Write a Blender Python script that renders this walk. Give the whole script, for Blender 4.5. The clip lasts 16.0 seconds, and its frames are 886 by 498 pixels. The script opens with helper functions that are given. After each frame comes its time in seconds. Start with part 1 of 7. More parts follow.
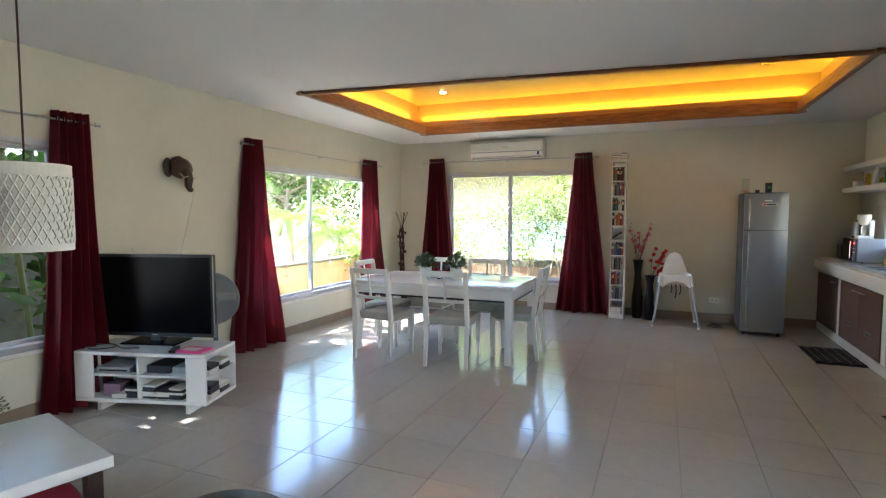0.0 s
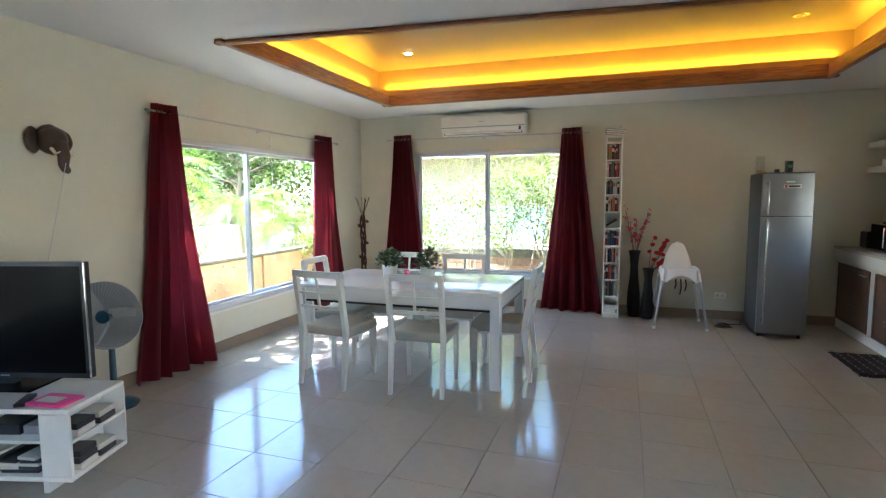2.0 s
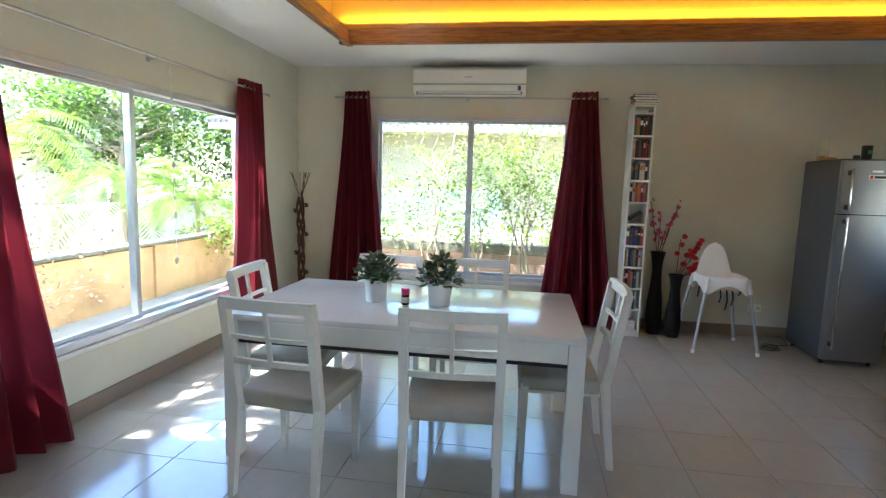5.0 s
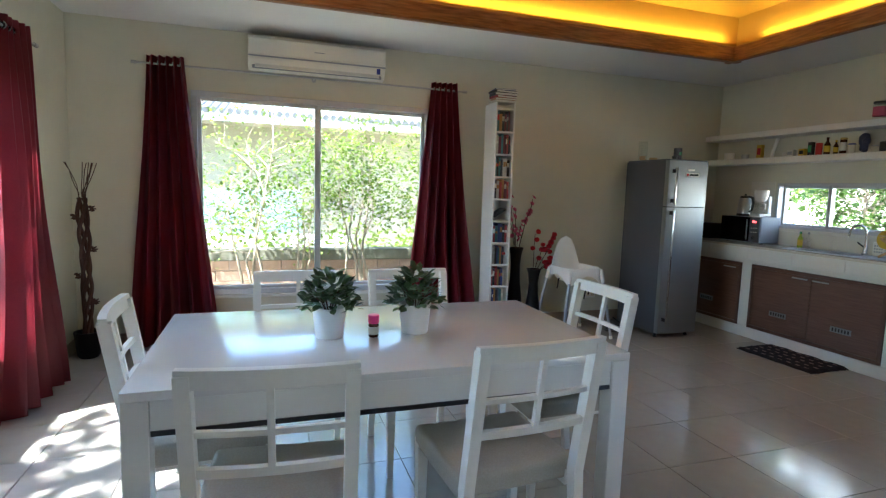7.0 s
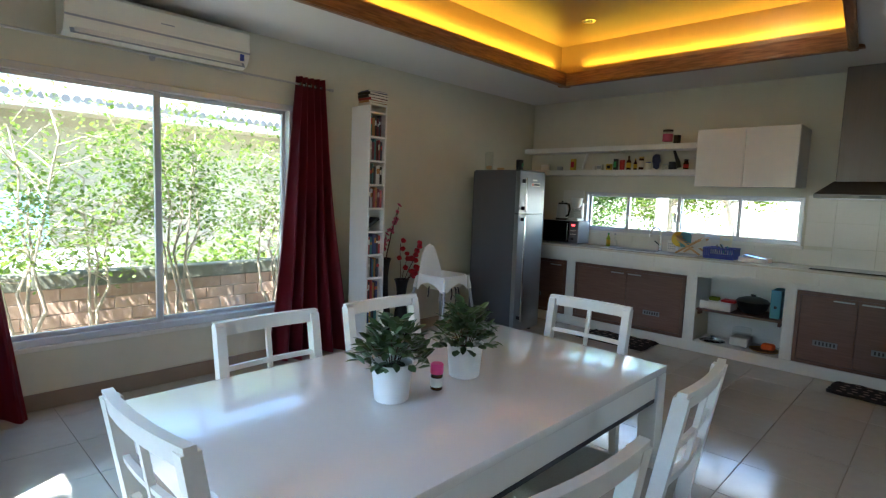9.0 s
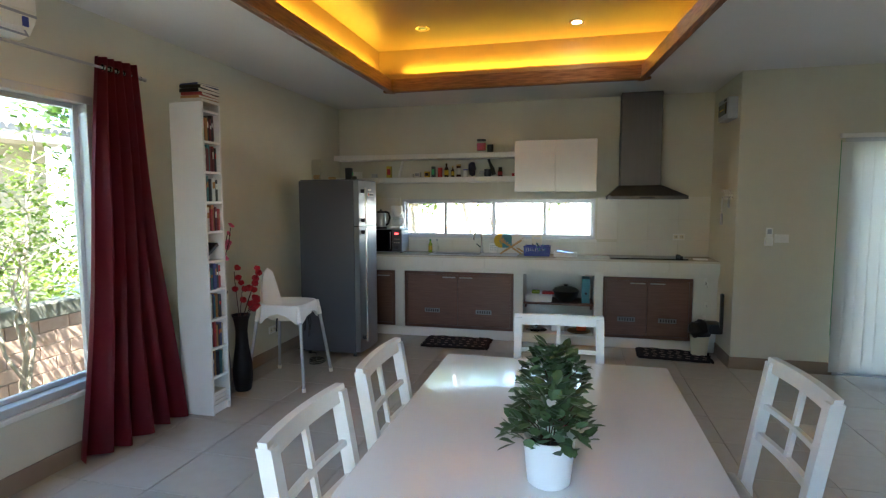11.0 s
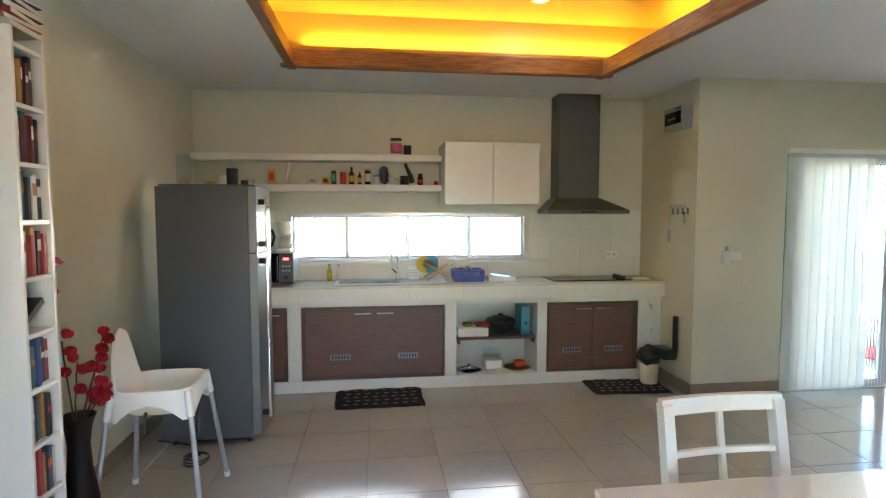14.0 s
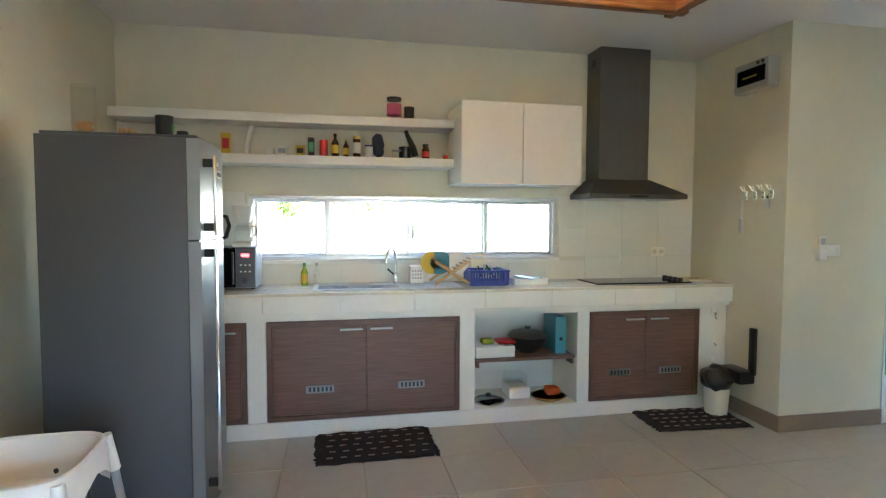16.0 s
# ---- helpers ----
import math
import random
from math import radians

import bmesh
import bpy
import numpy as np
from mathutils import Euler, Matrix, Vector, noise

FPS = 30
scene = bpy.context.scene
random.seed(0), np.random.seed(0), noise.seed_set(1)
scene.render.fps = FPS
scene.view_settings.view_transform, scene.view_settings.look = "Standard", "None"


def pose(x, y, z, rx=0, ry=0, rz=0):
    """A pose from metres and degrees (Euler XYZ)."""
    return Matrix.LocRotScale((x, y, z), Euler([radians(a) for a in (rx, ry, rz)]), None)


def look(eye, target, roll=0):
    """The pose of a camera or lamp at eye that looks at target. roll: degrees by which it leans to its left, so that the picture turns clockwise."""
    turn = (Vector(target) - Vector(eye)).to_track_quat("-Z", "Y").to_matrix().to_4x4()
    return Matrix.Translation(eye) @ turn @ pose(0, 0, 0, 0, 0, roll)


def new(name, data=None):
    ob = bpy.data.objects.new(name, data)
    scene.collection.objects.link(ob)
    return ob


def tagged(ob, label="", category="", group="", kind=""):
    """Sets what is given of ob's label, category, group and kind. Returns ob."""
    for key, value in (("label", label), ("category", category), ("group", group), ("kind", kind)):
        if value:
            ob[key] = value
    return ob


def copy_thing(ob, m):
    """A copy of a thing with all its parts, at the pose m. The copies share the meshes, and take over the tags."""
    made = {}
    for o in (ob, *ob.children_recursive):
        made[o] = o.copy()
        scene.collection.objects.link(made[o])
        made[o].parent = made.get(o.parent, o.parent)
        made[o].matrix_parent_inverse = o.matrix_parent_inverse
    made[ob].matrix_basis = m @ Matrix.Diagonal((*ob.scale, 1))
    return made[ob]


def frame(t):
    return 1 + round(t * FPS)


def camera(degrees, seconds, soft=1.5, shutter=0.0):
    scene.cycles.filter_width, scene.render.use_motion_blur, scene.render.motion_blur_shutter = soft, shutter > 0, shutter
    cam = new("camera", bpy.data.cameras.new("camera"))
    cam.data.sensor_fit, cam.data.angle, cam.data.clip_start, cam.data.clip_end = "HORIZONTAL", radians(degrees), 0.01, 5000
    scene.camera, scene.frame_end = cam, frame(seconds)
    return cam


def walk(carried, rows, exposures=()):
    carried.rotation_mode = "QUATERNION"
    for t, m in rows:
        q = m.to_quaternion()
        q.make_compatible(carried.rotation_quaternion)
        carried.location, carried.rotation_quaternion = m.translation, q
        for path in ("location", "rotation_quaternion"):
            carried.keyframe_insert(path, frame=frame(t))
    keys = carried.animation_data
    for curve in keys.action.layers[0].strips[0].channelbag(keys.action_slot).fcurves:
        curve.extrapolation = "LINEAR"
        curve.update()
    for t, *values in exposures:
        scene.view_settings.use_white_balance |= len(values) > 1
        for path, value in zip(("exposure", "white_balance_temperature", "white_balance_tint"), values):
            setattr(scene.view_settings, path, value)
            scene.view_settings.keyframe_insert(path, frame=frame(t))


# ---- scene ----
# ---- camera ----
cam = camera(79.5, 16.0, soft=1.25)
# seconds, x, y, z, yaw, pitch, roll
ROWS = [
    (0.0, 0.031, -0.937, 1.425, 22.45, -3.77, -0.09),
    (0.5, -0.108, -0.678, 1.401, 20.39, -3.46, 0.05),
    (1.0, -0.203, -0.443, 1.409, 19.26, -3.92, 0.32),
    (1.5, -0.256, -0.208, 1.432, 19.70, -4.46, -0.21),
    (2.0, -0.387, 0.059, 1.445, 18.91, -5.52, 0.29),
    (2.5, -0.487, 0.298, 1.439, 18.68, -6.05, 0.54),
    (3.0, -0.564, 0.579, 1.454, 20.31, -6.25, -0.29),
    (5.5, -1.823, 1.656, 1.392, 3.36, -7.18, -1.87),
    (6.0, -2.094, 1.807, 1.391, -3.47, -7.07, -1.70),
    (6.5, -2.363, 2.002, 1.356, -11.40, -6.47, -1.55),
    (7.0, -2.573, 2.174, 1.336, -18.27, -6.35, -1.70),
    (7.5, -2.849, 2.354, 1.375, -24.73, -6.43, -2.56),
    (8.0, -3.094, 2.531, 1.387, -31.38, -6.71, -2.32),
    (8.5, -3.298, 2.756, 1.407, -38.57, -6.47, -2.34),
    (9.0, -3.438, 3.036, 1.396, -46.05, -5.73, -2.06),
    (9.5, -3.607, 3.301, 1.442, -54.16, -5.92, -1.74),
    (10.0, -3.715, 3.584, 1.452, -61.82, -5.49, -1.21),
    (12.5, -3.493, 5.093, 1.480, -90.85, -4.05, 0.13),
    (13.0, -3.260, 5.227, 1.469, -92.57, -3.26, -0.52),
    (13.5, -2.914, 5.329, 1.541, -94.90, -3.83, -0.15),
    (14.0, -2.610, 5.420, 1.498, -97.20, -3.89, 0.01),
    (14.5, -2.322, 5.363, 1.428, -97.01, -3.28, -0.46),
    (15.0, -2.051, 5.417, 1.397, -98.33, -3.76, -0.58),
    (15.5, -1.775, 5.502, 1.362, -100.00, -3.72, -0.18),
    (16.0, -1.470, 5.617, 1.327, -101.28, -3.00, -0.24),
]
# seconds, stops, kelvin, tint
STOPS = [(0.0, 3.85, 5800, 13), (3.0, 3.78, 5500, 9), (6.0, 3.55, 5550, 9), (8.0, 3.3, 5400, 8), (10.0, 3.2, 5400, 7), (12.5, 3.62, 6100, 12), (13.2, 3.7, 6150, 12), (14.0, 4.2, 6000, 9), (16.0, 4.45, 5650, 8)]
walk(cam, [(t, pose(x, y, z, 90 + pitch, roll, yaw)) for t, x, y, z, yaw, pitch, roll in ROWS], STOPS)

# ---- world, sun, exposure ----
SUN_ELEVATION, SUN_FROM = 56.0, (-0.93, -0.37)
world = bpy.data.worlds.new("sky")
scene.world = world
world.use_nodes = True
wn = world.node_tree.nodes
wn.clear()
sky = wn.new("ShaderNodeTexSky")
sky.sky_type, sky.sun_disc = "NISHITA", False
sky.sun_elevation, sky.sun_rotation = radians(SUN_ELEVATION), math.atan2(SUN_FROM[0], SUN_FROM[1])
back = wn.new("ShaderNodeBackground")
back.inputs["Strength"].default_value = 0.15
wout = wn.new("ShaderNodeOutputWorld")
world.node_tree.links.new(sky.outputs[0], back.inputs[0])
world.node_tree.links.new(back.outputs[0], wout.inputs[0])
sun = new("sun", bpy.data.lights.new("sun", "SUN"))
sun.data.energy, sun.data.angle, sun.data.color = 5.0, radians(0.6), (1.0, 0.95, 0.86)
sun.matrix_world = look((SUN_FROM[0] * 40, SUN_FROM[1] * 40, 40 * math.tan(radians(SUN_ELEVATION))), (0, 0, 0))


# ---- materials ----
def material(name, colour, rough=0.5, metal=0.0, grain=0.0, grain_scale=40.0, stain=0.0, stain_scale=2.0, bump=0.0, bump_scale=120.0,
             coat=0.0, vary=0.0, spec=0.5, emit=None, power=0.0, transmit=0.0, island=0.0, stretch=(1, 1, 1), tint=None, rough_vary=0.0, through_light=0.0):
    """A principled material with fine grain, large stains, relief and a random shift from piece to piece."""
    m = bpy.data.materials.new(name)
    m.use_nodes = True
    t = m.node_tree
    n, l = t.nodes, t.links
    b = n["Principled BSDF"]
    b.inputs["Roughness"].default_value = rough
    b.inputs["Metallic"].default_value = metal
    b.inputs["Specular IOR Level"].default_value = spec
    b.inputs["Coat Weight"].default_value = coat
    b.inputs["Coat Roughness"].default_value = 0.08
    b.inputs["Transmission Weight"].default_value = transmit
    co = n.new("ShaderNodeTexCoord")
    mp = n.new("ShaderNodeMapping")
    mp.inputs["Scale"].default_value = stretch
    l.new(co.outputs["Object"], mp.inputs["Vector"])
    rgb = n.new("ShaderNodeRGB")
    rgb.outputs[0].default_value = (*colour, 1)
    out = rgb.outputs[0]

    def mixed(fac, dark, a):
        mx = n.new("ShaderNodeMix")
        mx.data_type, mx.blend_type = "RGBA", "MULTIPLY"
        l.new(fac, mx.inputs["Factor"])
        l.new(a, mx.inputs["A"])
        mx.inputs["B"].default_value = (*dark, 1)
        return mx.outputs["Result"]

    def tex(scale, detail, low, high, amount):
        nz = n.new("ShaderNodeTexNoise")
        nz.inputs["Scale"].default_value, nz.inputs["Detail"].default_value = scale, detail
        l.new(mp.outputs[0], nz.inputs["Vector"])
        r = n.new("ShaderNodeMapRange")
        r.inputs["From Min"].default_value, r.inputs["From Max"].default_value = low, high
        r.inputs["To Min"].default_value, r.inputs["To Max"].default_value = 0.0, amount
        l.new(nz.outputs["Fac"], r.inputs["Value"])
        return nz, r.outputs[0]

    dark = tint or (0.55, 0.5, 0.42)
    if grain:
        _, f = tex(grain_scale, 6, 0.35, 0.7, grain)
        out = mixed(f, dark, out)
    if stain:
        _, f = tex(stain_scale, 4, 0.45, 0.75, stain)
        out = mixed(f, dark, out)
    if vary or island:
        info = n.new("ShaderNodeObjectInfo") if vary else n.new("ShaderNodeNewGeometry")
        src = info.outputs["Random"] if vary else info.outputs["Random Per Island"]
        hs = n.new("ShaderNodeHueSaturation")
        r = n.new("ShaderNodeMapRange")
        a = vary or island
        r.inputs["To Min"].default_value, r.inputs["To Max"].default_value = 1 - a, 1 + a
        l.new(src, r.inputs["Value"])
        l.new(r.outputs[0], hs.inputs["Value"])
        l.new(out, hs.inputs["Color"])
        out = hs.outputs[0]
    l.new(out, b.inputs["Base Color"])
    if rough_vary:
        _, f = tex(stain_scale * 3 + 2, 5, 0.3, 0.75, rough_vary)
        ad = n.new("ShaderNodeMath")
        ad.inputs[1].default_value = rough
        l.new(f, ad.inputs[0])
        l.new(ad.outputs[0], b.inputs["Roughness"])
    if bump:
        nz, _ = tex(bump_scale, 4, 0, 1, 1)
        bp = n.new("ShaderNodeBump")
        bp.inputs["Strength"].default_value, bp.inputs["Distance"].default_value = bump, 0.004
        l.new(nz.outputs["Fac"], bp.inputs["Height"])
        l.new(bp.outputs[0], b.inputs["Normal"])
    if emit:
        b.inputs["Emission Color"].default_value = (*emit, 1)
        b.inputs["Emission Strength"].default_value = power
    if through_light:
        tr = n.new("ShaderNodeBsdfTranslucent")
        l.new(out, tr.inputs["Color"])
        ms = n.new("ShaderNodeMixShader")
        ms.inputs[0].default_value = through_light
        l.new(b.outputs[0], ms.inputs[1])
        l.new(tr.outputs[0], ms.inputs[2])
        l.new(ms.outputs[0], n["Material Output"].inputs["Surface"])
    return m


def glass(name, colour=(1, 1, 1), rough=0.0):
    """A thin clear pane: mostly see-through, with a faint mirror gloss."""
    m = bpy.data.materials.new(name)
    m.use_nodes = True
    n, l = m.node_tree.nodes, m.node_tree.links
    n.clear()
    o, mx, tr, gl, fr = (n.new("ShaderNode" + k) for k in ("OutputMaterial", "MixShader", "BsdfTransparent", "BsdfGlossy", "LayerWeight"))
    tr.inputs[0].default_value = (*colour, 1)
    gl.inputs["Roughness"].default_value = rough
    fr.inputs[0].default_value = 0.5
    pw = n.new("ShaderNodeMath")
    pw.operation = "POWER"
    pw.inputs[1].default_value = 4.0
    l.new(fr.outputs["Facing"], pw.inputs[0])
    sc = n.new("ShaderNodeMath")
    sc.operation = "MULTIPLY_ADD"
    sc.inputs[1].default_value, sc.inputs[2].default_value = 0.45, 0.025
    l.new(pw.outputs[0], sc.inputs[0])
    l.new(sc.outputs[0], mx.inputs[0])
    l.new(tr.outputs[0], mx.inputs[1])
    l.new(gl.outputs[0], mx.inputs[2])
    l.new(mx.outputs[0], o.inputs[0])
    return m


M_WALL = material("wall_paint", (0.66, 0.63, 0.495), 0.6, grain=0.05, grain_scale=9, stain=0.16, stain_scale=0.9, bump=0.12, bump_scale=180)
M_CEIL = material("ceiling_paint", (0.76, 0.74, 0.70), 0.7, stain=0.06, stain_scale=0.7, bump=0.06, bump_scale=150)
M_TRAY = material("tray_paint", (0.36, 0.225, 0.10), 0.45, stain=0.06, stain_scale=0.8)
M_TILE = material("floor_tile", (0.48, 0.44, 0.375), 0.10, grain=0.10, grain_scale=14, stain=0.12, stain_scale=1.3, vary=0.03, rough_vary=0.08, spec=0.95)
M_TILE2 = material("floor_tile_rest", (0.48, 0.44, 0.375), 0.10, grain=0.10, grain_scale=14, stain=0.12, stain_scale=1.3, island=0.03, rough_vary=0.08, spec=0.95)
M_GROUT = material("grout", (0.34, 0.29, 0.23), 0.8, grain=0.3)
M_SKIRT = material("skirting_tile", (0.29, 0.215, 0.145), 0.35, grain=0.15, grain_scale=10, stain=0.15)
M_TRIMWOOD = material("trim_wood", (0.33, 0.15, 0.055), 0.4, grain=0.75, grain_scale=6, stretch=(1.2, 14, 14), bump=0.1, tint=(0.3, 0.2, 0.12))
M_TRIMWOOD_Y = material("trim_wood_across", (0.33, 0.15, 0.055), 0.4, grain=0.75, grain_scale=6, stretch=(14, 1.2, 14), bump=0.1, tint=(0.3, 0.2, 0.12))
M_ALU = material("window_aluminium", (0.62, 0.63, 0.65), 0.35, 0.55, grain=0.1, stain=0.1)
M_GLASS = glass("pane_glass", (0.97, 0.99, 0.98))
M_WHITE = material("white_lacquer", (0.80, 0.79, 0.74), 0.18, grain=0.04, grain_scale=12, stain=0.06, spec=0.5, rough_vary=0.02)
M_CHAIRW = material("chair_white_paint", (0.78, 0.76, 0.69), 0.35, grain=0.06, stain=0.1, stain_scale=6)
M_FABRIC = material("seat_fabric", (0.46, 0.43, 0.36), 0.9, grain=0.25, grain_scale=180, stain=0.2, stain_scale=5, bump=0.4, bump_scale=600)
M_CURTAIN = material("red_curtain", (0.25, 0.028, 0.042), 0.38, grain=0.2, grain_scale=120, stain=0.15, stain_scale=3, bump=0.15, bump_scale=900, through_light=0.38)
M_STEEL = material("brushed_steel", (0.50, 0.50, 0.49), 0.32, 0.9, grain=0.12, grain_scale=30, stretch=(1, 1, 40), stain=0.1)
M_HOOD = material("hood_steel", (0.13, 0.12, 0.105), 0.38, 0.6, grain=0.15, grain_scale=30, stretch=(30, 30, 1), stain=0.2)
M_VENT = material("vent_plate", (0.24, 0.24, 0.24), 0.42, 0.6, grain=0.1, grain_scale=30)
M_CHROME = material("chrome", (0.75, 0.75, 0.76), 0.12, 1.0)
M_FRIDGE = material("fridge_door_steel", (0.30, 0.31, 0.32), 0.38, 0.75, grain=0.1, grain_scale=60, stretch=(1, 1, 20), stain=0.05)
M_FRSIDE = material("fridge_side_grey", (0.085, 0.09, 0.10), 0.5, 0.1, grain=0.08, grain_scale=200, bump=0.1, bump_scale=500)
M_BLACK = material("black_plastic", (0.015, 0.015, 0.016), 0.35, grain=0.1)
M_SCREEN = material("tv_screen", (0.004, 0.004, 0.005), 0.22, spec=0.05)
M_DARKGLASS = material("hob_glass", (0.012, 0.012, 0.014), 0.06)
M_WHITEPL = material("white_plastic", (0.82, 0.80, 0.74), 0.3, stain=0.06)
M_CREAMPL = material("cream_plastic", (0.74, 0.67, 0.50), 0.35, stain=0.05)
M_GREYMET = material("grey_metal_leg", (0.42, 0.43, 0.45), 0.35, 0.6)
M_CABWOOD = material("cabinet_laminate", (0.165, 0.085, 0.055), 0.42, grain=0.55, grain_scale=5, stretch=(10, 1.2, 26), stain=0.15, tint=(0.5, 0.42, 0.36))
M_CABFRAME = material("cabinet_frame", (0.14, 0.072, 0.048), 0.42, grain=0.4, grain_scale=8, stain=0.15, tint=(0.5, 0.42, 0.36))
M_COUNTER = material("counter_tile", (0.72, 0.66, 0.52), 0.22, grain=0.15, grain_scale=20, stain=0.2, stain_scale=3)
M_CTRWHITE = material("counter_plaster", (0.76, 0.74, 0.67), 0.4, grain=0.06, stain=0.12, stain_scale=2.2, bump=0.05)
M_WTILE = material("wall_tile", (0.76, 0.73, 0.64), 0.2, vary=0.02, stain=0.05)
M_BAMBOO = material("bamboo_wood", (0.55, 0.34, 0.14), 0.45, grain=0.3, grain_scale=20)
M_DARKWOOD = material("dark_wood", (0.055, 0.028, 0.018), 0.4, grain=0.5, grain_scale=14, bump=0.4, bump_scale=40)
M_VASE = material("black_vase", (0.012, 0.009, 0.009), 0.5, spec=0.25, grain=0.3, bump=0.3, bump_scale=60)
M_TWIG = material("twisted_twig", (0.075, 0.028, 0.018), 0.7, grain=0.5, bump=0.5, bump_scale=60)
M_FLOWER = material("red_silk_flower", (0.42, 0.012, 0.022), 0.7, island=0.3, through_light=0.2)
M_FLOWERP = material("pink_silk_flower", (0.60, 0.12, 0.20), 0.7, island=0.3, through_light=0.2)
M_LEAF = material("dark_leaf", (0.075, 0.125, 0.05), 0.32, island=0.45, through_light=0.15)
M_POT = material("white_pot", (0.80, 0.80, 0.77), 0.3, stain=0.05)
M_SOIL = material("soil", (0.03, 0.02, 0.014), 0.9)
M_PINK = material("pink_plastic", (0.75, 0.06, 0.26), 0.35)
M_RED = material("red_plastic", (0.5, 0.02, 0.02), 0.4)
M_BLUE = material("blue_plastic", (0.03, 0.05, 0.30), 0.35)
M_GREEN = material("green_plastic", (0.05, 0.30, 0.10), 0.35)
M_TEAL = material("teal_plastic", (0.08, 0.28, 0.34), 0.4)
M_YELLOW = material("yellow_card", (0.62, 0.42, 0.03), 0.5)
M_ORANGE = material("orange_cloth", (0.75, 0.13, 0.02), 0.8)
M_BROWNGL = material("brown_glass", (0.05, 0.02, 0.008), 0.12)
M_PAPER = material("paper", (0.7, 0.68, 0.6), 0.8, grain=0.1)
M_SHADE = material("lamp_shade_white", (0.80, 0.78, 0.70), 0.5, through_light=0.25, stain=0.05)
M_MATBLACK = material("mat_black_yarn", (0.02, 0.014, 0.014), 0.95, grain=0.3, grain_scale=200, bump=0.8, bump_scale=300)
M_MATLIGHT = material("mat_light_yarn", (0.25, 0.17, 0.14), 0.95, grain=0.3, grain_scale=200, bump=0.8, bump_scale=300)
M_REDMAT = material("red_mat_yarn", (0.55, 0.01, 0.02), 0.95, grain=0.3, grain_scale=120, bump=0.9, bump_scale=200)
M_BLIND = material("blind_fabric", (0.82, 0.82, 0.79), 0.7, grain=0.05, grain_scale=120, through_light=0.5)
M_FAN = material("fan_teal_plastic", (0.012, 0.055, 0.085), 0.35)
M_FANBLADE = material("fan_blade_plastic", (0.42, 0.42, 0.41), 0.35)
M_CAGE = material("dull_wire", (0.40, 0.41, 0.41), 0.5)
M_TABLETOP = material("glossy_white_lacquer", (0.79, 0.775, 0.73), 0.20, grain=0.03, grain_scale=12, rough_vary=0.015, coat=0.5, spec=0.6)
M_GREYPL = material("grey_plastic", (0.36, 0.37, 0.38), 0.45)
M_AC = material("aircon_plastic", (0.78, 0.76, 0.66), 0.35, stain=0.05)
M_LAMPON = material("downlight_on", (1, 1, 1), 0.5, emit=(1.0, 0.9, 0.72), power=14)
M_LAMPOFF = material("downlight_off", (0.5, 0.52, 0.4), 0.2, 0.3)
M_LED = material("red_digits", (0.3, 0, 0), 0.5, emit=(1, 0.05, 0.05), power=0.6)
M_CLEAR = glass("clear_glass", (0.97, 0.98, 0.97), 0.02)


# ---- mesh helpers ----
def box(bm, x0, x1, y0, y1, z0, z1, bev=0.0, seg=1):
    g = bmesh.ops.create_cube(bm, size=1.0, matrix=Matrix.Translation(((x0 + x1) / 2, (y0 + y1) / 2, (z0 + z1) / 2)) @ Matrix.Diagonal((abs(x1 - x0), abs(y1 - y0), abs(z1 - z0), 1)))
    if bev:
        es = {e for v in g["verts"] for e in v.link_edges}
        bmesh.ops.bevel(bm, geom=list(es), offset=bev, segments=seg, affect="EDGES", profile=0.6)
    return bm


def turned_box(bm, m, sx, sy, sz, bev=0.0, seg=1):
    g = bmesh.ops.create_cube(bm, size=1.0, matrix=m @ Matrix.Diagonal((sx, sy, sz, 1)))
    if bev:
        es = {e for v in g["verts"] for e in v.link_edges}
        bmesh.ops.bevel(bm, geom=list(es), offset=bev, segments=seg, affect="EDGES", profile=0.6)
    return bm


def rod(bm, a, b, r0, r1=None, seg=12):
    a, b = Vector(a), Vector(b)
    d = b - a
    m = Matrix.Translation((a + b) / 2) @ d.to_track_quat("Z", "Y").to_matrix().to_4x4()
    bmesh.ops.create_cone(bm, cap_ends=True, segments=seg, radius1=r0, radius2=r0 if r1 is None else r1, depth=d.length, matrix=m)
    return bm


def lathe(bm, profile, seg=24, at=(0, 0, 0), m=None):
    """Turn a profile of (radius, height) round the z axis."""
    m = m or Matrix.Identity(4)
    rings = []
    for r, z in profile:
        rings.append([bm.verts.new(m @ Vector((at[0] + r * math.cos(2 * math.pi * k / seg), at[1] + r * math.sin(2 * math.pi * k / seg), at[2] + z))) for k in range(seg)])
    for a, b in zip(rings, rings[1:]):
        for k in range(seg):
            bm.faces.new((a[k], a[(k + 1) % seg], b[(k + 1) % seg], b[k]))
    for ring, flip in ((rings[0], True), (rings[-1], False)):
        if (ring[0].co - ring[seg // 2].co).length > 1e-4:
            bm.faces.new(ring[::-1] if flip else ring)
    return bm


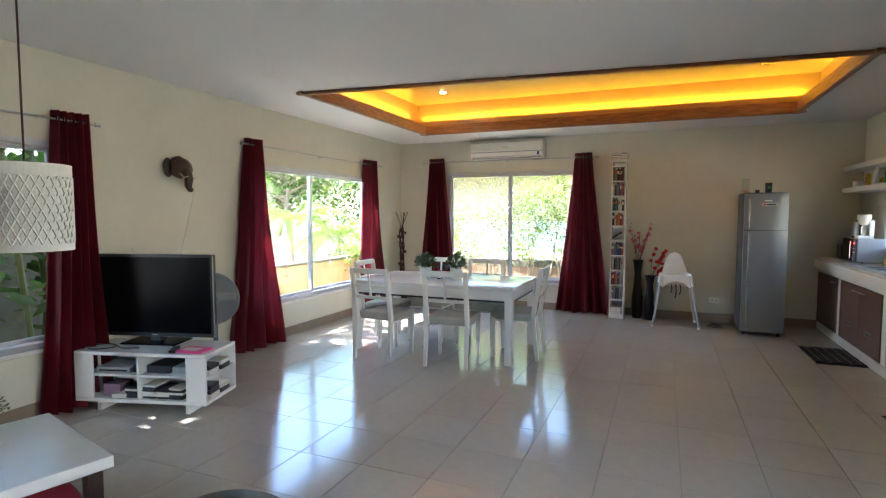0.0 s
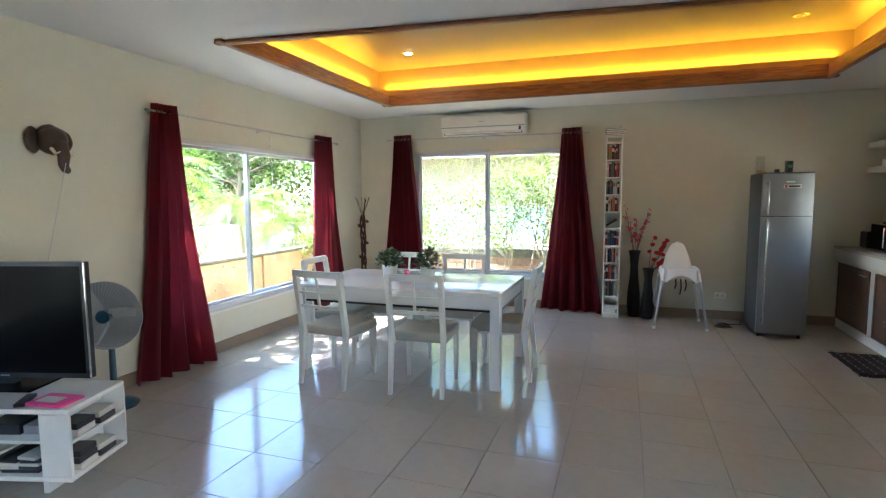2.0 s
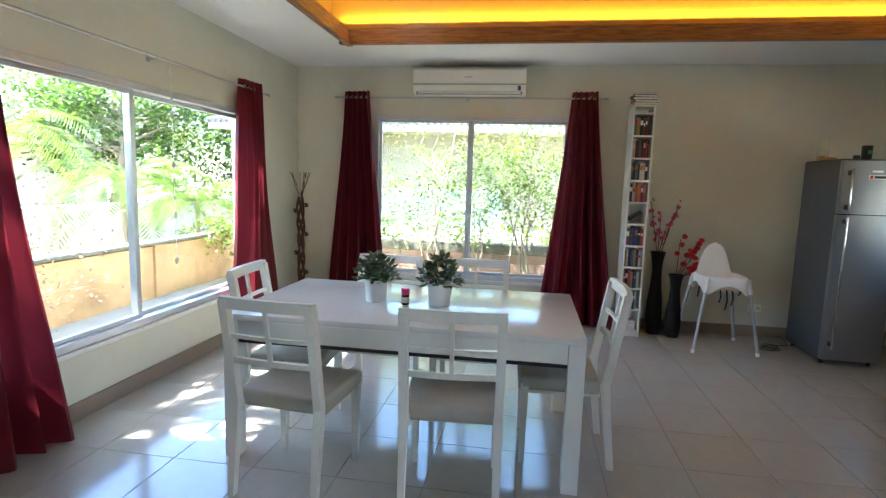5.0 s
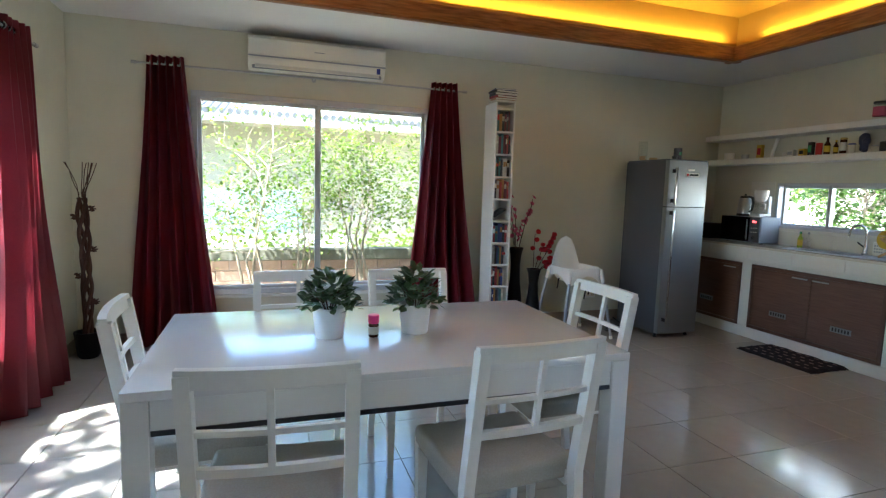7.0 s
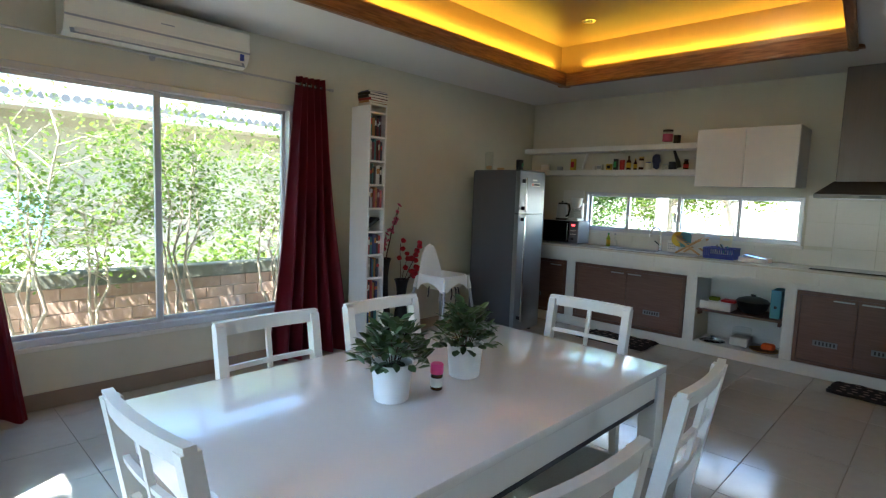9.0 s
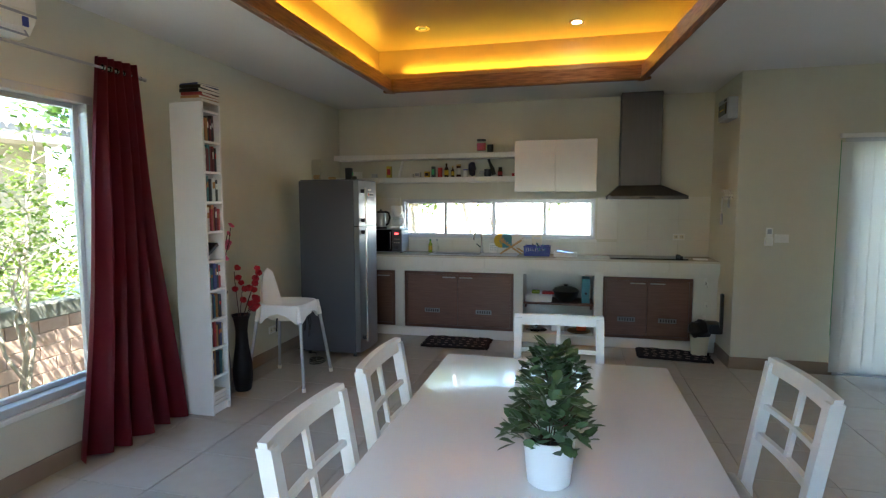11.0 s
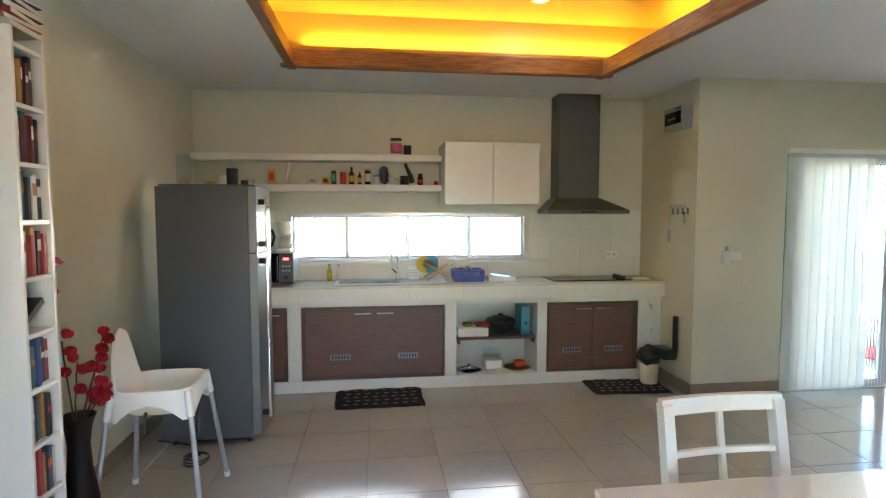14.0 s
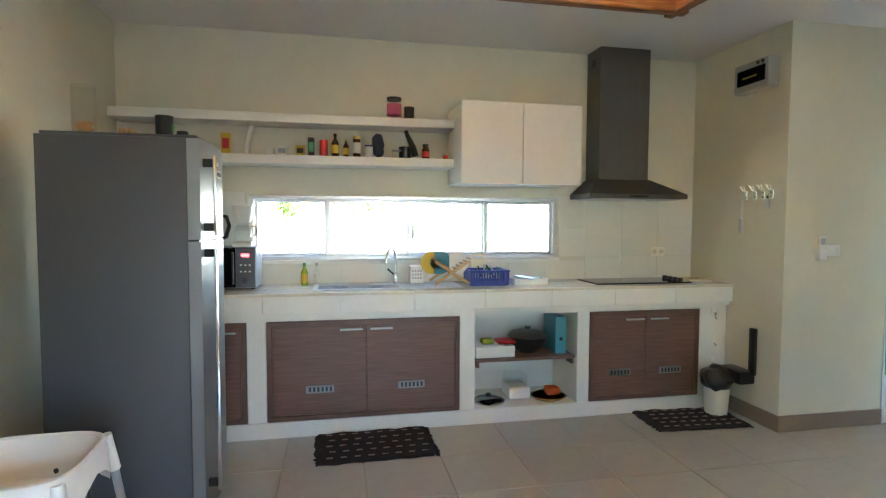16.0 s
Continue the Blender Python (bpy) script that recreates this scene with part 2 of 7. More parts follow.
def pipe(bm, pts, r, seg=8, taper=None):
    """A tube along a line of points."""
    pts = [Vector(p) for p in pts]
    rings = []
    side = None
    for i, p in enumerate(pts):
        d = (pts[min(i + 1, len(pts) - 1)] - pts[max(i - 1, 0)]).normalized()
        if side is None:
            side = d.orthogonal().normalized()
        side = (side - d * side.dot(d)).normalized()
        up = d.cross(side)
        rr = r * (taper[i] if taper else 1)
        rings.append([bm.verts.new(p + rr * (side * math.cos(2 * math.pi * k / seg) + up * math.sin(2 * math.pi * k / seg))) for k in range(seg)])
    for a, b in zip(rings, rings[1:]):
        for k in range(seg):
            bm.faces.new((a[k], a[(k + 1) % seg], b[(k + 1) % seg], b[k]))
    bm.faces.new(rings[0][::-1])
    bm.faces.new(rings[-1])
    return bm


def prism(bm, outline, z0, z1, m=None):
    """An upright prism over an outline of (x, y)."""
    m = m or Matrix.Identity(4)
    lo = [bm.verts.new(m @ Vector((x, y, z0))) for x, y in outline]
    hi = [bm.verts.new(m @ Vector((x, y, z1))) for x, y in outline]
    k = len(outline)
    for i in range(k):
        bm.faces.new((lo[i], lo[(i + 1) % k], hi[(i + 1) % k], hi[i]))
    bm.faces.new(lo[::-1])
    bm.faces.new(hi)
    return bm


def mesh_of(bm, mat, smooth=False, name="mesh"):
    bmesh.ops.recalc_face_normals(bm, faces=bm.faces)
    me = bpy.data.meshes.new(name)
    bm.to_mesh(me)
    bm.free()
    me.materials.append(mat)
    if smooth:
        me.polygons.foreach_set("use_smooth", [True] * len(me.polygons))
        me.set_sharp_from_angle(angle=radians(38))
    return me


def part(name, bm, mat, parent=None, label="", smooth=False, at=None):
    ob = new(name, mesh_of(bm, mat, smooth, name))
    if parent is not None:
        ob.parent = parent
    if at is not None:
        ob.matrix_basis = at
    return tagged(ob, label)


def thing(name, label, category, at=None, group="", kind=""):
    ob = new(name)
    ob.empty_display_size = 0.1
    if at is not None:
        ob.matrix_basis = at
    return tagged(ob, label, category, group, kind)


def single(name, bm, mat, label, category, at=None, group="", kind="", smooth=False):
    return tagged(part(name, bm, mat, None, label, smooth, at), label, category, group, kind)


def B(*a, **k):
    return box(bmesh.new(), *a, **k)


rng = random.Random(7)


# ---- the room ----
XW, YN, XE, YS, XP, YA = -3.99, 6.97, 2.25, -3.2, 1.36, 2.885
CEIL, WALL = 2.56, 0.16
TRAY = [(-3.13, 3.23), (1.385, 3.66), (1.385, 6.03), (-3.13, 6.03)]
TRAY_TOP = 3.0


def wall_with_openings(name, along, at0, at1, inner, outer, openings, label):
    """A wall along 'x' or 'y' from at0 to at1 between its two faces, with openings (from, to, bottom, top)."""
    bm = bmesh.new()

    def piece(a, b, z0, z1):
        if along == "x":
            box(bm, a, b, min(inner, outer), max(inner, outer), z0, z1)
        else:
            box(bm, min(inner, outer), max(inner, outer), a, b, z0, z1)
    edge = at0
    for a, b, z0, z1 in sorted(openings):
        piece(edge, a, 0, CEIL)
        if z0 > 0:
            piece(a, b, 0, z0)
        piece(a, b, z1, CEIL)
        edge = b
    piece(edge, at1, 0, CEIL)
    return single(name, bm, M_WALL, label, "wall", kind="structure")


W0, W1, W2, WK = (-0.7, 1.60, 0.48, 1.935), (3.36, 5.95, 0.41, 1.96), (-3.14, -1.13, 0.40, 2.07), (4.02, 6.185, 1.06, 1.497)
DOOR = (-0.6, 2.10, 0.0, 1.99)
wall_with_openings("wall_west", "y", YS - WALL, YN + WALL, XW, XW - WALL, [W0, W1], "cream painted wall with two wide windows")
wall_with_openings("wall_north", "x", XW, XE + WALL, YN, YN + WALL, [W2], "cream painted wall behind the bookcase and fridge")
wall_with_openings("wall_east", "y", YA - WALL, YN, XE, XE + WALL, [WK], "cream painted kitchen wall with a low wide window")
wall_with_openings("wall_alcove", "x", XP, XE, YA, YA - WALL, [], "cream painted wall beside the kitchen counter")
wall_with_openings("wall_terrace", "y", YS - WALL, YA - WALL, XP, XP + WALL, [DOOR], "cream painted wall with a sliding terrace door")
wall_with_openings("wall_south", "x", XW, XP, YS, YS - WALL, [], "plain cream painted wall")

# ceiling with the raised tray
bm = bmesh.new()
x0, x1, y0, y1 = XW - WALL, XE + WALL, YS - WALL, YN + WALL
sw, se, ne, nw = TRAY
prism(bm, [(x0, y0), (x1, y0), (x1, se[1]), se, sw, (x0, sw[1])], CEIL, CEIL + 0.03)
prism(bm, [(x0, sw[1]), sw, nw, (x0, nw[1])], CEIL, CEIL + 0.03)
prism(bm, [se, (x1, se[1]), (x1, ne[1]), ne], CEIL, CEIL + 0.03)
prism(bm, [(x0, nw[1]), nw, ne, (x1, ne[1]), (x1, y1), (x0, y1)], CEIL, CEIL + 0.03)
single("ceiling", bm, M_CEIL, "white painted ceiling round a raised tray", "ceiling", kind="structure")
bm = bmesh.new()
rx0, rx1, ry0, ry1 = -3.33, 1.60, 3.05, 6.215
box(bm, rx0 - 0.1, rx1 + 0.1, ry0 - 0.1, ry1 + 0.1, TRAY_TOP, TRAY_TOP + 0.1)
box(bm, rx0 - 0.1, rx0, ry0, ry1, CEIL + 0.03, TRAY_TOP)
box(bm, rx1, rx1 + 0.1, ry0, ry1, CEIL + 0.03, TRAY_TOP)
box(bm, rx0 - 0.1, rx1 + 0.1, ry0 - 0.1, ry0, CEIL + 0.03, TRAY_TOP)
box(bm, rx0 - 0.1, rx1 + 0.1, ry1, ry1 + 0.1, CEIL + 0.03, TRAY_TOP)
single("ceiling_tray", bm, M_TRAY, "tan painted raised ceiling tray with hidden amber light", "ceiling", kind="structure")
single("roof", B(x0 - 0.2, x1 + 0.2, y0 - 0.2, y1 + 0.2, TRAY_TOP + 0.12, TRAY_TOP + 0.25), M_CTRWHITE, "flat roof slab over the house", "roof", kind="structure")

# wooden trim round the tray
def board(name, a, b, inward, mat):
    a, b, n = Vector((*a, 0)), Vector((*b, 0)), Vector((*inward, 0))
    d = (b - a).normalized()
    bm = bmesh.new()
    m = Matrix.Translation((a + b) / 2 + n * 0.018 + Vector((0, 0, CEIL + 0.035))) @ d.to_track_quat("X", "Z").to_matrix().to_4x4()
    turned_box(bm, m, (b - a).length + 0.07, 0.036, 0.13, 0.004)
    turned_box(bm, m @ Matrix.Translation((0, 0.0, -0.052)), (b - a).length + 0.10, 0.06, 0.02, 0.004)
    return single(name, bm, mat, "brown stained wooden board edging the ceiling tray", "trim", kind="structure")


board("trim_south", sw, se, (0, 1), M_TRIMWOOD)
board("trim_east", se, ne, (-1, 0), M_TRIMWOOD_Y)
board("trim_north", ne, nw, (0, -1), M_TRIMWOOD)
board("trim_west", nw, sw, (1, 0), M_TRIMWOOD_Y)

# amber tubes lying in the cove
COVE = 0.58
def cove_tube(x, y, length, across, tilt):
    li = bpy.data.lights.new("cove_tube", "AREA")
    li.shape, li.size, li.size_y, li.energy, li.color = "RECTANGLE", length, 0.03, COVE * length, (1.0, 0.62, 0.03)
    ob = new("cove_tube", li)
    ob.matrix_world = pose(x, y, CEIL + 0.2, 180 + tilt[0], tilt[1], 0) @ (pose(0, 0, 0, 0, 0, 90) if across else Matrix.Identity(4))
    return ob


for k in range(3):
    cove_tube(-2.45 + 1.57 * k, ry1 - 0.045, 1.56, False, (-8, 0))
    cove_tube(-2.45 + 1.57 * k, ry0 + 0.045, 1.56, False, (8, 0))
for k in range(2):
    cove_tube(rx0 + 0.045, 4.0 + 1.3 * k, 1.28, True, (0, -8))
    cove_tube(rx1 - 0.045, 4.0 + 1.3 * k, 1.28, True, (0, 8))

# skirting
for name, a in (("baseboard_west", (XW, XW + 0.012, YS, YN)), ("baseboard_north", (XW, XE, YN - 0.012, YN)),
                ("baseboard_alcove", (XP, 1.86, YA, YA + 0.012)), ("baseboard_terrace", (XP - 0.012, XP, DOOR[1], YA + 0.012))):
    single(name, B(a[0], a[1], a[2], a[3], 0.0, 0.105, 0.002), M_SKIRT, "brown skirting tiles along the wall foot", "baseboard", kind="structure")


# ---- windows ----
def window(name, along, a, b, z0, z1, face, outward, bars, label):
    """An aluminium sliding window; bars are the uprights between its panes."""
    top = thing(name, label, "window", kind="structure")

    def put(nm, p0, p1, q0, q1, d0, d1, mat, parent, bev=0.003):
        lo, hi = sorted((face + outward * d0, face + outward * d1))
        bmx = B(p0, p1, lo, hi, q0, q1, bev) if along == "x" else B(lo, hi, p0, p1, q0, q1, bev)
        return part(nm, bmx, mat, parent)
    f, s = (0.045, 0.028) if z1 - z0 > 0.8 else (0.026, 0.02)
    for nm, p in (("window_frame", (a, b, z0, z0 + f)), ("window_frame", (a, b, z1 - f, z1)), ("window_frame", (a, a + f, z0 + f, z1 - f)), ("window_frame", (b - f, b, z0 + f, z1 - f))):
        put(nm, *p, -0.012, 0.10, M_ALU, top)
    put("window_sill", a - 0.02, b + 0.02, z0 - 0.03, z0 - 0.001, -0.03, 0.02, M_CTRWHITE, top, 0.004)
    edges = [a + f] + list(bars) + [b - f]
    for i, (p, q) in enumerate(zip(edges, edges[1:])):
        d = 0.02 + 0.035 * (i % 2)
        sash = put("sash", p - 0.012, p + s, z0 + f, z1 - f, d, d + 0.03, M_ALU, top)
        put("stile", q - s, q + 0.012, z0 + f, z1 - f, d, d + 0.03, M_ALU, sash)
        put("rail", p + s, q - s, z0 + f, z0 + f + s, d, d + 0.03, M_ALU, sash)
        put("rail", p + s, q - s, z1 - f - s, z1 - f, d, d + 0.03, M_ALU, sash)
        pane = put("pane", p + s - 0.004, q - s + 0.004, z0 + f + s - 0.004, z1 - f - s + 0.004, d + 0.012, d + 0.018, M_GLASS, sash, 0)
        pane.visible_shadow = False
    return top


window("window_1", "y", *W1[:2], *W1[2:], XW, -1, [4.575], "wide aluminium sliding window onto a walled side yard")
window("window_2", "x", *W2[:2], *W2[2:], YN, 1, [-2.14], "wide aluminium sliding window onto a leafy garden")
kitchen_window = window("window_3", "y", *WK[:2], *WK[2:], XE, 1, [4.555, 5.12, 5.68], "low four-pane aluminium sliding window over the counter")
for y in (5.092, 5.148):
    part("latch", B(XE - 0.026, XE + 0.018, y - 0.008, y + 0.008, 1.20, 1.30, 0.004), M_WHITEPL, kitchen_window, "white plastic latch")
window("window_4", "y", *W0[:2], *W0[2:], XW, -1, [0.45], "wide aluminium sliding window with bamboo outside")

# ---- floor ----
TX, TY, TSX, TSY = -0.685, 2.90, 0.42, 0.43
floor = single("floor", B(XW - WALL, 4.2, YS - WALL, YN + WALL, -0.2, -0.006), M_GROUT, "glossy beige ceramic floor tiles with thin brown joints", "floor", kind="structure")


# ---- dining group ----
def dining_table():
    t = thing("dining_table", "large white lacquered dining table with thick square legs", "table", pose(-2.11, 4.33, 0))
    hx, hy, h = 0.865, 0.495, 0.735
    part("tabletop", B(-hx, hx, -hy, hy, h - 0.03, h, 0.004, 2), M_TABLETOP, t, smooth=True)
    for sx in (-1, 1):
        for sy in (-1, 1):
            part("leg", B(sx * hx - (0.075 if sx > 0 else 0), sx * hx + (0.075 if sx < 0 else 0), sy * hy - (0.075 if sy > 0 else 0), sy * hy + (0.075 if sy < 0 else 0), 0, h - 0.031, 0.003), M_WHITE, t)
    # the black strips draw the shade under the aprons as solid pieces
    for sy in (-1, 1):
        y = sy * (hy - 0.02)
        part("apron", B(-hx + 0.077, hx - 0.077, y - 0.011, y + 0.011, h - 0.125, h - 0.032, 0.002), M_WHITE, t)
        part("shadow_strip", B(-hx + 0.077, hx - 0.077, y - 0.009, y + 0.009, h - 0.143, h - 0.127), M_BLACK, t, "thin black strip drawing the shade under the apron")
    for sx in (-1, 1):
        x = sx * (hx - 0.02)
        part("apron", B(x - 0.011, x + 0.011, -hy + 0.077, hy - 0.077, h - 0.125, h - 0.032, 0.002), M_WHITE, t)
        part("shadow_strip", B(x - 0.009, x + 0.009, -hy + 0.077, hy - 0.077, h - 0.143, h - 0.127), M_BLACK, t, "thin black strip drawing the shade under the apron")
    return t


def dining_chair(at):
    """A white chair facing +y, with a lattice back and a padded grey seat."""
    c = thing("dining_chair", "white wooden dining chair with lattice back and grey padded seat", "chair", at, "chairs round the table")
    w, d, top = 0.215, 0.205, 0.90

    def lean(z):
        return -d - max(0.0, z - 0.42) * 0.17 - 0.05 * max(0, 0.42 - z) / 0.42
    for s in (-1, 1):
        x = s * (w - 0.017)
        bmx = bmesh.new()
        zs = [0.0, 0.15, 0.30, 0.43, 0.60, 0.75, top - 0.012]
        prof = [(lean(z), z) for z in zs]
        rings = []
        for y, z in prof:
            hw = 0.014 + 0.004 * min(1, z / 0.4)
            rings.append([bmx.verts.new((x + a * hw, y + b * hw * 1.15, z)) for a, b in ((-1, -1), (1, -1), (1, 1), (-1, 1))])
        for a, b in zip(rings, rings[1:]):
            for k in range(4):
                bmx.faces.new((a[k], a[(k + 1) % 4], b[(k + 1) % 4], b[k]))
        bmx.faces.new(rings[0][::-1])
        bmx.faces.new(rings[-1])
        part("back_leg", bmx, M_CHAIRW, c)
        bmx = bmesh.new()
        rings = []
        for z, hw in ((0.0, 0.013), (0.25, 0.017), (0.42, 0.020)):
            y = d - 0.02
            rings.append([bmx.verts.new((x + a * hw, y + b * hw, z)) for a, b in ((-1, -1), (1, -1), (1, 1), (-1, 1))])
        for a, b in zip(rings, rings[1:]):
            for k in range(4):
                bmx.faces.new((a[k], a[(k + 1) % 4], b[(k + 1) % 4], b[k]))
        bmx.faces.new(rings[0][::-1])
        bmx.faces.new(rings[-1])
        part("front_leg", bmx, M_CHAIRW, c)

    def rail(name, z, h, thick, half, bow):
        bmx = bmesh.new()
        n = 8
        rings = []
        for i in range(n + 1):
            u = -1 + 2 * i / n
            y = lean(z) - bow * (1 - u * u)
            rings.append([bmx.verts.new((u * half, y + a * thick + b * h * 0.5 * -0.17, z + b * h / 2)) for a, b in ((-1, -1), (1, -1), (1, 1), (-1, 1))])
        for a, b in zip(rings, rings[1:]):
            for k in range(4):
                bmx.faces.new((a[k], a[(k + 1) % 4], b[(k + 1) % 4], b[k]))
        bmx.faces.new(rings[0][::-1])
        bmx.faces.new(rings[-1])
        part(name, bmx, M_CHAIRW, c)
    rail("top_rail", top - 0.022, 0.05, 0.013, w, 0.018)
    rail("back_rail", 0.73, 0.017, 0.008, w - 0.02, 0.014)
    rail("back_rail", 0.62, 0.026, 0.010, w - 0.02, 0.014)
    bmx = bmesh.new()
    z0, z1 = 0.632, top - 0.046
    yy = [lean(z) - 0.016 for z in (z0, z1)]
    rings = [[bmx.verts.new((a * 0.009, y + b * 0.008, z)) for a, b in ((-1, -1), (1, -1), (1, 1), (-1, 1))] for y, z in zip(yy, (z0, z1))]
    for k in range(4):
        bmx.faces.new((rings[0][k], rings[0][(k + 1) % 4], rings[1][(k + 1) % 4], rings[1][k]))
    bmx.faces.new(rings[0][::-1])
    bmx.faces.new(rings[1])
    part("spindle", bmx, M_CHAIRW, c)
    for s in (-1, 1):
        part("seat_rail", B(s * (w - 0.03) - 0.009, s * (w - 0.03) + 0.009, -d + 0.02, d - 0.04, 0.365, 0.42, 0.002), M_CHAIRW, c)
    part("seat_rail", B(-w + 0.036, w - 0.036, d - 0.035, d - 0.017, 0.365, 0.42, 0.002), M_CHAIRW, c)
    bmx = bmesh.new()
    box(bmx, -w - 0.003, w + 0.003, -d + 0.022, d + 0.012, 0.385, 0.462, 0.022, 3)
    for v in bmx.verts:
        if v.co.z > 0.455:
            v.co.z += 0.012 * (1 - (v.co.x / w) ** 2) * (1 - (v.co.y / d) ** 2)
    part("seat", bmx, M_FABRIC, c, "grey-beige fabric seat cushion", True)
    return c


dining_table()
chair = dining_chair(pose(-2.54, 3.77, 0, 0, 0, -5))
for m in (pose(-1.82, 3.81, 0, 0, 0, 4), pose(-2.42, 4.66, 0, 0, 0, 180), pose(-1.84, 4.66, 0, 0, 0, 181),
          pose(-2.79, 4.28, 0, 0, 0, -86), pose(-1.325, 4.30, 0, 0, 0, 92)):
    copy_thing(chair, m)


def foliage(bm, at, radius, height, count, leaf, seed, base=0.0):
    """Many small pointed leaves on thin stems, in a loose dome."""
    r = random.Random(seed)
    for _ in range(count):
        a, u = r.uniform(0, 2 * math.pi), math.sqrt(r.random())
        el = r.uniform(0.05, 1.0)
        p = Vector((math.cos(a) * radius * u * math.cos(el * 0.9), math.sin(a) * radius * u * math.cos(el * 0.9), base + height * (0.12 + 0.88 * el * (1 - 0.35 * u * u))))
        out = Vector((math.cos(a), math.sin(a), r.uniform(-0.5, 1.5))).normalized()
        side = out.cross(Vector((r.uniform(-0.4, 0.4), r.uniform(-0.4, 0.4), 1))).normalized()
        up = side.cross(out)
        ln, wd = leaf * r.uniform(0.7, 1.25), leaf * r.uniform(0.26, 0.38)
        q = Vector(at) + p
        v = [bm.verts.new(q + out * ln * s + side * wd * w + up * ln * c) for s, w, c in
             ((0, 0, 0), (0.35, 1, 0.03), (0.35, -1, 0.03), (0.72, 0.8, 0.0), (0.72, -0.8, 0.0), (1.0, 0, -0.08), (0.4, 0, -0.03), (0.72, 0, -0.05))]
        for f in ((0, 6, 1), (0, 2, 6), (6, 7, 3, 1), (2, 4, 7, 6), (7, 5, 3), (4, 5, 7)):
            bm.faces.new([v[k] for k in f])


def potted_plant(at, seed):
    p = thing("potted_plant", "small leafy green plant in a white tapered pot", "plant", at, "plants on the table")
    part("pot", lathe(bmesh.new(), [(0.052, 0), (0.056, 0.004), (0.067, 0.121), (0.069, 0.125), (0.064, 0.125), (0.059, 0.098)], 32), M_POT, p, smooth=True)
    part("soil", lathe(bmesh.new(), [(0.0005, 0.095), (0.055, 0.095), (0.055, 0.1), (0.0005, 0.102)], 20), M_SOIL, p)
    bmx = bmesh.new()
    foliage(bmx, (0, 0, 0.085), 0.108, 0.19, 250, 0.044, seed)
    part("foliage", bmx, M_LEAF, p)
    bmx = bmesh.new()
    r = random.Random(seed)
    for k in range(12):
        a = k * 2.4
        pipe(bmx, [(0.01 * math.cos(a), 0.01 * math.sin(a), 0.09), (0.03 * math.cos(a), 0.03 * math.sin(a), 0.14), (0.075 * math.cos(a), 0.075 * math.sin(a), 0.15 + 0.06 * r.random())], 0.0016, 5)
    part("stem_cluster", bmx, M_TWIG, p)
    return p


potted_plant(pose(-2.335, 4.30, 0.735), 3)
potted_plant(pose(-1.98, 4.30, 0.735, 0, 0, 70), 5)
jar = thing("spice_jar", "small spice jar with a bright pink lid on the table", "jar", pose(-2.162, 4.265, 0.735))
part("glass_body", lathe(bmesh.new(), [(0.019, 0), (0.021, 0.003), (0.021, 0.05), (0.018, 0.056)], 20), M_BROWNGL, jar, smooth=True)
part("label_band", lathe(bmesh.new(), [(0.0214, 0.012), (0.0217, 0.013), (0.0217, 0.042), (0.0214, 0.043)], 20), M_PAPER, jar)
part("lid", lathe(bmesh.new(), [(0.021, 0.056), (0.0225, 0.058), (0.0225, 0.088), (0.02, 0.091)], 24), M_PINK, jar, "pink plastic lid", True)


# ---- curtains ----
def curtain(at, top_w, bot_l, bot_r, height, folds, seed, group="red curtains"):
    """Hangs in folds from rings, narrow at the top and spread at the hem; runs along local x."""
    c = thing("curtain", "deep red floor-length curtain hanging in folds from a rod", "curtain", at, group)
    r = random.Random(seed)
    bmx = bmesh.new()
    nu, nv = folds * 10, 26
    ph = [r.uniform(-0.5, 0.5) for _ in range(folds + 1)]
    rows = []
    for j in range(nv + 1):
        v = j / nv
        z = height * (1 - v)
        e = v ** 1.15
        l, rr = -top_w / 2 + (bot_l + top_w / 2) * e, top_w / 2 + (bot_r - top_w / 2) * e
        row = []
        for i in range(nu + 1):
            u = i / nu
            k = u * folds
            amp = 0.034 + 0.034 * e
            x = l + (rr - l) * u + 0.012 * math.sin(k * 3.1 + ph[0] * 4) * e
            y = amp * math.sin(2 * math.pi * k + ph[int(k) % (folds + 1)] * e) + 0.012 * math.sin(7 * v + k)
            row.append(bmx.verts.new((x, y, z + 0.01 * math.sin(k * 2.3) * e)))
        rows.append(row)
    for a, b in zip(rows, rows[1:]):
        for i in range(nu):
            bmx.faces.new((a[i], a[i + 1], b[i + 1], b[i]))
    bmesh.ops.solidify(bmx, geom=bmx.faces[:], thickness=0.003)
    part("cloth", bmx, M_CURTAIN, c, smooth=True)
    for i in range(folds):
        u = (i + 0.5) / folds
        bmx = bmesh.new()
        m = Matrix.Translation((-top_w / 2 + top_w * u, 0, height - 0.06)) @ pose(0, 0, 0, 0, 90, 0)
        lathe(bmx, [(0.017, -0.003), (0.023, -0.003), (0.023, 0.003), (0.017, 0.003), (0.017, -0.003)], 14, m=m)
        part("eyelet", bmx, M_CHROME, c)
    return c


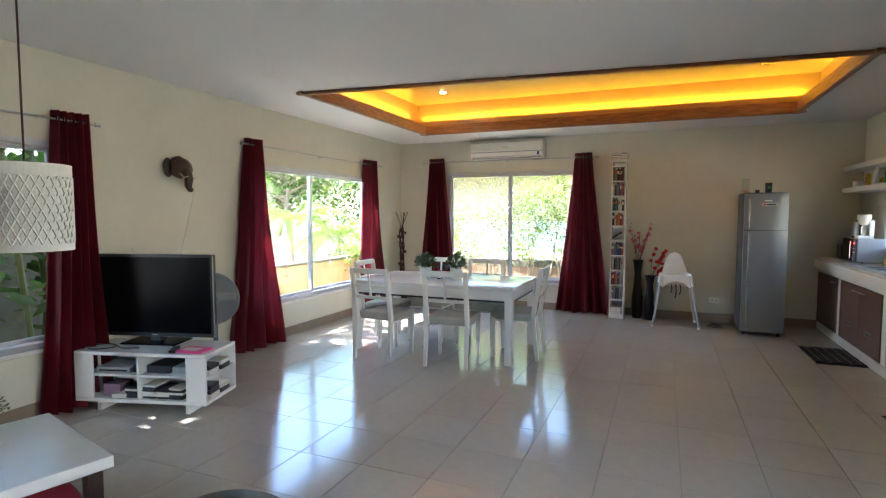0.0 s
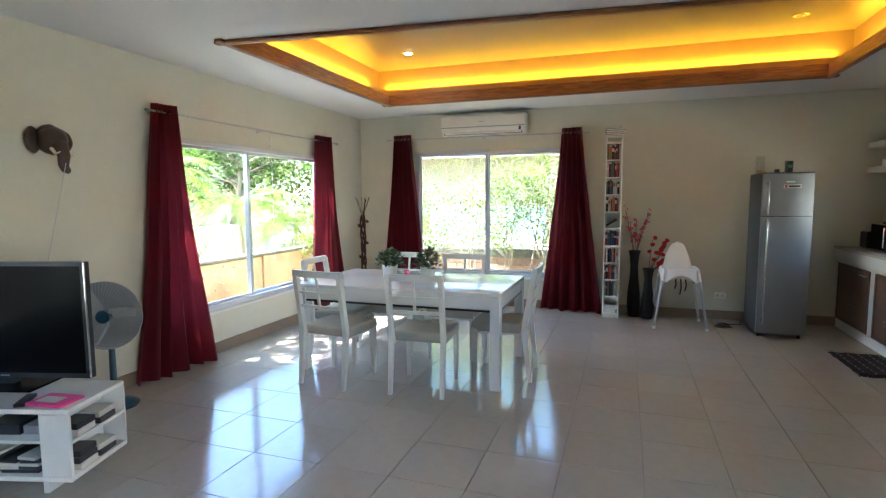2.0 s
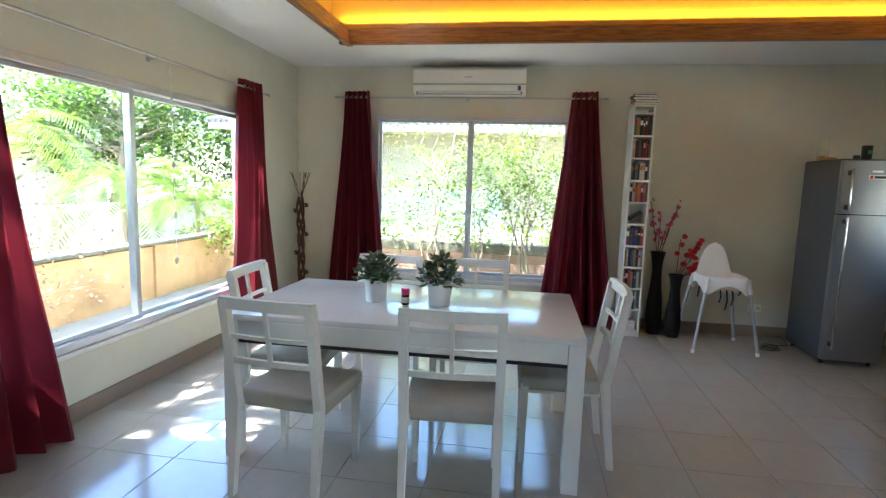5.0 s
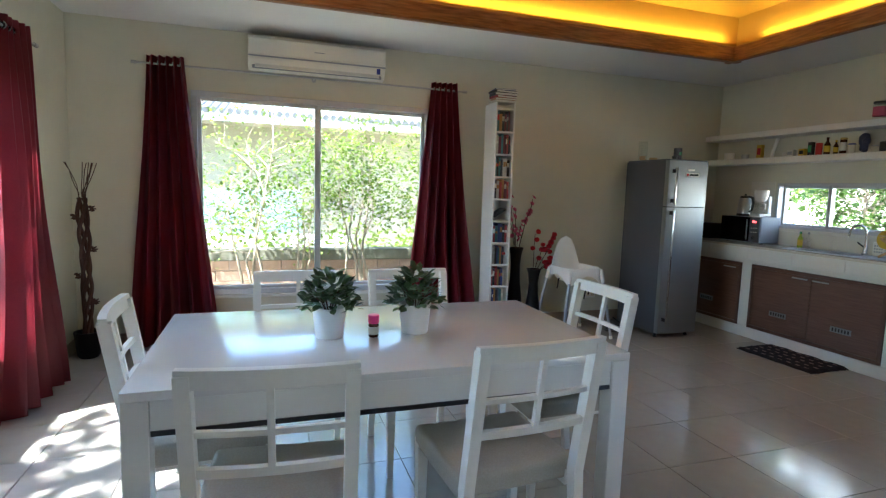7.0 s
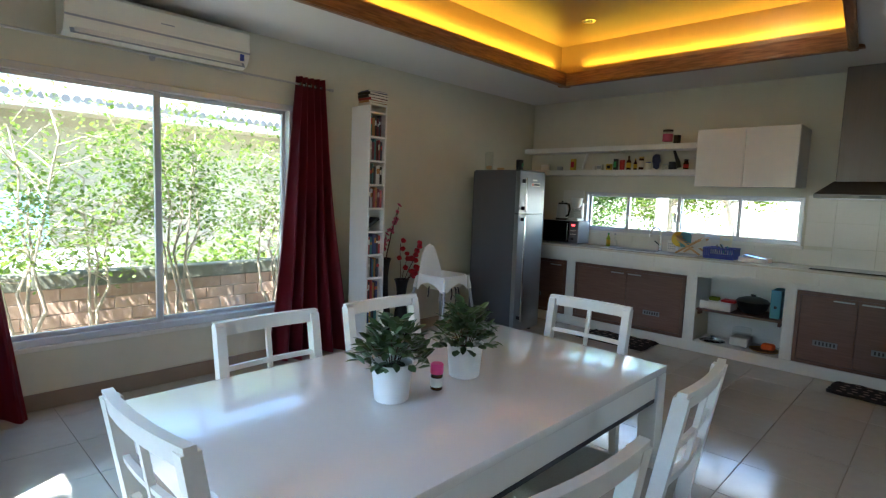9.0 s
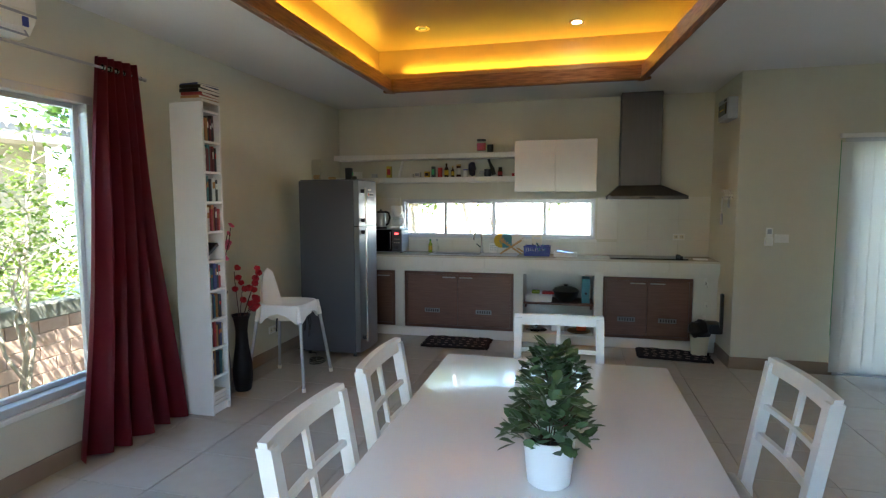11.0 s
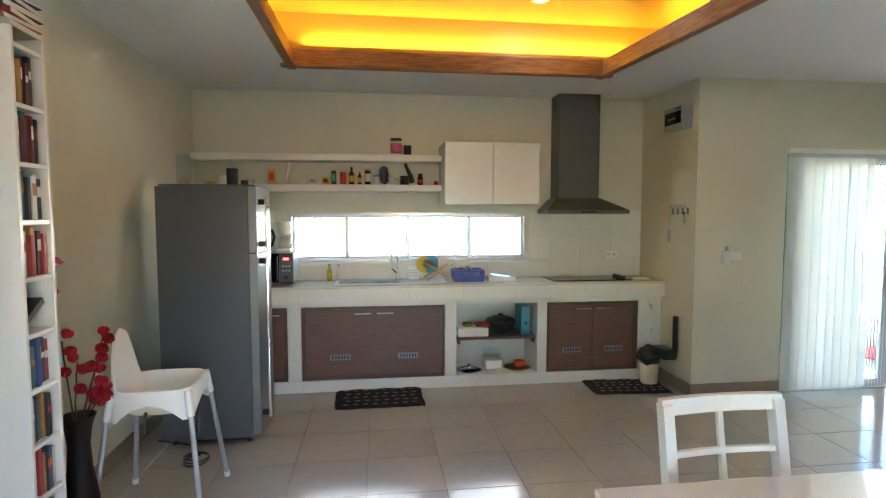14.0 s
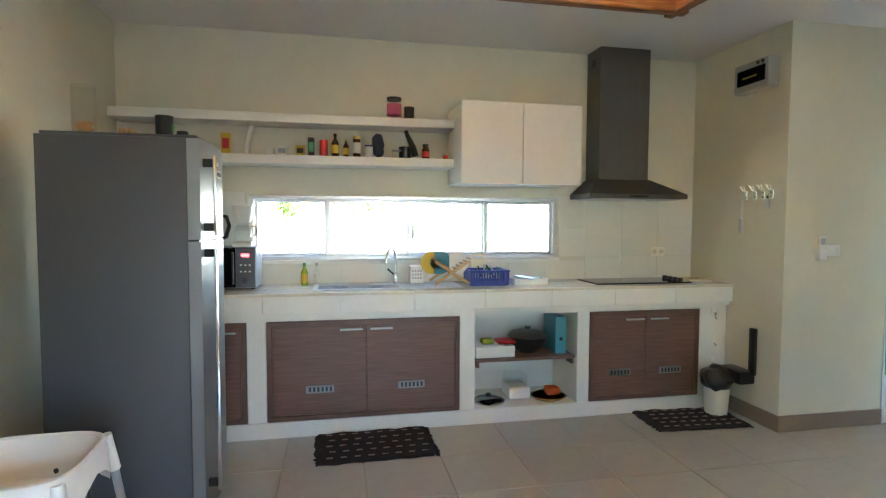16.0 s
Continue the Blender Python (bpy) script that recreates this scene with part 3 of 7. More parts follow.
def curtain_rod(a, b, wall_dir):
    t = thing("curtain_rod", "thin steel curtain rod on wall brackets", "curtain rod", group="curtain rods")
    part("pole", rod(bmesh.new(), a, b, 0.008), M_STEEL, t, smooth=True)
    a, b, w = Vector(a), Vector(b), Vector(wall_dir)
    d = (b - a).normalized()
    for p, s in ((a, -1), (b, 1)):
        bmx = bmesh.new()
        rod(bmx, p, p + d * s * 0.02, 0.013)
        rod(bmx, p + d * s * 0.02, p + d * s * 0.035, 0.010, 0.014)
        part("finial", bmx, M_STEEL, t)
    for f in (0.03, 0.5, 0.97):
        p = a.lerp(b, f)
        bmx = rod(bmesh.new(), p, p + w, 0.005)
        rod(bmx, p + w * 0.93, p + w, 0.02)
        part("bracket", bmx, M_STEEL, t)
    return t


RZ = 2.13
curtain_rod((XW + 0.10, 3.30, RZ), (XW + 0.10, 6.10, RZ), (-0.10, 0, 0))
curtain_rod((-3.50, YN - 0.10, RZ + 0.10), (-0.86, YN - 0.10, RZ + 0.10), (0, 0.10, 0))
curtain_rod((XW + 0.10, -1.0, RZ - 0.05), (XW + 0.10, 1.78, RZ - 0.05), (-0.10, 0, 0))
curtain(pose(XW + 0.10, 3.435, 0.012, 0, 0, 90), 0.20, -0.37, 0.40, RZ + 0.05, 5, 1)
curtain(pose(XW + 0.10, 5.80, 0.012, 0, 0, 90), 0.28, -0.32, 0.44, RZ + 0.05, 5, 2)
curtain(pose(-3.30, YN - 0.10, 0.012), 0.26, -0.31, 0.36, RZ + 0.15, 5, 3)
curtain(pose(-1.04, YN - 0.10, 0.012), 0.24, -0.35, 0.39, RZ + 0.15, 5, 4)
curtain(pose(XW + 0.10, 1.60, 0.012, 0, 0, 90), 0.24, -0.28, 0.22, RZ, 5, 5)


# ---- north wall things ----
def air_conditioner():
    x0, x1, y, z0, z1 = -2.70, -1.605, YN, 2.245, 2.50
    a = thing("air_conditioner", "cream wall-mounted split air conditioner with a grey stripe", "air conditioner", pose(x0, y, z0))
    w, h = x1 - x0, z1 - z0
    prof = [(0, 0.02), (-0.10, 0.0), (-0.17, 0.02), (-0.205, 0.075), (-0.215, 0.12), (-0.21, h - 0.02), (-0.19, h), (0, h)]
    bmx = bmesh.new()
    m = Matrix(((0, 0, 1, 0), (1, 0, 0, 0), (0, 1, 0, 0), (0, 0, 0, 1)))
    prism(bmx, prof, 0, w, m)
    part("casing", bmx, M_AC, a)
    part("stripe", B(0.0, w, -0.2165, -0.2125, 0.092, 0.104), M_GREYPL, a, "grey stripe")
    part("front_panel", B(0.006, w - 0.006, -0.2195, -0.213, 0.112, h - 0.022, 0.003), M_AC, a)
    bmx = bmesh.new()
    turned_box(bmx, Matrix.Translation((w / 2, -0.186, 0.036)) @ pose(0, 0, 0, 58, 0, 0), w - 0.10, 0.055, 0.006, 0.002)
    part("louvre", bmx, M_WHITEPL, a)
    bmx = bmesh.new()
    turned_box(bmx, Matrix.Translation((w / 2, -0.181, 0.030)) @ pose(0, 0, 0, 58, 0, 0), w - 0.06, 0.062, 0.004)
    part("outlet_slot", bmx, M_GREYPL, a)
    part("sticker", B(w - 0.075, w - 0.045, -0.2205, -0.2175, 0.04, 0.085), M_BLUE, a)
    part("name_bar", B(w / 2 - 0.04, w / 2 + 0.04, -0.2205, -0.2193, 0.16, 0.167), M_GREYPL, a)
    return a


air_conditioner()


def bookcase():
    x0, x1, y0, y1, h = -0.630, -0.440, 6.62, 6.87, 2.125
    b = thing("bookcase", "tall narrow white bookcase with ten shelves", "bookcase", pose(x0, y0, 0))
    w, d = x1 - x0, y1 - y0
    for x in (0, w - 0.016):
        part("side_panel", B(x, x + 0.016, 0, d, 0, h, 0.002), M_WHITE, b)
    part("back_panel", B(0.016, w - 0.016, d - 0.005, d, 0.0, h), M_WHITE, b)
    part("plinth", B(0.016, w - 0.016, 0.02, 0.035, 0, 0.05), M_WHITE, b)
    levels = [0.05 + (h - 0.066 - 0.05) * k / 10 for k in range(11)]
    for z in levels:
        part("shelf", B(0.0162, w - 0.0162, 0.004, d - 0.006, z, z + 0.016, 0.001), M_WHITE, b)
    cols = [(0.03, 0.03, 0.04), (0.32, 0.04, 0.04), (0.04, 0.06, 0.18), (0.05, 0.16, 0.17), (0.5, 0.46, 0.36), (0.02, 0.02, 0.02), (0.36, 0.18, 0.05), (0.55, 0.55, 0.52), (0.12, 0.02, 0.03)]
    mats = [material("book_cover", c, 0.45, grain=0.2, grain_scale=60) for c in cols]
    r = random.Random(11)
    for i, z in enumerate(levels[:-1]):
        zz, gap = z + 0.017, levels[i + 1] - z - 0.017
        if i == 0:
            x = 0.02
            for k in range(3):
                hh = 0.03
                bk = thing("book", "thick paperback lying on the bottom shelf", "book", group="books in the bookcase")
                part("cover", B(x0 + 0.02, x0 + 0.15, y0 + 0.012, y0 + 0.13, zz + k * hh, zz + k * hh + 0.028, 0.002), mats[4 if k != 1 else 7], bk)
                part("page_block", B(x0 + 0.023, x0 + 0.152, y0 + 0.010, y0 + 0.127, zz + k * hh + 0.003, zz + k * hh + 0.025), M_PAPER, bk)
            continue
        if i == 5:
            bk = thing("book", "book leaning aslant on the shelf", "book", group="books in the bookcase")
            bmx = bmesh.new()
            turned_box(bmx, Matrix.Translation((x0 + 0.085, y0 + 0.075, zz + 0.070)) @ pose(0, 0, 0, 0, 58, 0), 0.025, 0.11, 0.138, 0.002)
            part("cover", bmx, mats[5], bk)
            continue
        x = 0.018
        while x < w - 0.04:
            t = r.uniform(0.013, 0.028)
            if x + t > w - 0.0175:
                break
            hh = gap * r.uniform(0.80, 0.97)
            yy = y0 + r.uniform(0.008, 0.03)
            bk = thing("book", "upright book on a narrow shelf", "book", group="books in the bookcase")
            part("cover", B(x0 + x, x0 + x + t - 0.001, yy, yy + 0.12, zz, zz + hh, 0.0015), r.choice(mats), bk)
            if r.random() < 0.6:
                part("spine_band", B(x0 + x + 0.002, x0 + x + t - 0.003, yy - 0.0008, yy, zz + hh * 0.55, zz + hh * r.uniform(0.65, 0.85)), r.choice([M_PAPER, mats[6], M_RED]), bk)
            x += t
    z = h + 0.001
    for k, (c, wd, ang) in enumerate(((4, 0.2, 3), (6, 0.19, -4), (1, 0.2, 6), (5, 0.21, -2), (5, 0.22, 5), (2, 0.19, -7))):
        t = (0.022, 0.018, 0.02, 0.024, 0.02, 0.014)[k]
        bk = thing("book", "book in a stack on top of the bookcase", "book", pose(x0 + w / 2 + 0.004, y0 + 0.085, z, 0, 0, ang), "books stacked on the bookcase")
        part("cover", B(-wd / 2, wd / 2, -0.075, 0.075, 0, t, 0.002), mats[c], bk)
        part("page_block", B(-wd / 2 + 0.004, wd / 2 + 0.0008, -0.0758, 0.0758, 0.003, t - 0.003), M_PAPER, bk)
        z += t + 0.0005
    return b


bookcase()


# ---- fridge and its neighbours ----
def fridge():
    x0, x1, yf, yb, h = 0.905, 1.345, 6.16, 6.78, 1.677
    f = thing("refrigerator", "tall two-door grey steel refrigerator against the wall", "refrigerator", pose(x0, yf, 0))
    w, d = x1 - x0, yb - yf
    part("cabinet", B(0, w, 0.065, d, 0.035, h - 0.012, 0.006, 2), M_FRSIDE, f, "dark grey painted cabinet", True)
    part("top_cover", B(0.0, w, 0.02, d - 0.02, h - 0.0118, h, 0.003), M_FRSIDE, f)

    def door(name, z0, z1):
        bmx = bmesh.new()
        n = 10
        pts = [(0.0, 0.062)] + [(w * k / n, 0.012 - 0.014 * (1 - (2 * k / n - 1) ** 2)) for k in range(n + 1)] + [(w, 0.062)]
        prism(bmx, pts, z0, z1)
        dd = part(name, bmx, M_FRIDGE, f, "brushed steel door", True)
        return dd
    up, lo = door("upper_door", 1.245, h - 0.013), door("lower_door", 0.05, 1.236)
    part("seam", B(0.004, w - 0.004, 0.02, 0.06, 1.2362, 1.2448), M_BLACK, f)
    for dd, z0, z1 in ((up, 1.26, 1.60), (lo, 0.15, 1.22)):
        bmx = bmesh.new()
        box(bmx, 0.035, 0.052, -0.045, -0.030, z0, z1, 0.005, 2)
        part("handle", bmx, M_CHROME, dd, "long chrome bar handle", True)
        for z in (z0 + 0.02, z1 - 0.05):
            part("handle_mount", B(0.034, 0.053, -0.031, 0.012, z, z + 0.035, 0.002), M_BLACK, dd)
    part("badge", B(w * 0.45, w * 0.62, -0.006, -0.002, 1.575, 1.59), M_WHITEPL, up)
    st = part("sticker", B(w * 0.40, w * 0.74, -0.007, -0.0025, 1.52, 1.555, 0.001), M_PAPER, up, "small printed sticker")
    part("print_bar", B(w * 0.42, w * 0.47, -0.008, -0.007, 1.525, 1.55), M_RED, st)
    part("print_bar", B(w * 0.49, w * 0.72, -0.008, -0.007, 1.528, 1.547), M_BLACK, st)
    for x in (0.04, w - 0.04):
        for y in (0.09, d - 0.06):
            part("foot", lathe(bmesh.new(), [(0.018, 0), (0.02, 0.004), (0.014, 0.012), (0.012, 0.036)], 12, (x, y, 0)), M_BLACK, f)
    return f


fridge()
mug = thing("mug", "black travel mug on top of the fridge", "mug", pose(1.17, 6.38, 1.678))
part("cup_body", lathe(bmesh.new(), [(0.034, 0), (0.036, 0.003), (0.038, 0.118), (0.035, 0.118), (0.034, 0.02)], 24), M_BLACK, mug, smooth=True)
part("round_mark", B(-0.014, 0.014, -0.0395, -0.0375, 0.05, 0.08, 0.0), M_GREEN, mug)
single("candle_holder", lathe(bmesh.new(), [(0.02, 0), (0.024, 0.003), (0.024, 0.03), (0.021, 0.032), (0.02, 0.01)], 16, (1.04, 6.27, 1.678)), M_BLACK, "tiny dark pot on top of the fridge", "pot", smooth=True)
vase = thing("glass_vase", "tall clear glass vase with pebbles on the fridge", "vase", pose(0.96, 6.62, 1.678))
part("glass_wall", lathe(bmesh.new(), [(0.042, 0), (0.044, 0.003), (0.044, 0.19), (0.041, 0.19), (0.041, 0.006)], 24), M_CLEAR, vase, smooth=True)
bm = bmesh.new()
for k in range(26):
    bmesh.ops.create_icosphere(bm, subdivisions=1, radius=0.009, matrix=Matrix.Translation((0.026 * math.cos(k * 2.4) * (k % 3 + 1) / 3, 0.026 * math.sin(k * 2.4) * (k % 3 + 1) / 3, 0.014 + 0.012 * (k // 9))))
part("pebble_fill", bm, M_BAMBOO, vase)
bm = bmesh.new()
for k in range(9):
    bmesh.ops.create_icosphere(bm, subdivisions=2, radius=0.012, matrix=Matrix.Translation((0.935 + 0.02 * (k % 3), 6.44 + 0.018 * (k // 3), 1.690)))
tagged(single("pebble_heap", bm, M_BAMBOO, "few brown pebbles lying on the fridge", "pebbles"), kind="stuff")
# cord on the floor
bm = bmesh.new()
pipe(bm, [(0.66 + 0.09 * math.cos(a * 0.55) * (1 - a * 0.012), 6.50 + 0.07 * math.sin(a * 0.55), 0.008 + 0.0012 * a) for a in range(30)] + [(0.85, 6.6, 0.03), (0.87, 6.80, 0.06)], 0.005, 6)
single("power_cord", bm, M_BLACK, "coiled black power cord on the floor", "cord", smooth=True)


def outlet(name, at, label):
    o = thing(name, label, "socket", at)
    part("plate", B(-0.06, 0.06, -0.008, 0, -0.035, 0.035, 0.003), M_WHITEPL, o)
    for x in (-0.028, 0.028):
        part("socket_face", B(x - 0.02, x + 0.02, -0.010, -0.008, -0.02, 0.02, 0.002), M_CREAMPL, o)
        for k in (-0.007, 0.007):
            part("slot", B(x + k - 0.002, x + k + 0.002, -0.0106, -0.010, -0.006, 0.006), M_BLACK, o)
    return o


outlet("wall_socket", pose(0.685, YN, 0.28), "white double socket low on the wall")
outlet("wall_socket", pose(XE, 3.18, 1.10, 0, 0, -90), "white double socket on the kitchen tiles")


def high_chair():
    c = thing("high_chair", "white plastic baby high chair with grey metal legs", "high chair", pose(0.19, 6.50, 0, 0, 0, 3))
    n = 56

    def ring(half, power, zf):
        out = []
        for k in range(n):
            a = 2 * math.pi * k / n
            ca, sa = math.cos(a), math.sin(a)
            x = math.copysign(abs(ca) ** power, ca) * half
            y = math.copysign(abs(sa) ** power, sa) * half
            out.append((x, y, zf(x, y)))
        return out

    def rim(x, y):
        f = min(1.0, max(0.0, (y - 0.02) / 0.15))
        return 0.655 + 0.27 * f * f * (3 - 2 * f) * max(0.0, 1 - (abs(x) / 0.15) ** 2.6)

    def hem(x, y):
        m = min(abs(x), abs(y)) / 0.2
        return 0.592 - 0.085 * min(1.0, m * 1.35) ** 2

    def shell(loops, caps=False):
        bmx = bmesh.new()
        vv = [[bmx.verts.new(p) for p in lp] for lp in loops]
        for lo, hi in zip(vv, vv[1:]):
            for k in range(n):
                bmx.faces.new((lo[k], lo[(k + 1) % n], hi[(k + 1) % n], hi[k]))
        if caps:
            bmx.faces.new(vv[-1])
        return bmx

    # outer shell with its raised back, a thick rolled rim, and the bowl inside it
    part("body", shell([ring(0.200, 0.5, hem), ring(0.196, 0.5, lambda x, y: 0.63), ring(0.190, 0.5, rim), ring(0.184, 0.5, lambda x, y: rim(x, y) + 0.004), ring(0.177, 0.5, lambda x, y: rim(x, y) - 0.002)]), M_WHITEPL, c, smooth=True)
    part("seat", shell([ring(0.176, 0.5, lambda x, y: rim(x, y) - 0.003), ring(0.165, 0.5, lambda x, y: 0.62), ring(0.150, 0.55, lambda x, y: 0.565), ring(0.125, 0.6, lambda x, y: 0.54), ring(0.05, 0.8, lambda x, y: 0.535)], True), M_WHITEPL, c, smooth=True)
    part("seat_underside", shell([ring(0.170, 0.55, lambda x, y: 0.60), ring(0.158, 0.55, lambda x, y: 0.55), ring(0.130, 0.6, lambda x, y: 0.522), ring(0.05, 0.8, lambda x, y: 0.515)], True), M_CREAMPL, c, "cream underside of the bowl", True)
    for sx in (-1, 1):
        for sy in (-1, 1):
            part("leg_socket", rod(bmesh.new(), (sx * 0.168, sy * 0.168, 0.645), (sx * 0.186, sy * 0.184, 0.525), 0.017, 0.019, 14), M_WHITEPL, c, smooth=True)
            leg = part("leg", rod(bmesh.new(), (sx * 0.184, sy * 0.183, 0.54), (sx * 0.265, sy * 0.240, 0.022), 0.0125), M_GREYMET, c, "grey metal tube leg", True)
            part("foot_cap", rod(bmesh.new(), (sx * 0.2645, sy * 0.239, 0.03), (sx * 0.268, sy * 0.242, 0.0), 0.016), M_WHITEPL, leg)
    for x, y, l in ((-0.05, -0.17, 0.10), (0.0, -0.18, 0.16), (0.05, -0.17, 0.12), (-0.16, 0.03, 0.09), (0.15, -0.05, 0.05)):
        bmx = bmesh.new()
        pipe(bmx, [(x * 0.9, y * 0.8, 0.56), (x, y * 0.92, 0.53), (x * 1.05 + 0.006, y * 0.95, 0.535 - l * 0.5), (x * 1.02 - 0.006, y * 0.93, 0.535 - l)], 0.007, 6)
        part("strap", bmx, M_BLACK, c, "dangling black safety strap")
    return c


high_chair()


def floor_vase(at, h, flower, seed):
    v = thing("floor_vase", "tall black floor vase holding artificial blossom branches", "vase", at, "floor vases")
    part("vase_body", lathe(bmesh.new(), [(0.055, 0), (0.062, 0.01), (0.075, h * 0.18), (0.072, h * 0.36), (0.050, h * 0.6), (0.044, h * 0.78), (0.055, h * 0.93), (0.072, h), (0.066, h), (0.04, h * 0.8)], 26), M_VASE, v, smooth=True)
    r = random.Random(seed)
    pink = flower is M_FLOWERP
    for k in range(6 if pink else 7):
        a = r.uniform(0, 6.28)
        tall = r.uniform(0.22, 0.50) if pink else r.uniform(0.06, 0.34)
        wide = 0.15 if pink else 0.19
        pts = [Vector((0.02 * math.cos(a), 0.02 * math.sin(a), h - 0.05))]
        for j in range(1, 6):
            pts.append(Vector((math.cos(a) * (0.02 + wide * (j / 5) ** 1.3 * r.uniform(0.85, 1.1)), math.sin(a) * 0.7 * (0.02 + 0.08 * j / 5), h - 0.05 + (tall + 0.05) * j / 5)))
        part("branch", pipe(bmesh.new(), pts, 0.0032, 6), M_TWIG, v)
        for j in ((2, 3, 3, 4, 4, 5) if pink else (3, 4, 5)):
            q = pts[j] + Vector((r.uniform(-0.02, 0.02), r.uniform(-0.02, 0.02), r.uniform(-0.025, 0.02)))
            axis = Vector((r.uniform(-0.7, 0.7), r.uniform(-0.9, 0.3), 0.9 if not pink else 0.4)).normalized()
            u = axis.orthogonal().normalized()
            w = axis.cross(u)
            size, lift = (r.uniform(0.021, 0.028), 0.35) if pink else (r.uniform(0.040, 0.054), 0.95)
            bmx = bmesh.new()
            for ringno, (scale, up) in enumerate(((1.0, lift), (0.68, lift + 0.35))):
                for p in range(5):
                    b = p * 1.2566 + ringno * 0.63 + r.uniform(-0.1, 0.1)
                    out, side = u * math.cos(b) + w * math.sin(b), w * math.cos(b) - u * math.sin(b)
                    rows = []
                    for f, wd, bow in ((0.0, 0.10, 0.0), (0.35, 0.42, 0.30), (0.7, 0.50, 0.36), (0.95, 0.30, 0.38), (1.05, 0.08, 0.36)):
                        m = q + (out * (bow if not pink else f) + axis * up * f) * size * scale
                        rows.append((bmx.verts.new(m - side * wd * size * scale), bmx.verts.new(m + out * 0.10 * size * wd), bmx.verts.new(m + side * wd * size * scale)))
                    for lo, hi in zip(rows, rows[1:]):
                        bmx.faces.new((lo[0], lo[1], hi[1], hi[0]))
                        bmx.faces.new((lo[1], lo[2], hi[2], hi[1]))
            part("blossom", bmx, flower, v, "pink blossom" if pink else "red blossom", True)
    return v


floor_vase(pose(-0.275, 6.82, 0), 0.80, M_FLOWERP, 3)
floor_vase(pose(-0.115, 6.74, 0), 0.60, M_FLOWER, 8)


def twig_stand():
    t = thing("twig_decoration", "twisted dried twig column standing in a dark pot", "decoration", pose(-3.85, 6.72, 0))
    part("pot", lathe(bmesh.new(), [(0.06, 0), (0.075, 0.02), (0.09, 0.16), (0.095, 0.2), (0.08, 0.2), (0.07, 0.1)], 20), M_VASE, t, smooth=True)
    r = random.Random(4)
    for s in range(4):
        ph = s * math.pi / 2
        pts = [(0.028 * math.cos(ph + z * 9) * (1 + 0.3 * math.sin(z * 13 + s)), 0.028 * math.sin(ph + z * 9), z) for z in [0.1 + 1.10 * k / 40 for k in range(41)]]
        part("vine", pipe(bmesh.new(), pts, 0.014, 6), M_TWIG, t, smooth=True)
    for k in range(9):
        a = r.uniform(0, 6.28)
        pts = [(0.02 * math.cos(a), 0.02 * math.sin(a), 1.18)] + [(math.cos(a) * 0.02 * j + r.uniform(-0.008, 0.008), math.sin(a) * 0.02 * j, 1.18 + 0.055 * j) for j in range(1, 6)]
        part("twig_tip", pipe(bmesh.new(), pts, 0.003, 5), M_TWIG, t)
    for z, a in ((0.42, 0.4), (0.62, 2.9), (0.82, 0.2), (1.06, 3.3), (1.12, 0.5)):
        bmx = bmesh.new()
        for p in range(14):
            d = Vector((math.cos(p * 2.4) * 0.9, math.sin(p * 2.4), math.sin(p * 1.7))).normalized()
            turned_box(bmx, Matrix.Translation(Vector((0.055 * math.cos(a), 0.055 * math.sin(a), z)) + d * 0.016) @ d.to_track_quat("Z", "Y").to_matrix().to_4x4(), 0.018, 0.006, 0.026, 0.002)
        part("dried_flower", bmx, M_TWIG, t, "dark dried flower head")
    return t


twig_stand()

# ---- kitchen ----
CX, DX, TOP = 1.78, 1.84, 0.895


def counter():
    c = thing("kitchen_counter", "long white masonry kitchen counter with brown cabinet doors", "counter")
    # joints between the tiles on the top
    for k in range(9):
        y0, y1 = YA + 0.0012 + (YN - YA - 0.02) * k / 9, YA + (YN - YA - 0.02) * (k + 1) / 9
        part("top_tile", B(CX, 2.06, y0, y1, TOP - 0.02, TOP, 0.002), M_COUNTER, c)
        part("top_tile", B(2.063, XE, y0, y1, TOP - 0.02, TOP, 0.002), M_COUNTER, c)
        part("edge_tile", B(CX + 0.004, CX + 0.03, y0, y1, 0.77, TOP - 0.021, 0.002), M_CTRWHITE, c)
    part("slab", B(CX + 0.031, XE, YA + 0.002, YN - 0.014, 0.74, TOP - 0.022), M_CTRWHITE, c)
    part("base", B(DX, XE, YA + 0.002, YN - 0.014, 0.0, 0.10, 0.003), M_CTRWHITE, c)
    for y0, y1 in ((YA + 0.002, 3.103), (3.941, 4.030), (4.742, 4.842), (6.037, 6.148)):
        part("pillar", B(DX, XE, y0, y1, 0.101, 0.739, 0.003), M_CTRWHITE, c)
    part("lintel", B(DX + 0.001, DX + 0.05, YA + 0.003, YN - 0.015, 0.718, 0.739), M_CTRWHITE, c)
    part("back_wall", B(XE - 0.012, XE - 0.001, 4.030, 4.742, 0.101, 0.739), M_CTRWHITE, c)
    part("board", B(DX + 0.02, XE - 0.014, 4.032, 4.740, 0.40, 0.42, 0.002), M_CABWOOD, c, "brown shelf board")
    for y in (4.043, 4.705):
        part("bracket", B(DX + 0.02, DX + 0.10, y, y + 0.022, 0.365, 0.399, 0.003), M_CABFRAME, c)
    return c


counter()


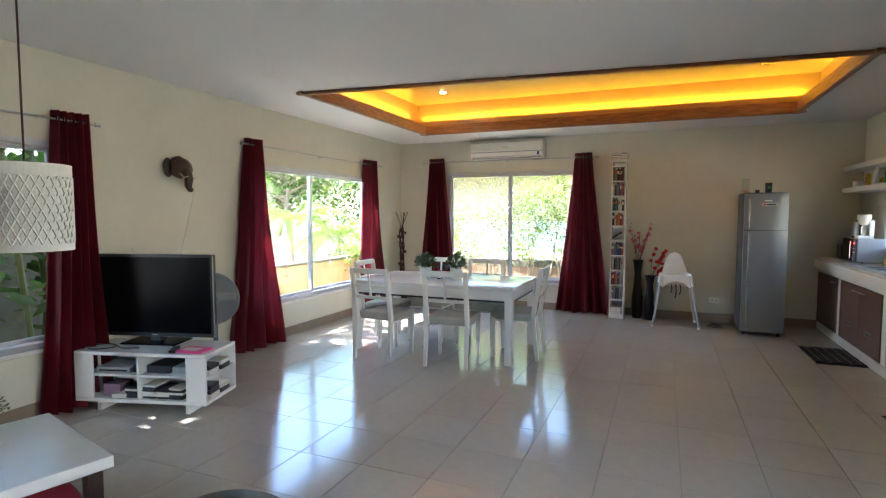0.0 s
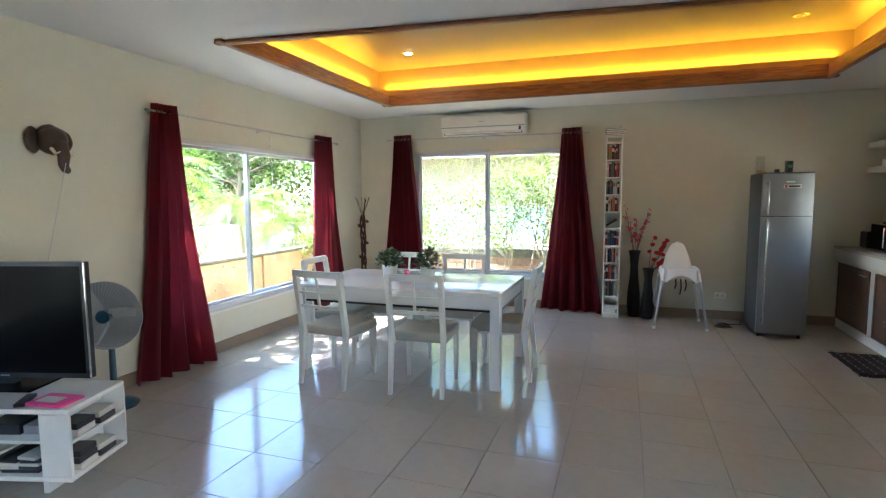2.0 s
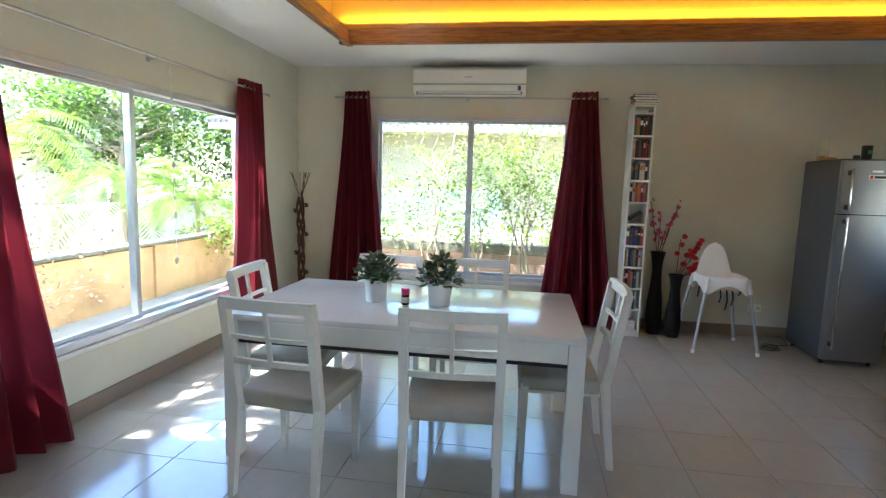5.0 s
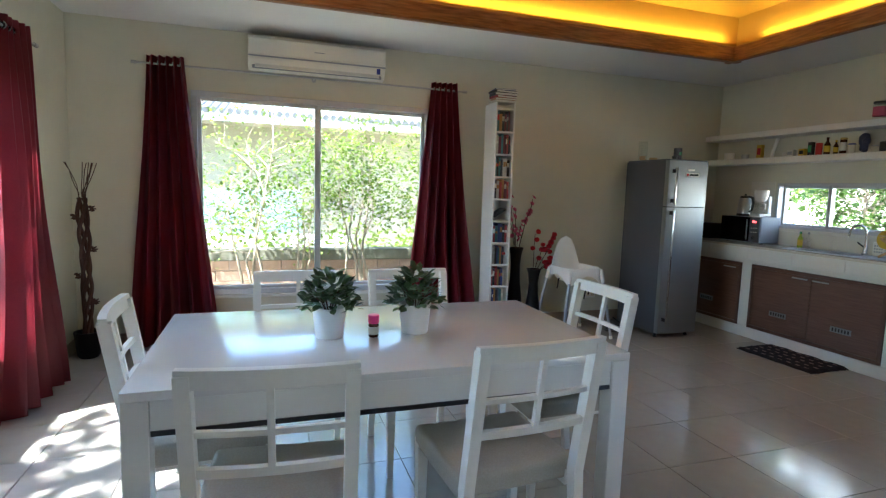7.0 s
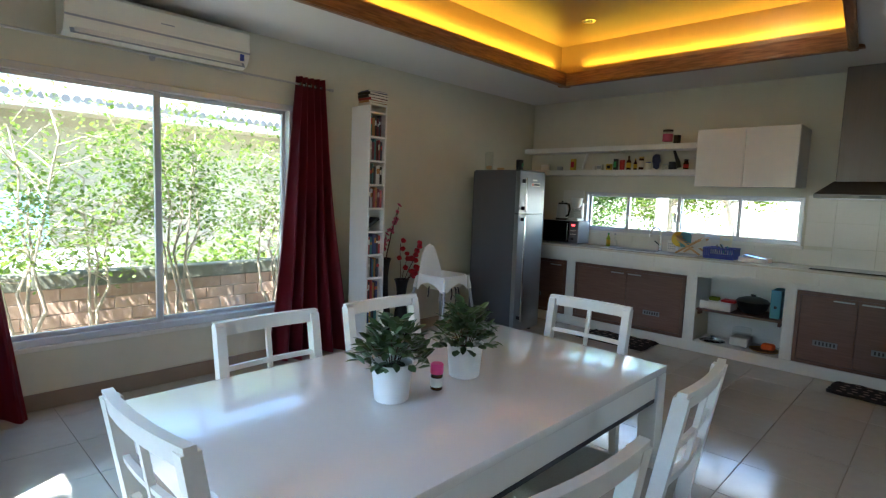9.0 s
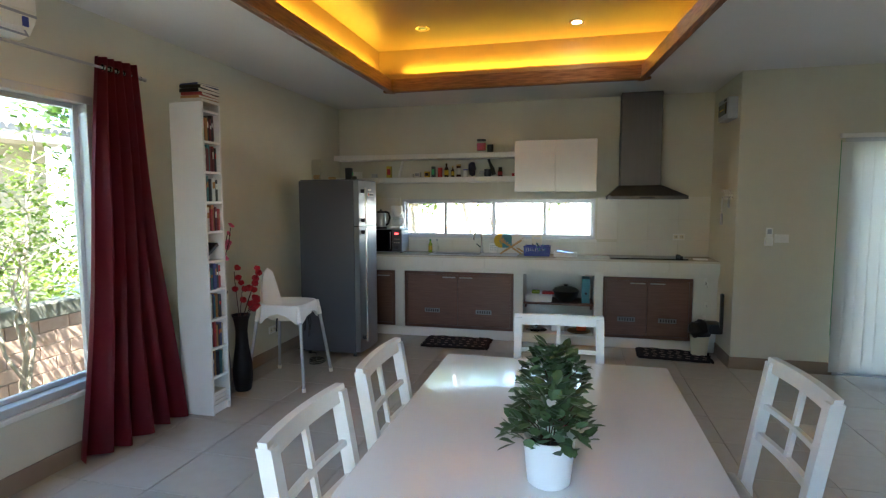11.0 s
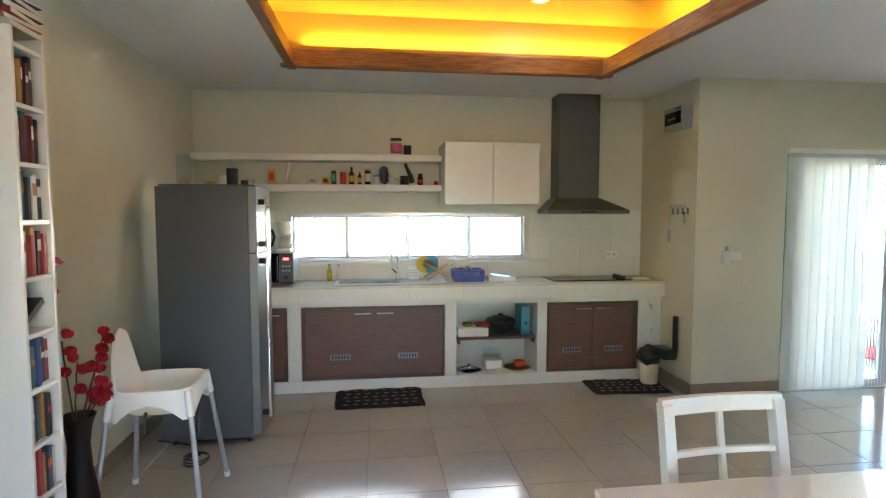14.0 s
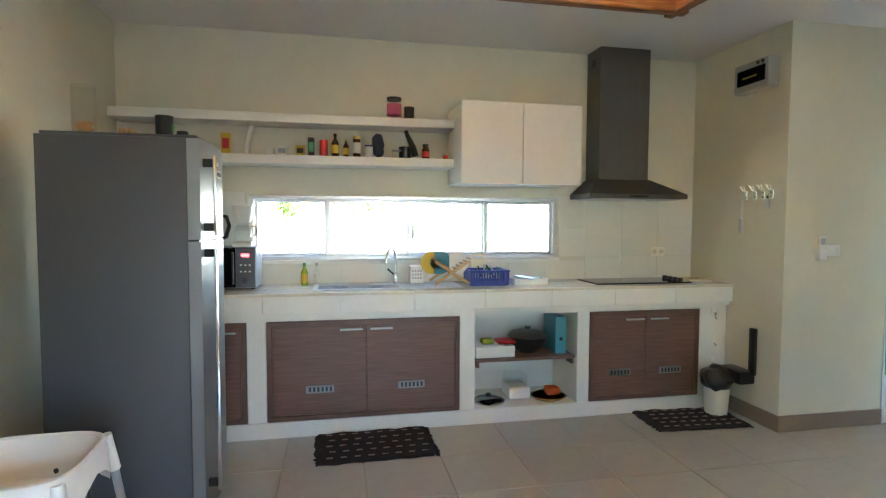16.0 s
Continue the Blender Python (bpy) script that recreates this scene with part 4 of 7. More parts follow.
def cabinet(y0, y1, doors, label):
    """A brown unit set between the pillars, with a frame, vents and bar handles."""
    c = thing("cabinet_unit", label, "cabinet", group="cabinet units under the counter")
    z0, z1, f = 0.104, 0.715, 0.03
    x = DX + 0.004
    for nm, p in (("frame_rail", (y0, y1, z1 - f, z1)), ("frame_rail", (y0, y1, z0, z0 + f)), ("frame_stile", (y0, y0 + f, z0 + f, z1 - f)), ("frame_stile", (y1 - f, y1, z0 + f, z1 - f))):
        part(nm, B(x - 0.012, x + 0.02, *p, 0.002), M_CABFRAME, c)
    n = doors
    for k in range(n):
        a, b = y0 + f + (y1 - y0 - 2 * f) * k / n + 0.002, y0 + f + (y1 - y0 - 2 * f) * (k + 1) / n - 0.002
        d = part("door", B(x - 0.008, x + 0.010, a, b, z0 + f + 0.002, z1 - f - 0.002, 0.002), M_CABWOOD, c)
        inner = b if k == 0 else a
        s = -1 if k == 0 else 1
        if n == 1:
            inner, s = a, 1
        h0, h1 = sorted((inner + s * 0.02, inner + s * 0.16))
        bmx = bmesh.new()
        box(bmx, x - 0.034, x - 0.024, h0, h1, 0.655, 0.667, 0.003)
        for q in (h0 + 0.012, h1 - 0.02):
            box(bmx, x - 0.026, x - 0.008, q, q + 0.008, 0.657, 0.665)
        part("handle", bmx, M_STEEL, d, "steel bar handle")
        m = (a + b) / 2
        v = part("vent", B(x - 0.012, x - 0.007, m - 0.085, m + 0.085, 0.270, 0.318, 0.002), M_VENT, d, "steel vent plate")
        for q in range(6):
            part("slot", B(x - 0.0135, x - 0.0122, m - 0.07 + q * 0.025, m - 0.058 + q * 0.025, 0.280, 0.308), M_BLACK, v)
    part("inside", B(x + 0.021, XE - 0.02, y0 + 0.005, y1 - 0.005, z0, z1), M_CABFRAME, c)
    return c


cabinet(3.108, 3.938, 2, "brown wood-grain two-door cabinet under the hob")
cabinet(4.845, 6.034, 2, "wide brown wood-grain two-door cabinet under the sink")
cabinet(6.151, YN - 0.02, 1, "narrow brown wood-grain cabinet beside the fridge")

# wall tiles over the counter
tiles = thing("trim_tiles", "cream glazed wall tiles over the counter", "wall tiles", kind="structure")
ty = [YA + 0.003 + k * 0.30 for k in range(13)]
for k in range(12):
    a, b = ty[k], min(ty[k + 1], YN - 0.014)
    for z0, z1 in ((TOP + 0.002, 1.065), (1.067, 1.28), (1.282, 1.515)):
        for p, q in (((a, b),) if z1 < 1.07 or b <= WK[0] - 0.02 or a >= WK[1] + 0.02 else
                     (((a, min(b, WK[0] - 0.022)),) if a < WK[0] - 0.06 else (((max(a, WK[1] + 0.022), b),) if b > WK[1] + 0.06 else ()))):
            if q - p > 0.03:
                z1b = min(z1, 1.036) if (q > WK[0] - 0.02 and p < WK[1] + 0.02 and z1 < 1.07) else z1
                part("tile", B(XE - 0.007, XE, p + 0.001, q - 0.001, z0, z1b, 0.0012), M_WTILE, tiles)

# shelves and cupboard on the wall
for z, lab in ((1.942, "white painted wall shelf, nearly empty"), (1.684, "white painted wall shelf lined with condiments")):
    single("wall_shelf", B(2.03, XE, 4.845, YN - 0.03, z, z + 0.056, 0.003), M_CTRWHITE, lab, "shelf", group="kitchen wall shelves")
cup = thing("wall_cupboard", "white two-door wall cupboard above the counter", "cupboard")
part("carcass", B(1.846, XE, 4.027, 4.842, 1.575, 2.09, 0.002), M_WHITE, cup)
for a, b in ((4.028, 4.432), (4.436, 4.841)):
    part("door", B(1.825, 1.845, a, b, 1.567, 2.088, 0.003), M_WHITE, cup)


def hood():
    h = thing("cooker_hood", "stainless steel chimney cooker hood", "cooker hood")
    part("chimney", B(2.05, XE, 3.40, 3.79, 1.63, CEIL - 0.0005, 0.003), M_HOOD, h)
    part("vent_grille", B(2.12, 2.18, 3.789, 3.792, CEIL - 0.13, CEIL - 0.07), M_BLACK, h)
    bmx = bmesh.new()
    lo = [(1.93, 3.16), (1.93, 3.915), (XE, 3.915), (XE, 3.16)]
    hi = [(2.045, 3.39), (2.045, 3.80), (XE, 3.80), (XE, 3.39)]
    rings = [[bmx.verts.new((x, y, z)) for x, y in o] for o, z in ((lo, 1.49), (lo, 1.522), (hi, 1.63))]
    for a, b in zip(rings, rings[1:]):
        for k in range(4):
            bmx.faces.new((a[k], a[(k + 1) % 4], b[(k + 1) % 4], b[k]))
    bmx.faces.new(rings[0][::-1])
    bmx.faces.new(rings[2])
    part("canopy", bmx, M_HOOD, h)
    part("button_strip", B(1.9275, 1.9305, 3.47, 3.61, 1.499, 1.513), M_BLACK, h)
    part("filter", B(1.97, XE - 0.03, 3.21, 3.86, 1.483, 1.491), M_STEEL, h)
    return h


hood()

# sink, tap, hob
def sink():
    s = thing("kitchen_sink", "stainless steel sink with drainer set into the counter", "sink")
    y0, y1, x0, x1 = 4.814, 5.765, 1.86, 2.16
    z = TOP + 0.001
    for p in ((x0, x1, y0, y0 + 0.03), (x0, x1, y1 - 0.03, y1), (x0, x0 + 0.03, y0 + 0.03, y1 - 0.03), (x1 - 0.05, x1, y0 + 0.03, y1 - 0.03)):
        part("rim", B(*p, z, z + 0.008, 0.003), M_STEEL, s)
    part("basin", B(x0 + 0.03, x1 - 0.05, 5.237, y1 - 0.03, z, z + 0.0025), M_HOOD, s)
    part("drainer", B(x0 + 0.03, x1 - 0.05, y0 + 0.03, 5.216, z, z + 0.004), M_STEEL, s)
    for k in range(6):
        part("rib", B(x0 + 0.05, x1 - 0.07, y0 + 0.06 + k * 0.055, y0 + 0.072 + k * 0.055, z + 0.0041, z + 0.008, 0.002), M_STEEL, s)
    for y in (5.375, 5.596):
        part("strainer", lathe(bmesh.new(), [(0.0005, 0.003), (0.05, 0.003), (0.052, 0.006), (0.03, 0.006), (0.0005, 0.005)], 20, (2.0, y, z)), M_BLACK, s)
    return s


sink()
tap = thing("kitchen_tap", "chrome gooseneck kitchen tap", "tap", pose(2.12, 5.227, TOP + 0.009))
part("base", lathe(bmesh.new(), [(0.024, 0), (0.024, 0.012), (0.016, 0.02), (0.016, 0.07), (0.01, 0.08)], 18), M_CHROME, tap, smooth=True)
part("spout", pipe(bmesh.new(), [(0, 0, 0.07), (0, 0.0, 0.16)] + [(-0.05 + 0.05 * math.cos(a), 0.035 - 0.035 * math.cos(a), 0.17 + 0.07 * math.sin(a)) for a in [math.pi * k / 10 for k in range(11)]] + [(-0.102, 0.072, 0.145)], 0.009, 10), M_CHROME, tap, smooth=True)
part("lever", rod(bmesh.new(), (0, 0.01, 0.06), (-0.02, 0.055, 0.10), 0.006), M_BLACK, tap)
hob = thing("induction_hob", "black glass hob with control knobs on the counter", "hob")
part("glass_top", B(1.86, 2.17, 3.154, 3.881, TOP + 0.001, TOP + 0.012, 0.003), M_DARKGLASS, hob)
for k in range(4):
    part("knob", lathe(bmesh.new(), [(0.018, 0), (0.018, 0.018), (0.014, 0.022)], 16, (1.92 + 0.06 * k, 3.209, TOP + 0.0125)), M_BLACK, hob)
single("spoon_rest", B(1.90, 1.98, 2.966, 3.095, TOP + 0.001, TOP + 0.012, 0.005), M_WHITEPL, "small white spoon rest on the counter end", "spoon rest")


def bottle(at, r, h, mat, cap, label, neck=0.4, category="bottle", band=None, group=""):
    b = thing("bottle", label, category, at, group)
    part("body", lathe(bmesh.new(), [(r * 0.9, 0), (r, 0.004), (r, h * 0.6), (r * neck, h * 0.78), (r * neck, h * 0.88)], 16), mat, b, smooth=True)
    part("cap", lathe(bmesh.new(), [(r * neck * 1.15, h * 0.881), (r * neck * 1.15, h), (r * neck * 0.9, h * 1.005)], 14), cap, b)
    if band:
        part("label_band", lathe(bmesh.new(), [(r * 1.01, h * 0.15), (r * 1.02, h * 0.16), (r * 1.02, h * 0.5), (r * 1.01, h * 0.51)], 16), band, b)
    return b


def tin(at, r, h, mat, lid, label, category="jar", band=None):
    b = thing("jar", label, category, at)
    part("body", lathe(bmesh.new(), [(r * 0.95, 0), (r, 0.004), (r, h * 0.86), (r * 0.96, h * 0.88)], 20), mat, b, smooth=True)
    part("lid", lathe(bmesh.new(), [(r * 1.02, h * 0.881), (r * 1.03, h * 0.9), (r * 1.03, h), (r * 0.9, h * 1.01)], 20), lid, b, smooth=True)
    if band:
        part("label_band", lathe(bmesh.new(), [(r * 1.005, h * 0.2), (r * 1.015, h * 0.21), (r * 1.015, h * 0.7), (r * 1.005, h * 0.71)], 20), band, b)
    return b


def carton(at, w, d, h, mat, stripe, label):
    b = thing("carton", label, "carton", at)
    part("box_body", B(-w / 2, w / 2, -d / 2, d / 2, 0, h, 0.002), mat, b)
    part("print_panel", B(-w / 2 - 0.0008, -w / 2, -d * 0.36, d * 0.36, h * 0.25, h * 0.75), stripe, b)
    return b


M_LIQG = material("green_soap", (0.35, 0.45, 0.05), 0.15)
M_GOLD = material("gold_lid", (0.6, 0.42, 0.12), 0.3, 0.8)
M_NAVY = material("navy_bag", (0.02, 0.025, 0.07), 0.35, bump=0.6, bump_scale=30)
bottle(pose(2.16, 5.828, TOP + 0.001), 0.022, 0.15, M_LIQG, M_GREEN, "green dish soap bottle beside the sink", band=M_YELLOW)
bottle(pose(2.16, 5.749, TOP + 0.001), 0.022, 0.15, M_CLEAR, M_GREYPL, "clear soap bottle with grey cap", band=M_PAPER)
S = 1.741
tin(pose(2.12, 6.684, S), 0.05, 0.07, M_WHITEPL, M_WHITEPL, "white bowl on the shelf", "bowl")
tin(pose(2.11, 6.475, S), 0.035, 0.045, M_STEEL, M_STEEL, "small steel tin on the shelf", "tin")
carton(pose(2.10, 6.293, S), 0.04, 0.055, 0.13, M_YELLOW, M_RED, "yellow tea carton on the shelf")
bm = bmesh.new()
pipe(bm, [(2.12, 6.176, S + 0.012), (2.12, 6.170, S + 0.06), (2.13, 6.157, S + 0.12), (2.14, 6.142, S + 0.19)], 0.016, 8)
single("plastic_roll", bm, M_WHITEPL, "rolled white plastic bag standing on the shelf", "bag", smooth=True)
carton(pose(2.12, 6.029, S), 0.05, 0.04, 0.045, M_PAPER, M_PAPER, "small white paper box on the shelf")
carton(pose(2.10, 5.955, S), 0.05, 0.065, 0.06, M_PAPER, M_GREYPL, "white carton on the shelf")
carton(pose(2.10, 5.844, S), 0.045, 0.055, 0.065, M_YELLOW, M_BLACK, "small yellow and black box on the shelf")
carton(pose(2.11, 5.775, S), 0.04, 0.04, 0.12, M_BLACK, M_GREEN, "dark sauce packet on the shelf")
tin(pose(2.10, 5.696, S), 0.026, 0.105, M_RED, M_RED, "red tin on the shelf", "tin")
bottle(pose(2.10, 5.623, S), 0.024, 0.15, M_BROWNGL, M_BROWNGL, "brown sauce bottle with yellow label", band=M_YELLOW)
bottle(pose(2.11, 5.554, S), 0.018, 0.12, M_BROWNGL, M_YELLOW, "small brown bottle with yellow cap", band=M_YELLOW)
tin(pose(2.10, 5.485, S), 0.025, 0.135, M_BROWNGL, M_GOLD, "dark coffee jar with gold lid", band=M_PAPER)
tin(pose(2.09, 5.406, S), 0.026, 0.08, M_PAPER, M_BLUE, "small white jar with blue lid")
bm = bmesh.new()
bmesh.ops.create_icosphere(bm, subdivisions=3, radius=0.055, matrix=Matrix.Translation((2.14, 5.343, S + 0.085)) @ Matrix.Diagonal((0.6, 0.75, 1.5, 1)))
for v in bm.verts:
    v.co += 0.014 * noise.noise_vector(v.co * 28)
    v.co.z = max(v.co.z, S + 0.001)
single("crumpled_bag", bm, M_NAVY, "crumpled navy plastic bag on the shelf", "bag", smooth=True)
tin(pose(2.09, 5.222, S), 0.032, 0.055, M_CLEAR, M_STEEL, "small glass jar with steel lid")
tin(pose(2.12, 5.164, S), 0.04, 0.08, M_BLACK, M_BLACK, "dark food tub on the shelf", "tub")
bm = bmesh.new()
pipe(bm, [(2.11, 5.095, S + 0.02), (2.11, 5.111, S + 0.08), (2.12, 5.143, S + 0.15), (2.12, 5.158, S + 0.19)], 0.022, 8, [1.1, 1.0, 0.7, 0.6])
single("sauce_pouch", bm, M_BLACK, "dark squeeze pouch leaning on the shelf", "pouch", smooth=True)
bottle(pose(2.10, 5.026, S), 0.026, 0.10, M_BROWNGL, M_BLACK, "squat brown jar with red label", 0.7, "jar", M_RED)
tin(pose(2.12, 4.884, S), 0.018, 0.04, M_RED, M_PAPER, "small red and white tin at the shelf end", "tin")
S2 = 1.999
tin(pose(2.12, 5.216 + 0.02, S2), 0.048, 0.145, M_CLEAR, M_BLACK, "round candy jar with dark lid", band=M_FLOWERP)
tin(pose(2.11, 5.137, S2), 0.034, 0.085, M_BLACK, M_BLACK, "black tin on the upper shelf", "tin")

# microwave with kettle and coffee maker on top
mw = thing("microwave", "silver and black microwave oven on the counter", "microwave", pose(1.99, 6.337, TOP + 0.012))
part("body", B(-0.005, 0.24, -0.23, 0.24, 0, 0.255, 0.006), M_GREYPL, mw)
part("door", B(-0.02, -0.006, -0.11, 0.235, 0.006, 0.25, 0.003), M_SCREEN, mw, "dark glass door")
part("handle", B(-0.042, -0.030, -0.105, -0.09, 0.03, 0.225, 0.004), M_CHROME, mw)
pn = part("control_panel", B(-0.02, -0.006, -0.225, -0.113, 0.006, 0.25, 0.003), M_FRSIDE, mw, "grey control panel")
part("display", B(-0.0215, -0.02, -0.19, -0.145, 0.195, 0.215), M_LED, pn, "red glowing clock digits")
for k in range(6):
    part("button", B(-0.0225, -0.02, -0.20 + (k % 3) * 0.026, -0.188 + (k % 3) * 0.026, 0.10 + (k // 3) * 0.04, 0.109 + (k // 3) * 0.04), M_PAPER, pn)
part("dial", rod(bmesh.new(), (-0.034, -0.167, 0.05), (-0.02, -0.167, 0.05), 0.016), M_CHROME, pn)
for y in (-0.2, 0.2):
    part("foot", lathe(bmesh.new(), [(0.015, -0.011), (0.015, 0.001)], 10, (0.05, y, 0)), M_BLACK, mw)
kt = thing("kettle", "steel electric kettle with black handle on the microwave", "kettle", pose(2.07, 6.389, TOP + 0.268))
part("base", lathe(bmesh.new(), [(0.07, 0), (0.072, 0.02), (0.066, 0.024)], 24), M_BLACK, kt)
part("body", lathe(bmesh.new(), [(0.066, 0.025), (0.068, 0.05), (0.056, 0.16), (0.05, 0.18)], 24), M_STEEL, kt, smooth=True)
part("lid", lathe(bmesh.new(), [(0.05, 0.1805), (0.045, 0.20), (0.012, 0.205), (0.01, 0.22), (0.0005, 0.222)], 20), M_BLACK, kt)
part("handle", pipe(bmesh.new(), [(-0.01, -0.05, 0.195), (-0.02, -0.10, 0.185), (-0.02, -0.115, 0.13), (-0.015, -0.095, 0.06), (-0.01, -0.065, 0.045)], 0.012, 8), M_BLACK, kt, smooth=True)
cf = thing("coffee_maker", "white filter coffee maker with glass jug on the microwave", "coffee maker", pose(2.06, 6.191, TOP + 0.268))
part("base", B(-0.075, 0.075, -0.06, 0.06, 0, 0.03, 0.008), M_WHITEPL, cf)
part("column", B(0.03, 0.075, -0.055, 0.055, 0.031, 0.20, 0.006), M_WHITEPL, cf)
part("filter_head", lathe(bmesh.new(), [(0.035, 0.15), (0.05, 0.165), (0.062, 0.21), (0.064, 0.255), (0.058, 0.262)], 24, (-0.005, 0, 0)), M_WHITEPL, cf, smooth=True)
jg = part("jug", lathe(bmesh.new(), [(0.045, 0.032), (0.052, 0.06), (0.05, 0.10), (0.038, 0.135), (0.036, 0.135), (0.045, 0.10)], 24, (-0.015, 0, 0)), M_CLEAR, cf, "clear glass jug", True)
part("jug_handle", pipe(bmesh.new(), [(-0.03, -0.04, 0.13), (-0.05, -0.085, 0.125), (-0.05, -0.09, 0.08), (-0.04, -0.05, 0.06)], 0.007, 6), M_WHITEPL, jg)
single("toaster_box", B(2.0, 2.18, 6.736, 6.918, TOP + 0.001, TOP + 0.17, 0.01), M_BLACK, "small black appliance beside the microwave", "appliance")

# dish rack, baskets
dr = thing("dish_rack", "crossed bamboo dish rack beside the sink", "dish rack", pose(2.02, 4.879, TOP + 0.012))
for x in (-0.11, 0.11):
    for s in (-1, 1):
        bm = bmesh.new()
        turned_box(bm, Matrix.Translation((x, 0, 0.085)) @ pose(0, 0, 0, s * 33, 0, 0), 0.014, 0.27, 0.018, 0.002)
        part("cross_bar", bm, M_BAMBOO, dr)
for k in range(5):
    for s in (-1, 1):
        y, z = 0.02 + 0.024 * k, 0.10 + 0.0156 * k
        part("slat", rod(bmesh.new(), (-0.118, s * y, z + 0.012), (0.118, s * y, z + 0.012), 0.005, seg=8), M_BAMBOO, dr)
for y, a, mt, lb in ((0.10, 28, M_YELLOW, "yellow plate"), (0.07, 24, M_TEAL, "teal plastic plate"), (0.04, 30, M_TEAL, "teal plastic plate"), (-0.075, -28, M_PAPER, "white plate")):
    pl = single("plate", lathe(bmesh.new(), [(0.0005, 0), (0.045, 0.0), (0.075, 0.010), (0.075, 0.013), (0.045, 0.004), (0.0005, 0.004)], 24, m=pose(0, 0, 0, 0, 90, 0) @ pose(0, 0, 0, 0, 0, 0)), mt, lb + " drying in the bamboo rack", "plate", pose(2.02 - 0.03, 4.879 + y + 0.02, TOP + 0.155, a, 0, 90 - 90), smooth=True)
ut = thing("utensil_holder", "white plastic cutlery drainer by the sink", "utensil holder", pose(2.10, 5.090, TOP + 0.013))
part("cup_body", B(-0.04, 0.04, -0.045, 0.045, 0, 0.115, 0.006), M_WHITEPL, ut)
for k in range(12):
    part("hole", B(-0.0412, -0.0402, -0.032 + (k % 4) * 0.018, -0.022 + (k % 4) * 0.018, 0.03 + (k // 4) * 0.024, 0.042 + (k // 4) * 0.024), M_GREYPL, ut)


def basket(at, w, d, h, mat, label):
    b = thing("basket", label, "basket", at)
    part("floor_panel", B(-d / 2, d / 2, -w / 2, w / 2, 0, 0.006), mat, b)
    part("rim", B(-d / 2 - 0.008, -d / 2 + 0.004, -w / 2 - 0.008, w / 2 + 0.008, h - 0.016, h, 0.003), mat, b)
    part("rim", B(d / 2 - 0.004, d / 2 + 0.008, -w / 2 - 0.008, w / 2 + 0.008, h - 0.016, h, 0.003), mat, b)
    for s in (-1, 1):
        part("rim", B(-d / 2 + 0.004, d / 2 - 0.004, s * w / 2 - 0.006, s * w / 2 + 0.006, h - 0.016, h, 0.003), mat, b)
        part("end_panel", B(-d / 2 + 0.003, d / 2 - 0.003, s * w / 2 - 0.003, s * w / 2 + 0.003, 0.006, h - 0.017), mat, b)
        part("lower_band", B(s * d / 2 - 0.003, s * d / 2 + 0.003, -w / 2, w / 2, 0.006, h * 0.28), mat, b)
    n = int(w / 0.018)
    for k in range(n + 1):
        for s in (-1, 1):
            y = -w / 2 + w * k / n
            part("slat", B(s * d / 2 - 0.003, s * d / 2 + 0.003, y - 0.005, y + 0.005, h * 0.28, h - 0.017), mat, b)
    return b


basket(pose(2.04, 4.614, TOP + 0.001), 0.26, 0.19, 0.105, M_BLUE, "blue plastic basket full of utensils")
for k in range(7):
    single("utensil", rod(bmesh.new(), (2.0 + 0.01 * k, 4.523 + 0.02 * k, TOP + 0.05), (1.99 + 0.012 * k, 4.555 + 0.03 * math.sin(k) + 0.02 * k, TOP + 0.125 + 0.006 * (k % 3)), 0.007, 0.005, 8), (M_TEAL, M_STEEL, M_BLACK, M_GREEN)[k % 4], "kitchen utensil lying in the blue basket", "utensil", group="utensils in the basket")
cb = thing("cutting_board", "pale cutting board with a handle hole behind the basket", "cutting board", pose(2.185, 4.630, TOP + 0.002, 0, 8, 0))
part("board_lower", B(-0.008, 0.008, -0.055, 0.055, 0, 0.16, 0.003), M_CREAMPL, cb)
part("board_top", B(-0.008, 0.008, -0.055, 0.055, 0.185, 0.205, 0.003), M_CREAMPL, cb)
for s in (-1, 1):
    part("board_side", B(-0.0078, 0.0078, s * 0.044 - 0.011, s * 0.044 + 0.011, 0.158, 0.187), M_CREAMPL, cb)
tr = thing("cutlery_tray", "low white tray holding cutlery", "tray", pose(2.02, 4.320, TOP + 0.001))
part("tray_floor", B(-0.07, 0.07, -0.115, 0.115, 0, 0.006), M_WHITEPL, tr)
for p in ((-0.075, -0.068, -0.12, 0.12), (0.068, 0.075, -0.12, 0.12), (-0.068, 0.068, -0.12, -0.113), (-0.068, 0.068, 0.113, 0.12)):
    part("tray_side", B(*p, 0, 0.042, 0.002), M_WHITEPL, tr)
for k in range(6):
    single("cutlery", rod(bmesh.new(), (1.98 + 0.015 * k, 4.235, TOP + 0.03), (1.975 + 0.018 * k, 4.406, TOP + 0.052), 0.005, 0.009, 8), M_CHROME, "steel cutlery in the white tray", "cutlery", group="cutlery in the tray")

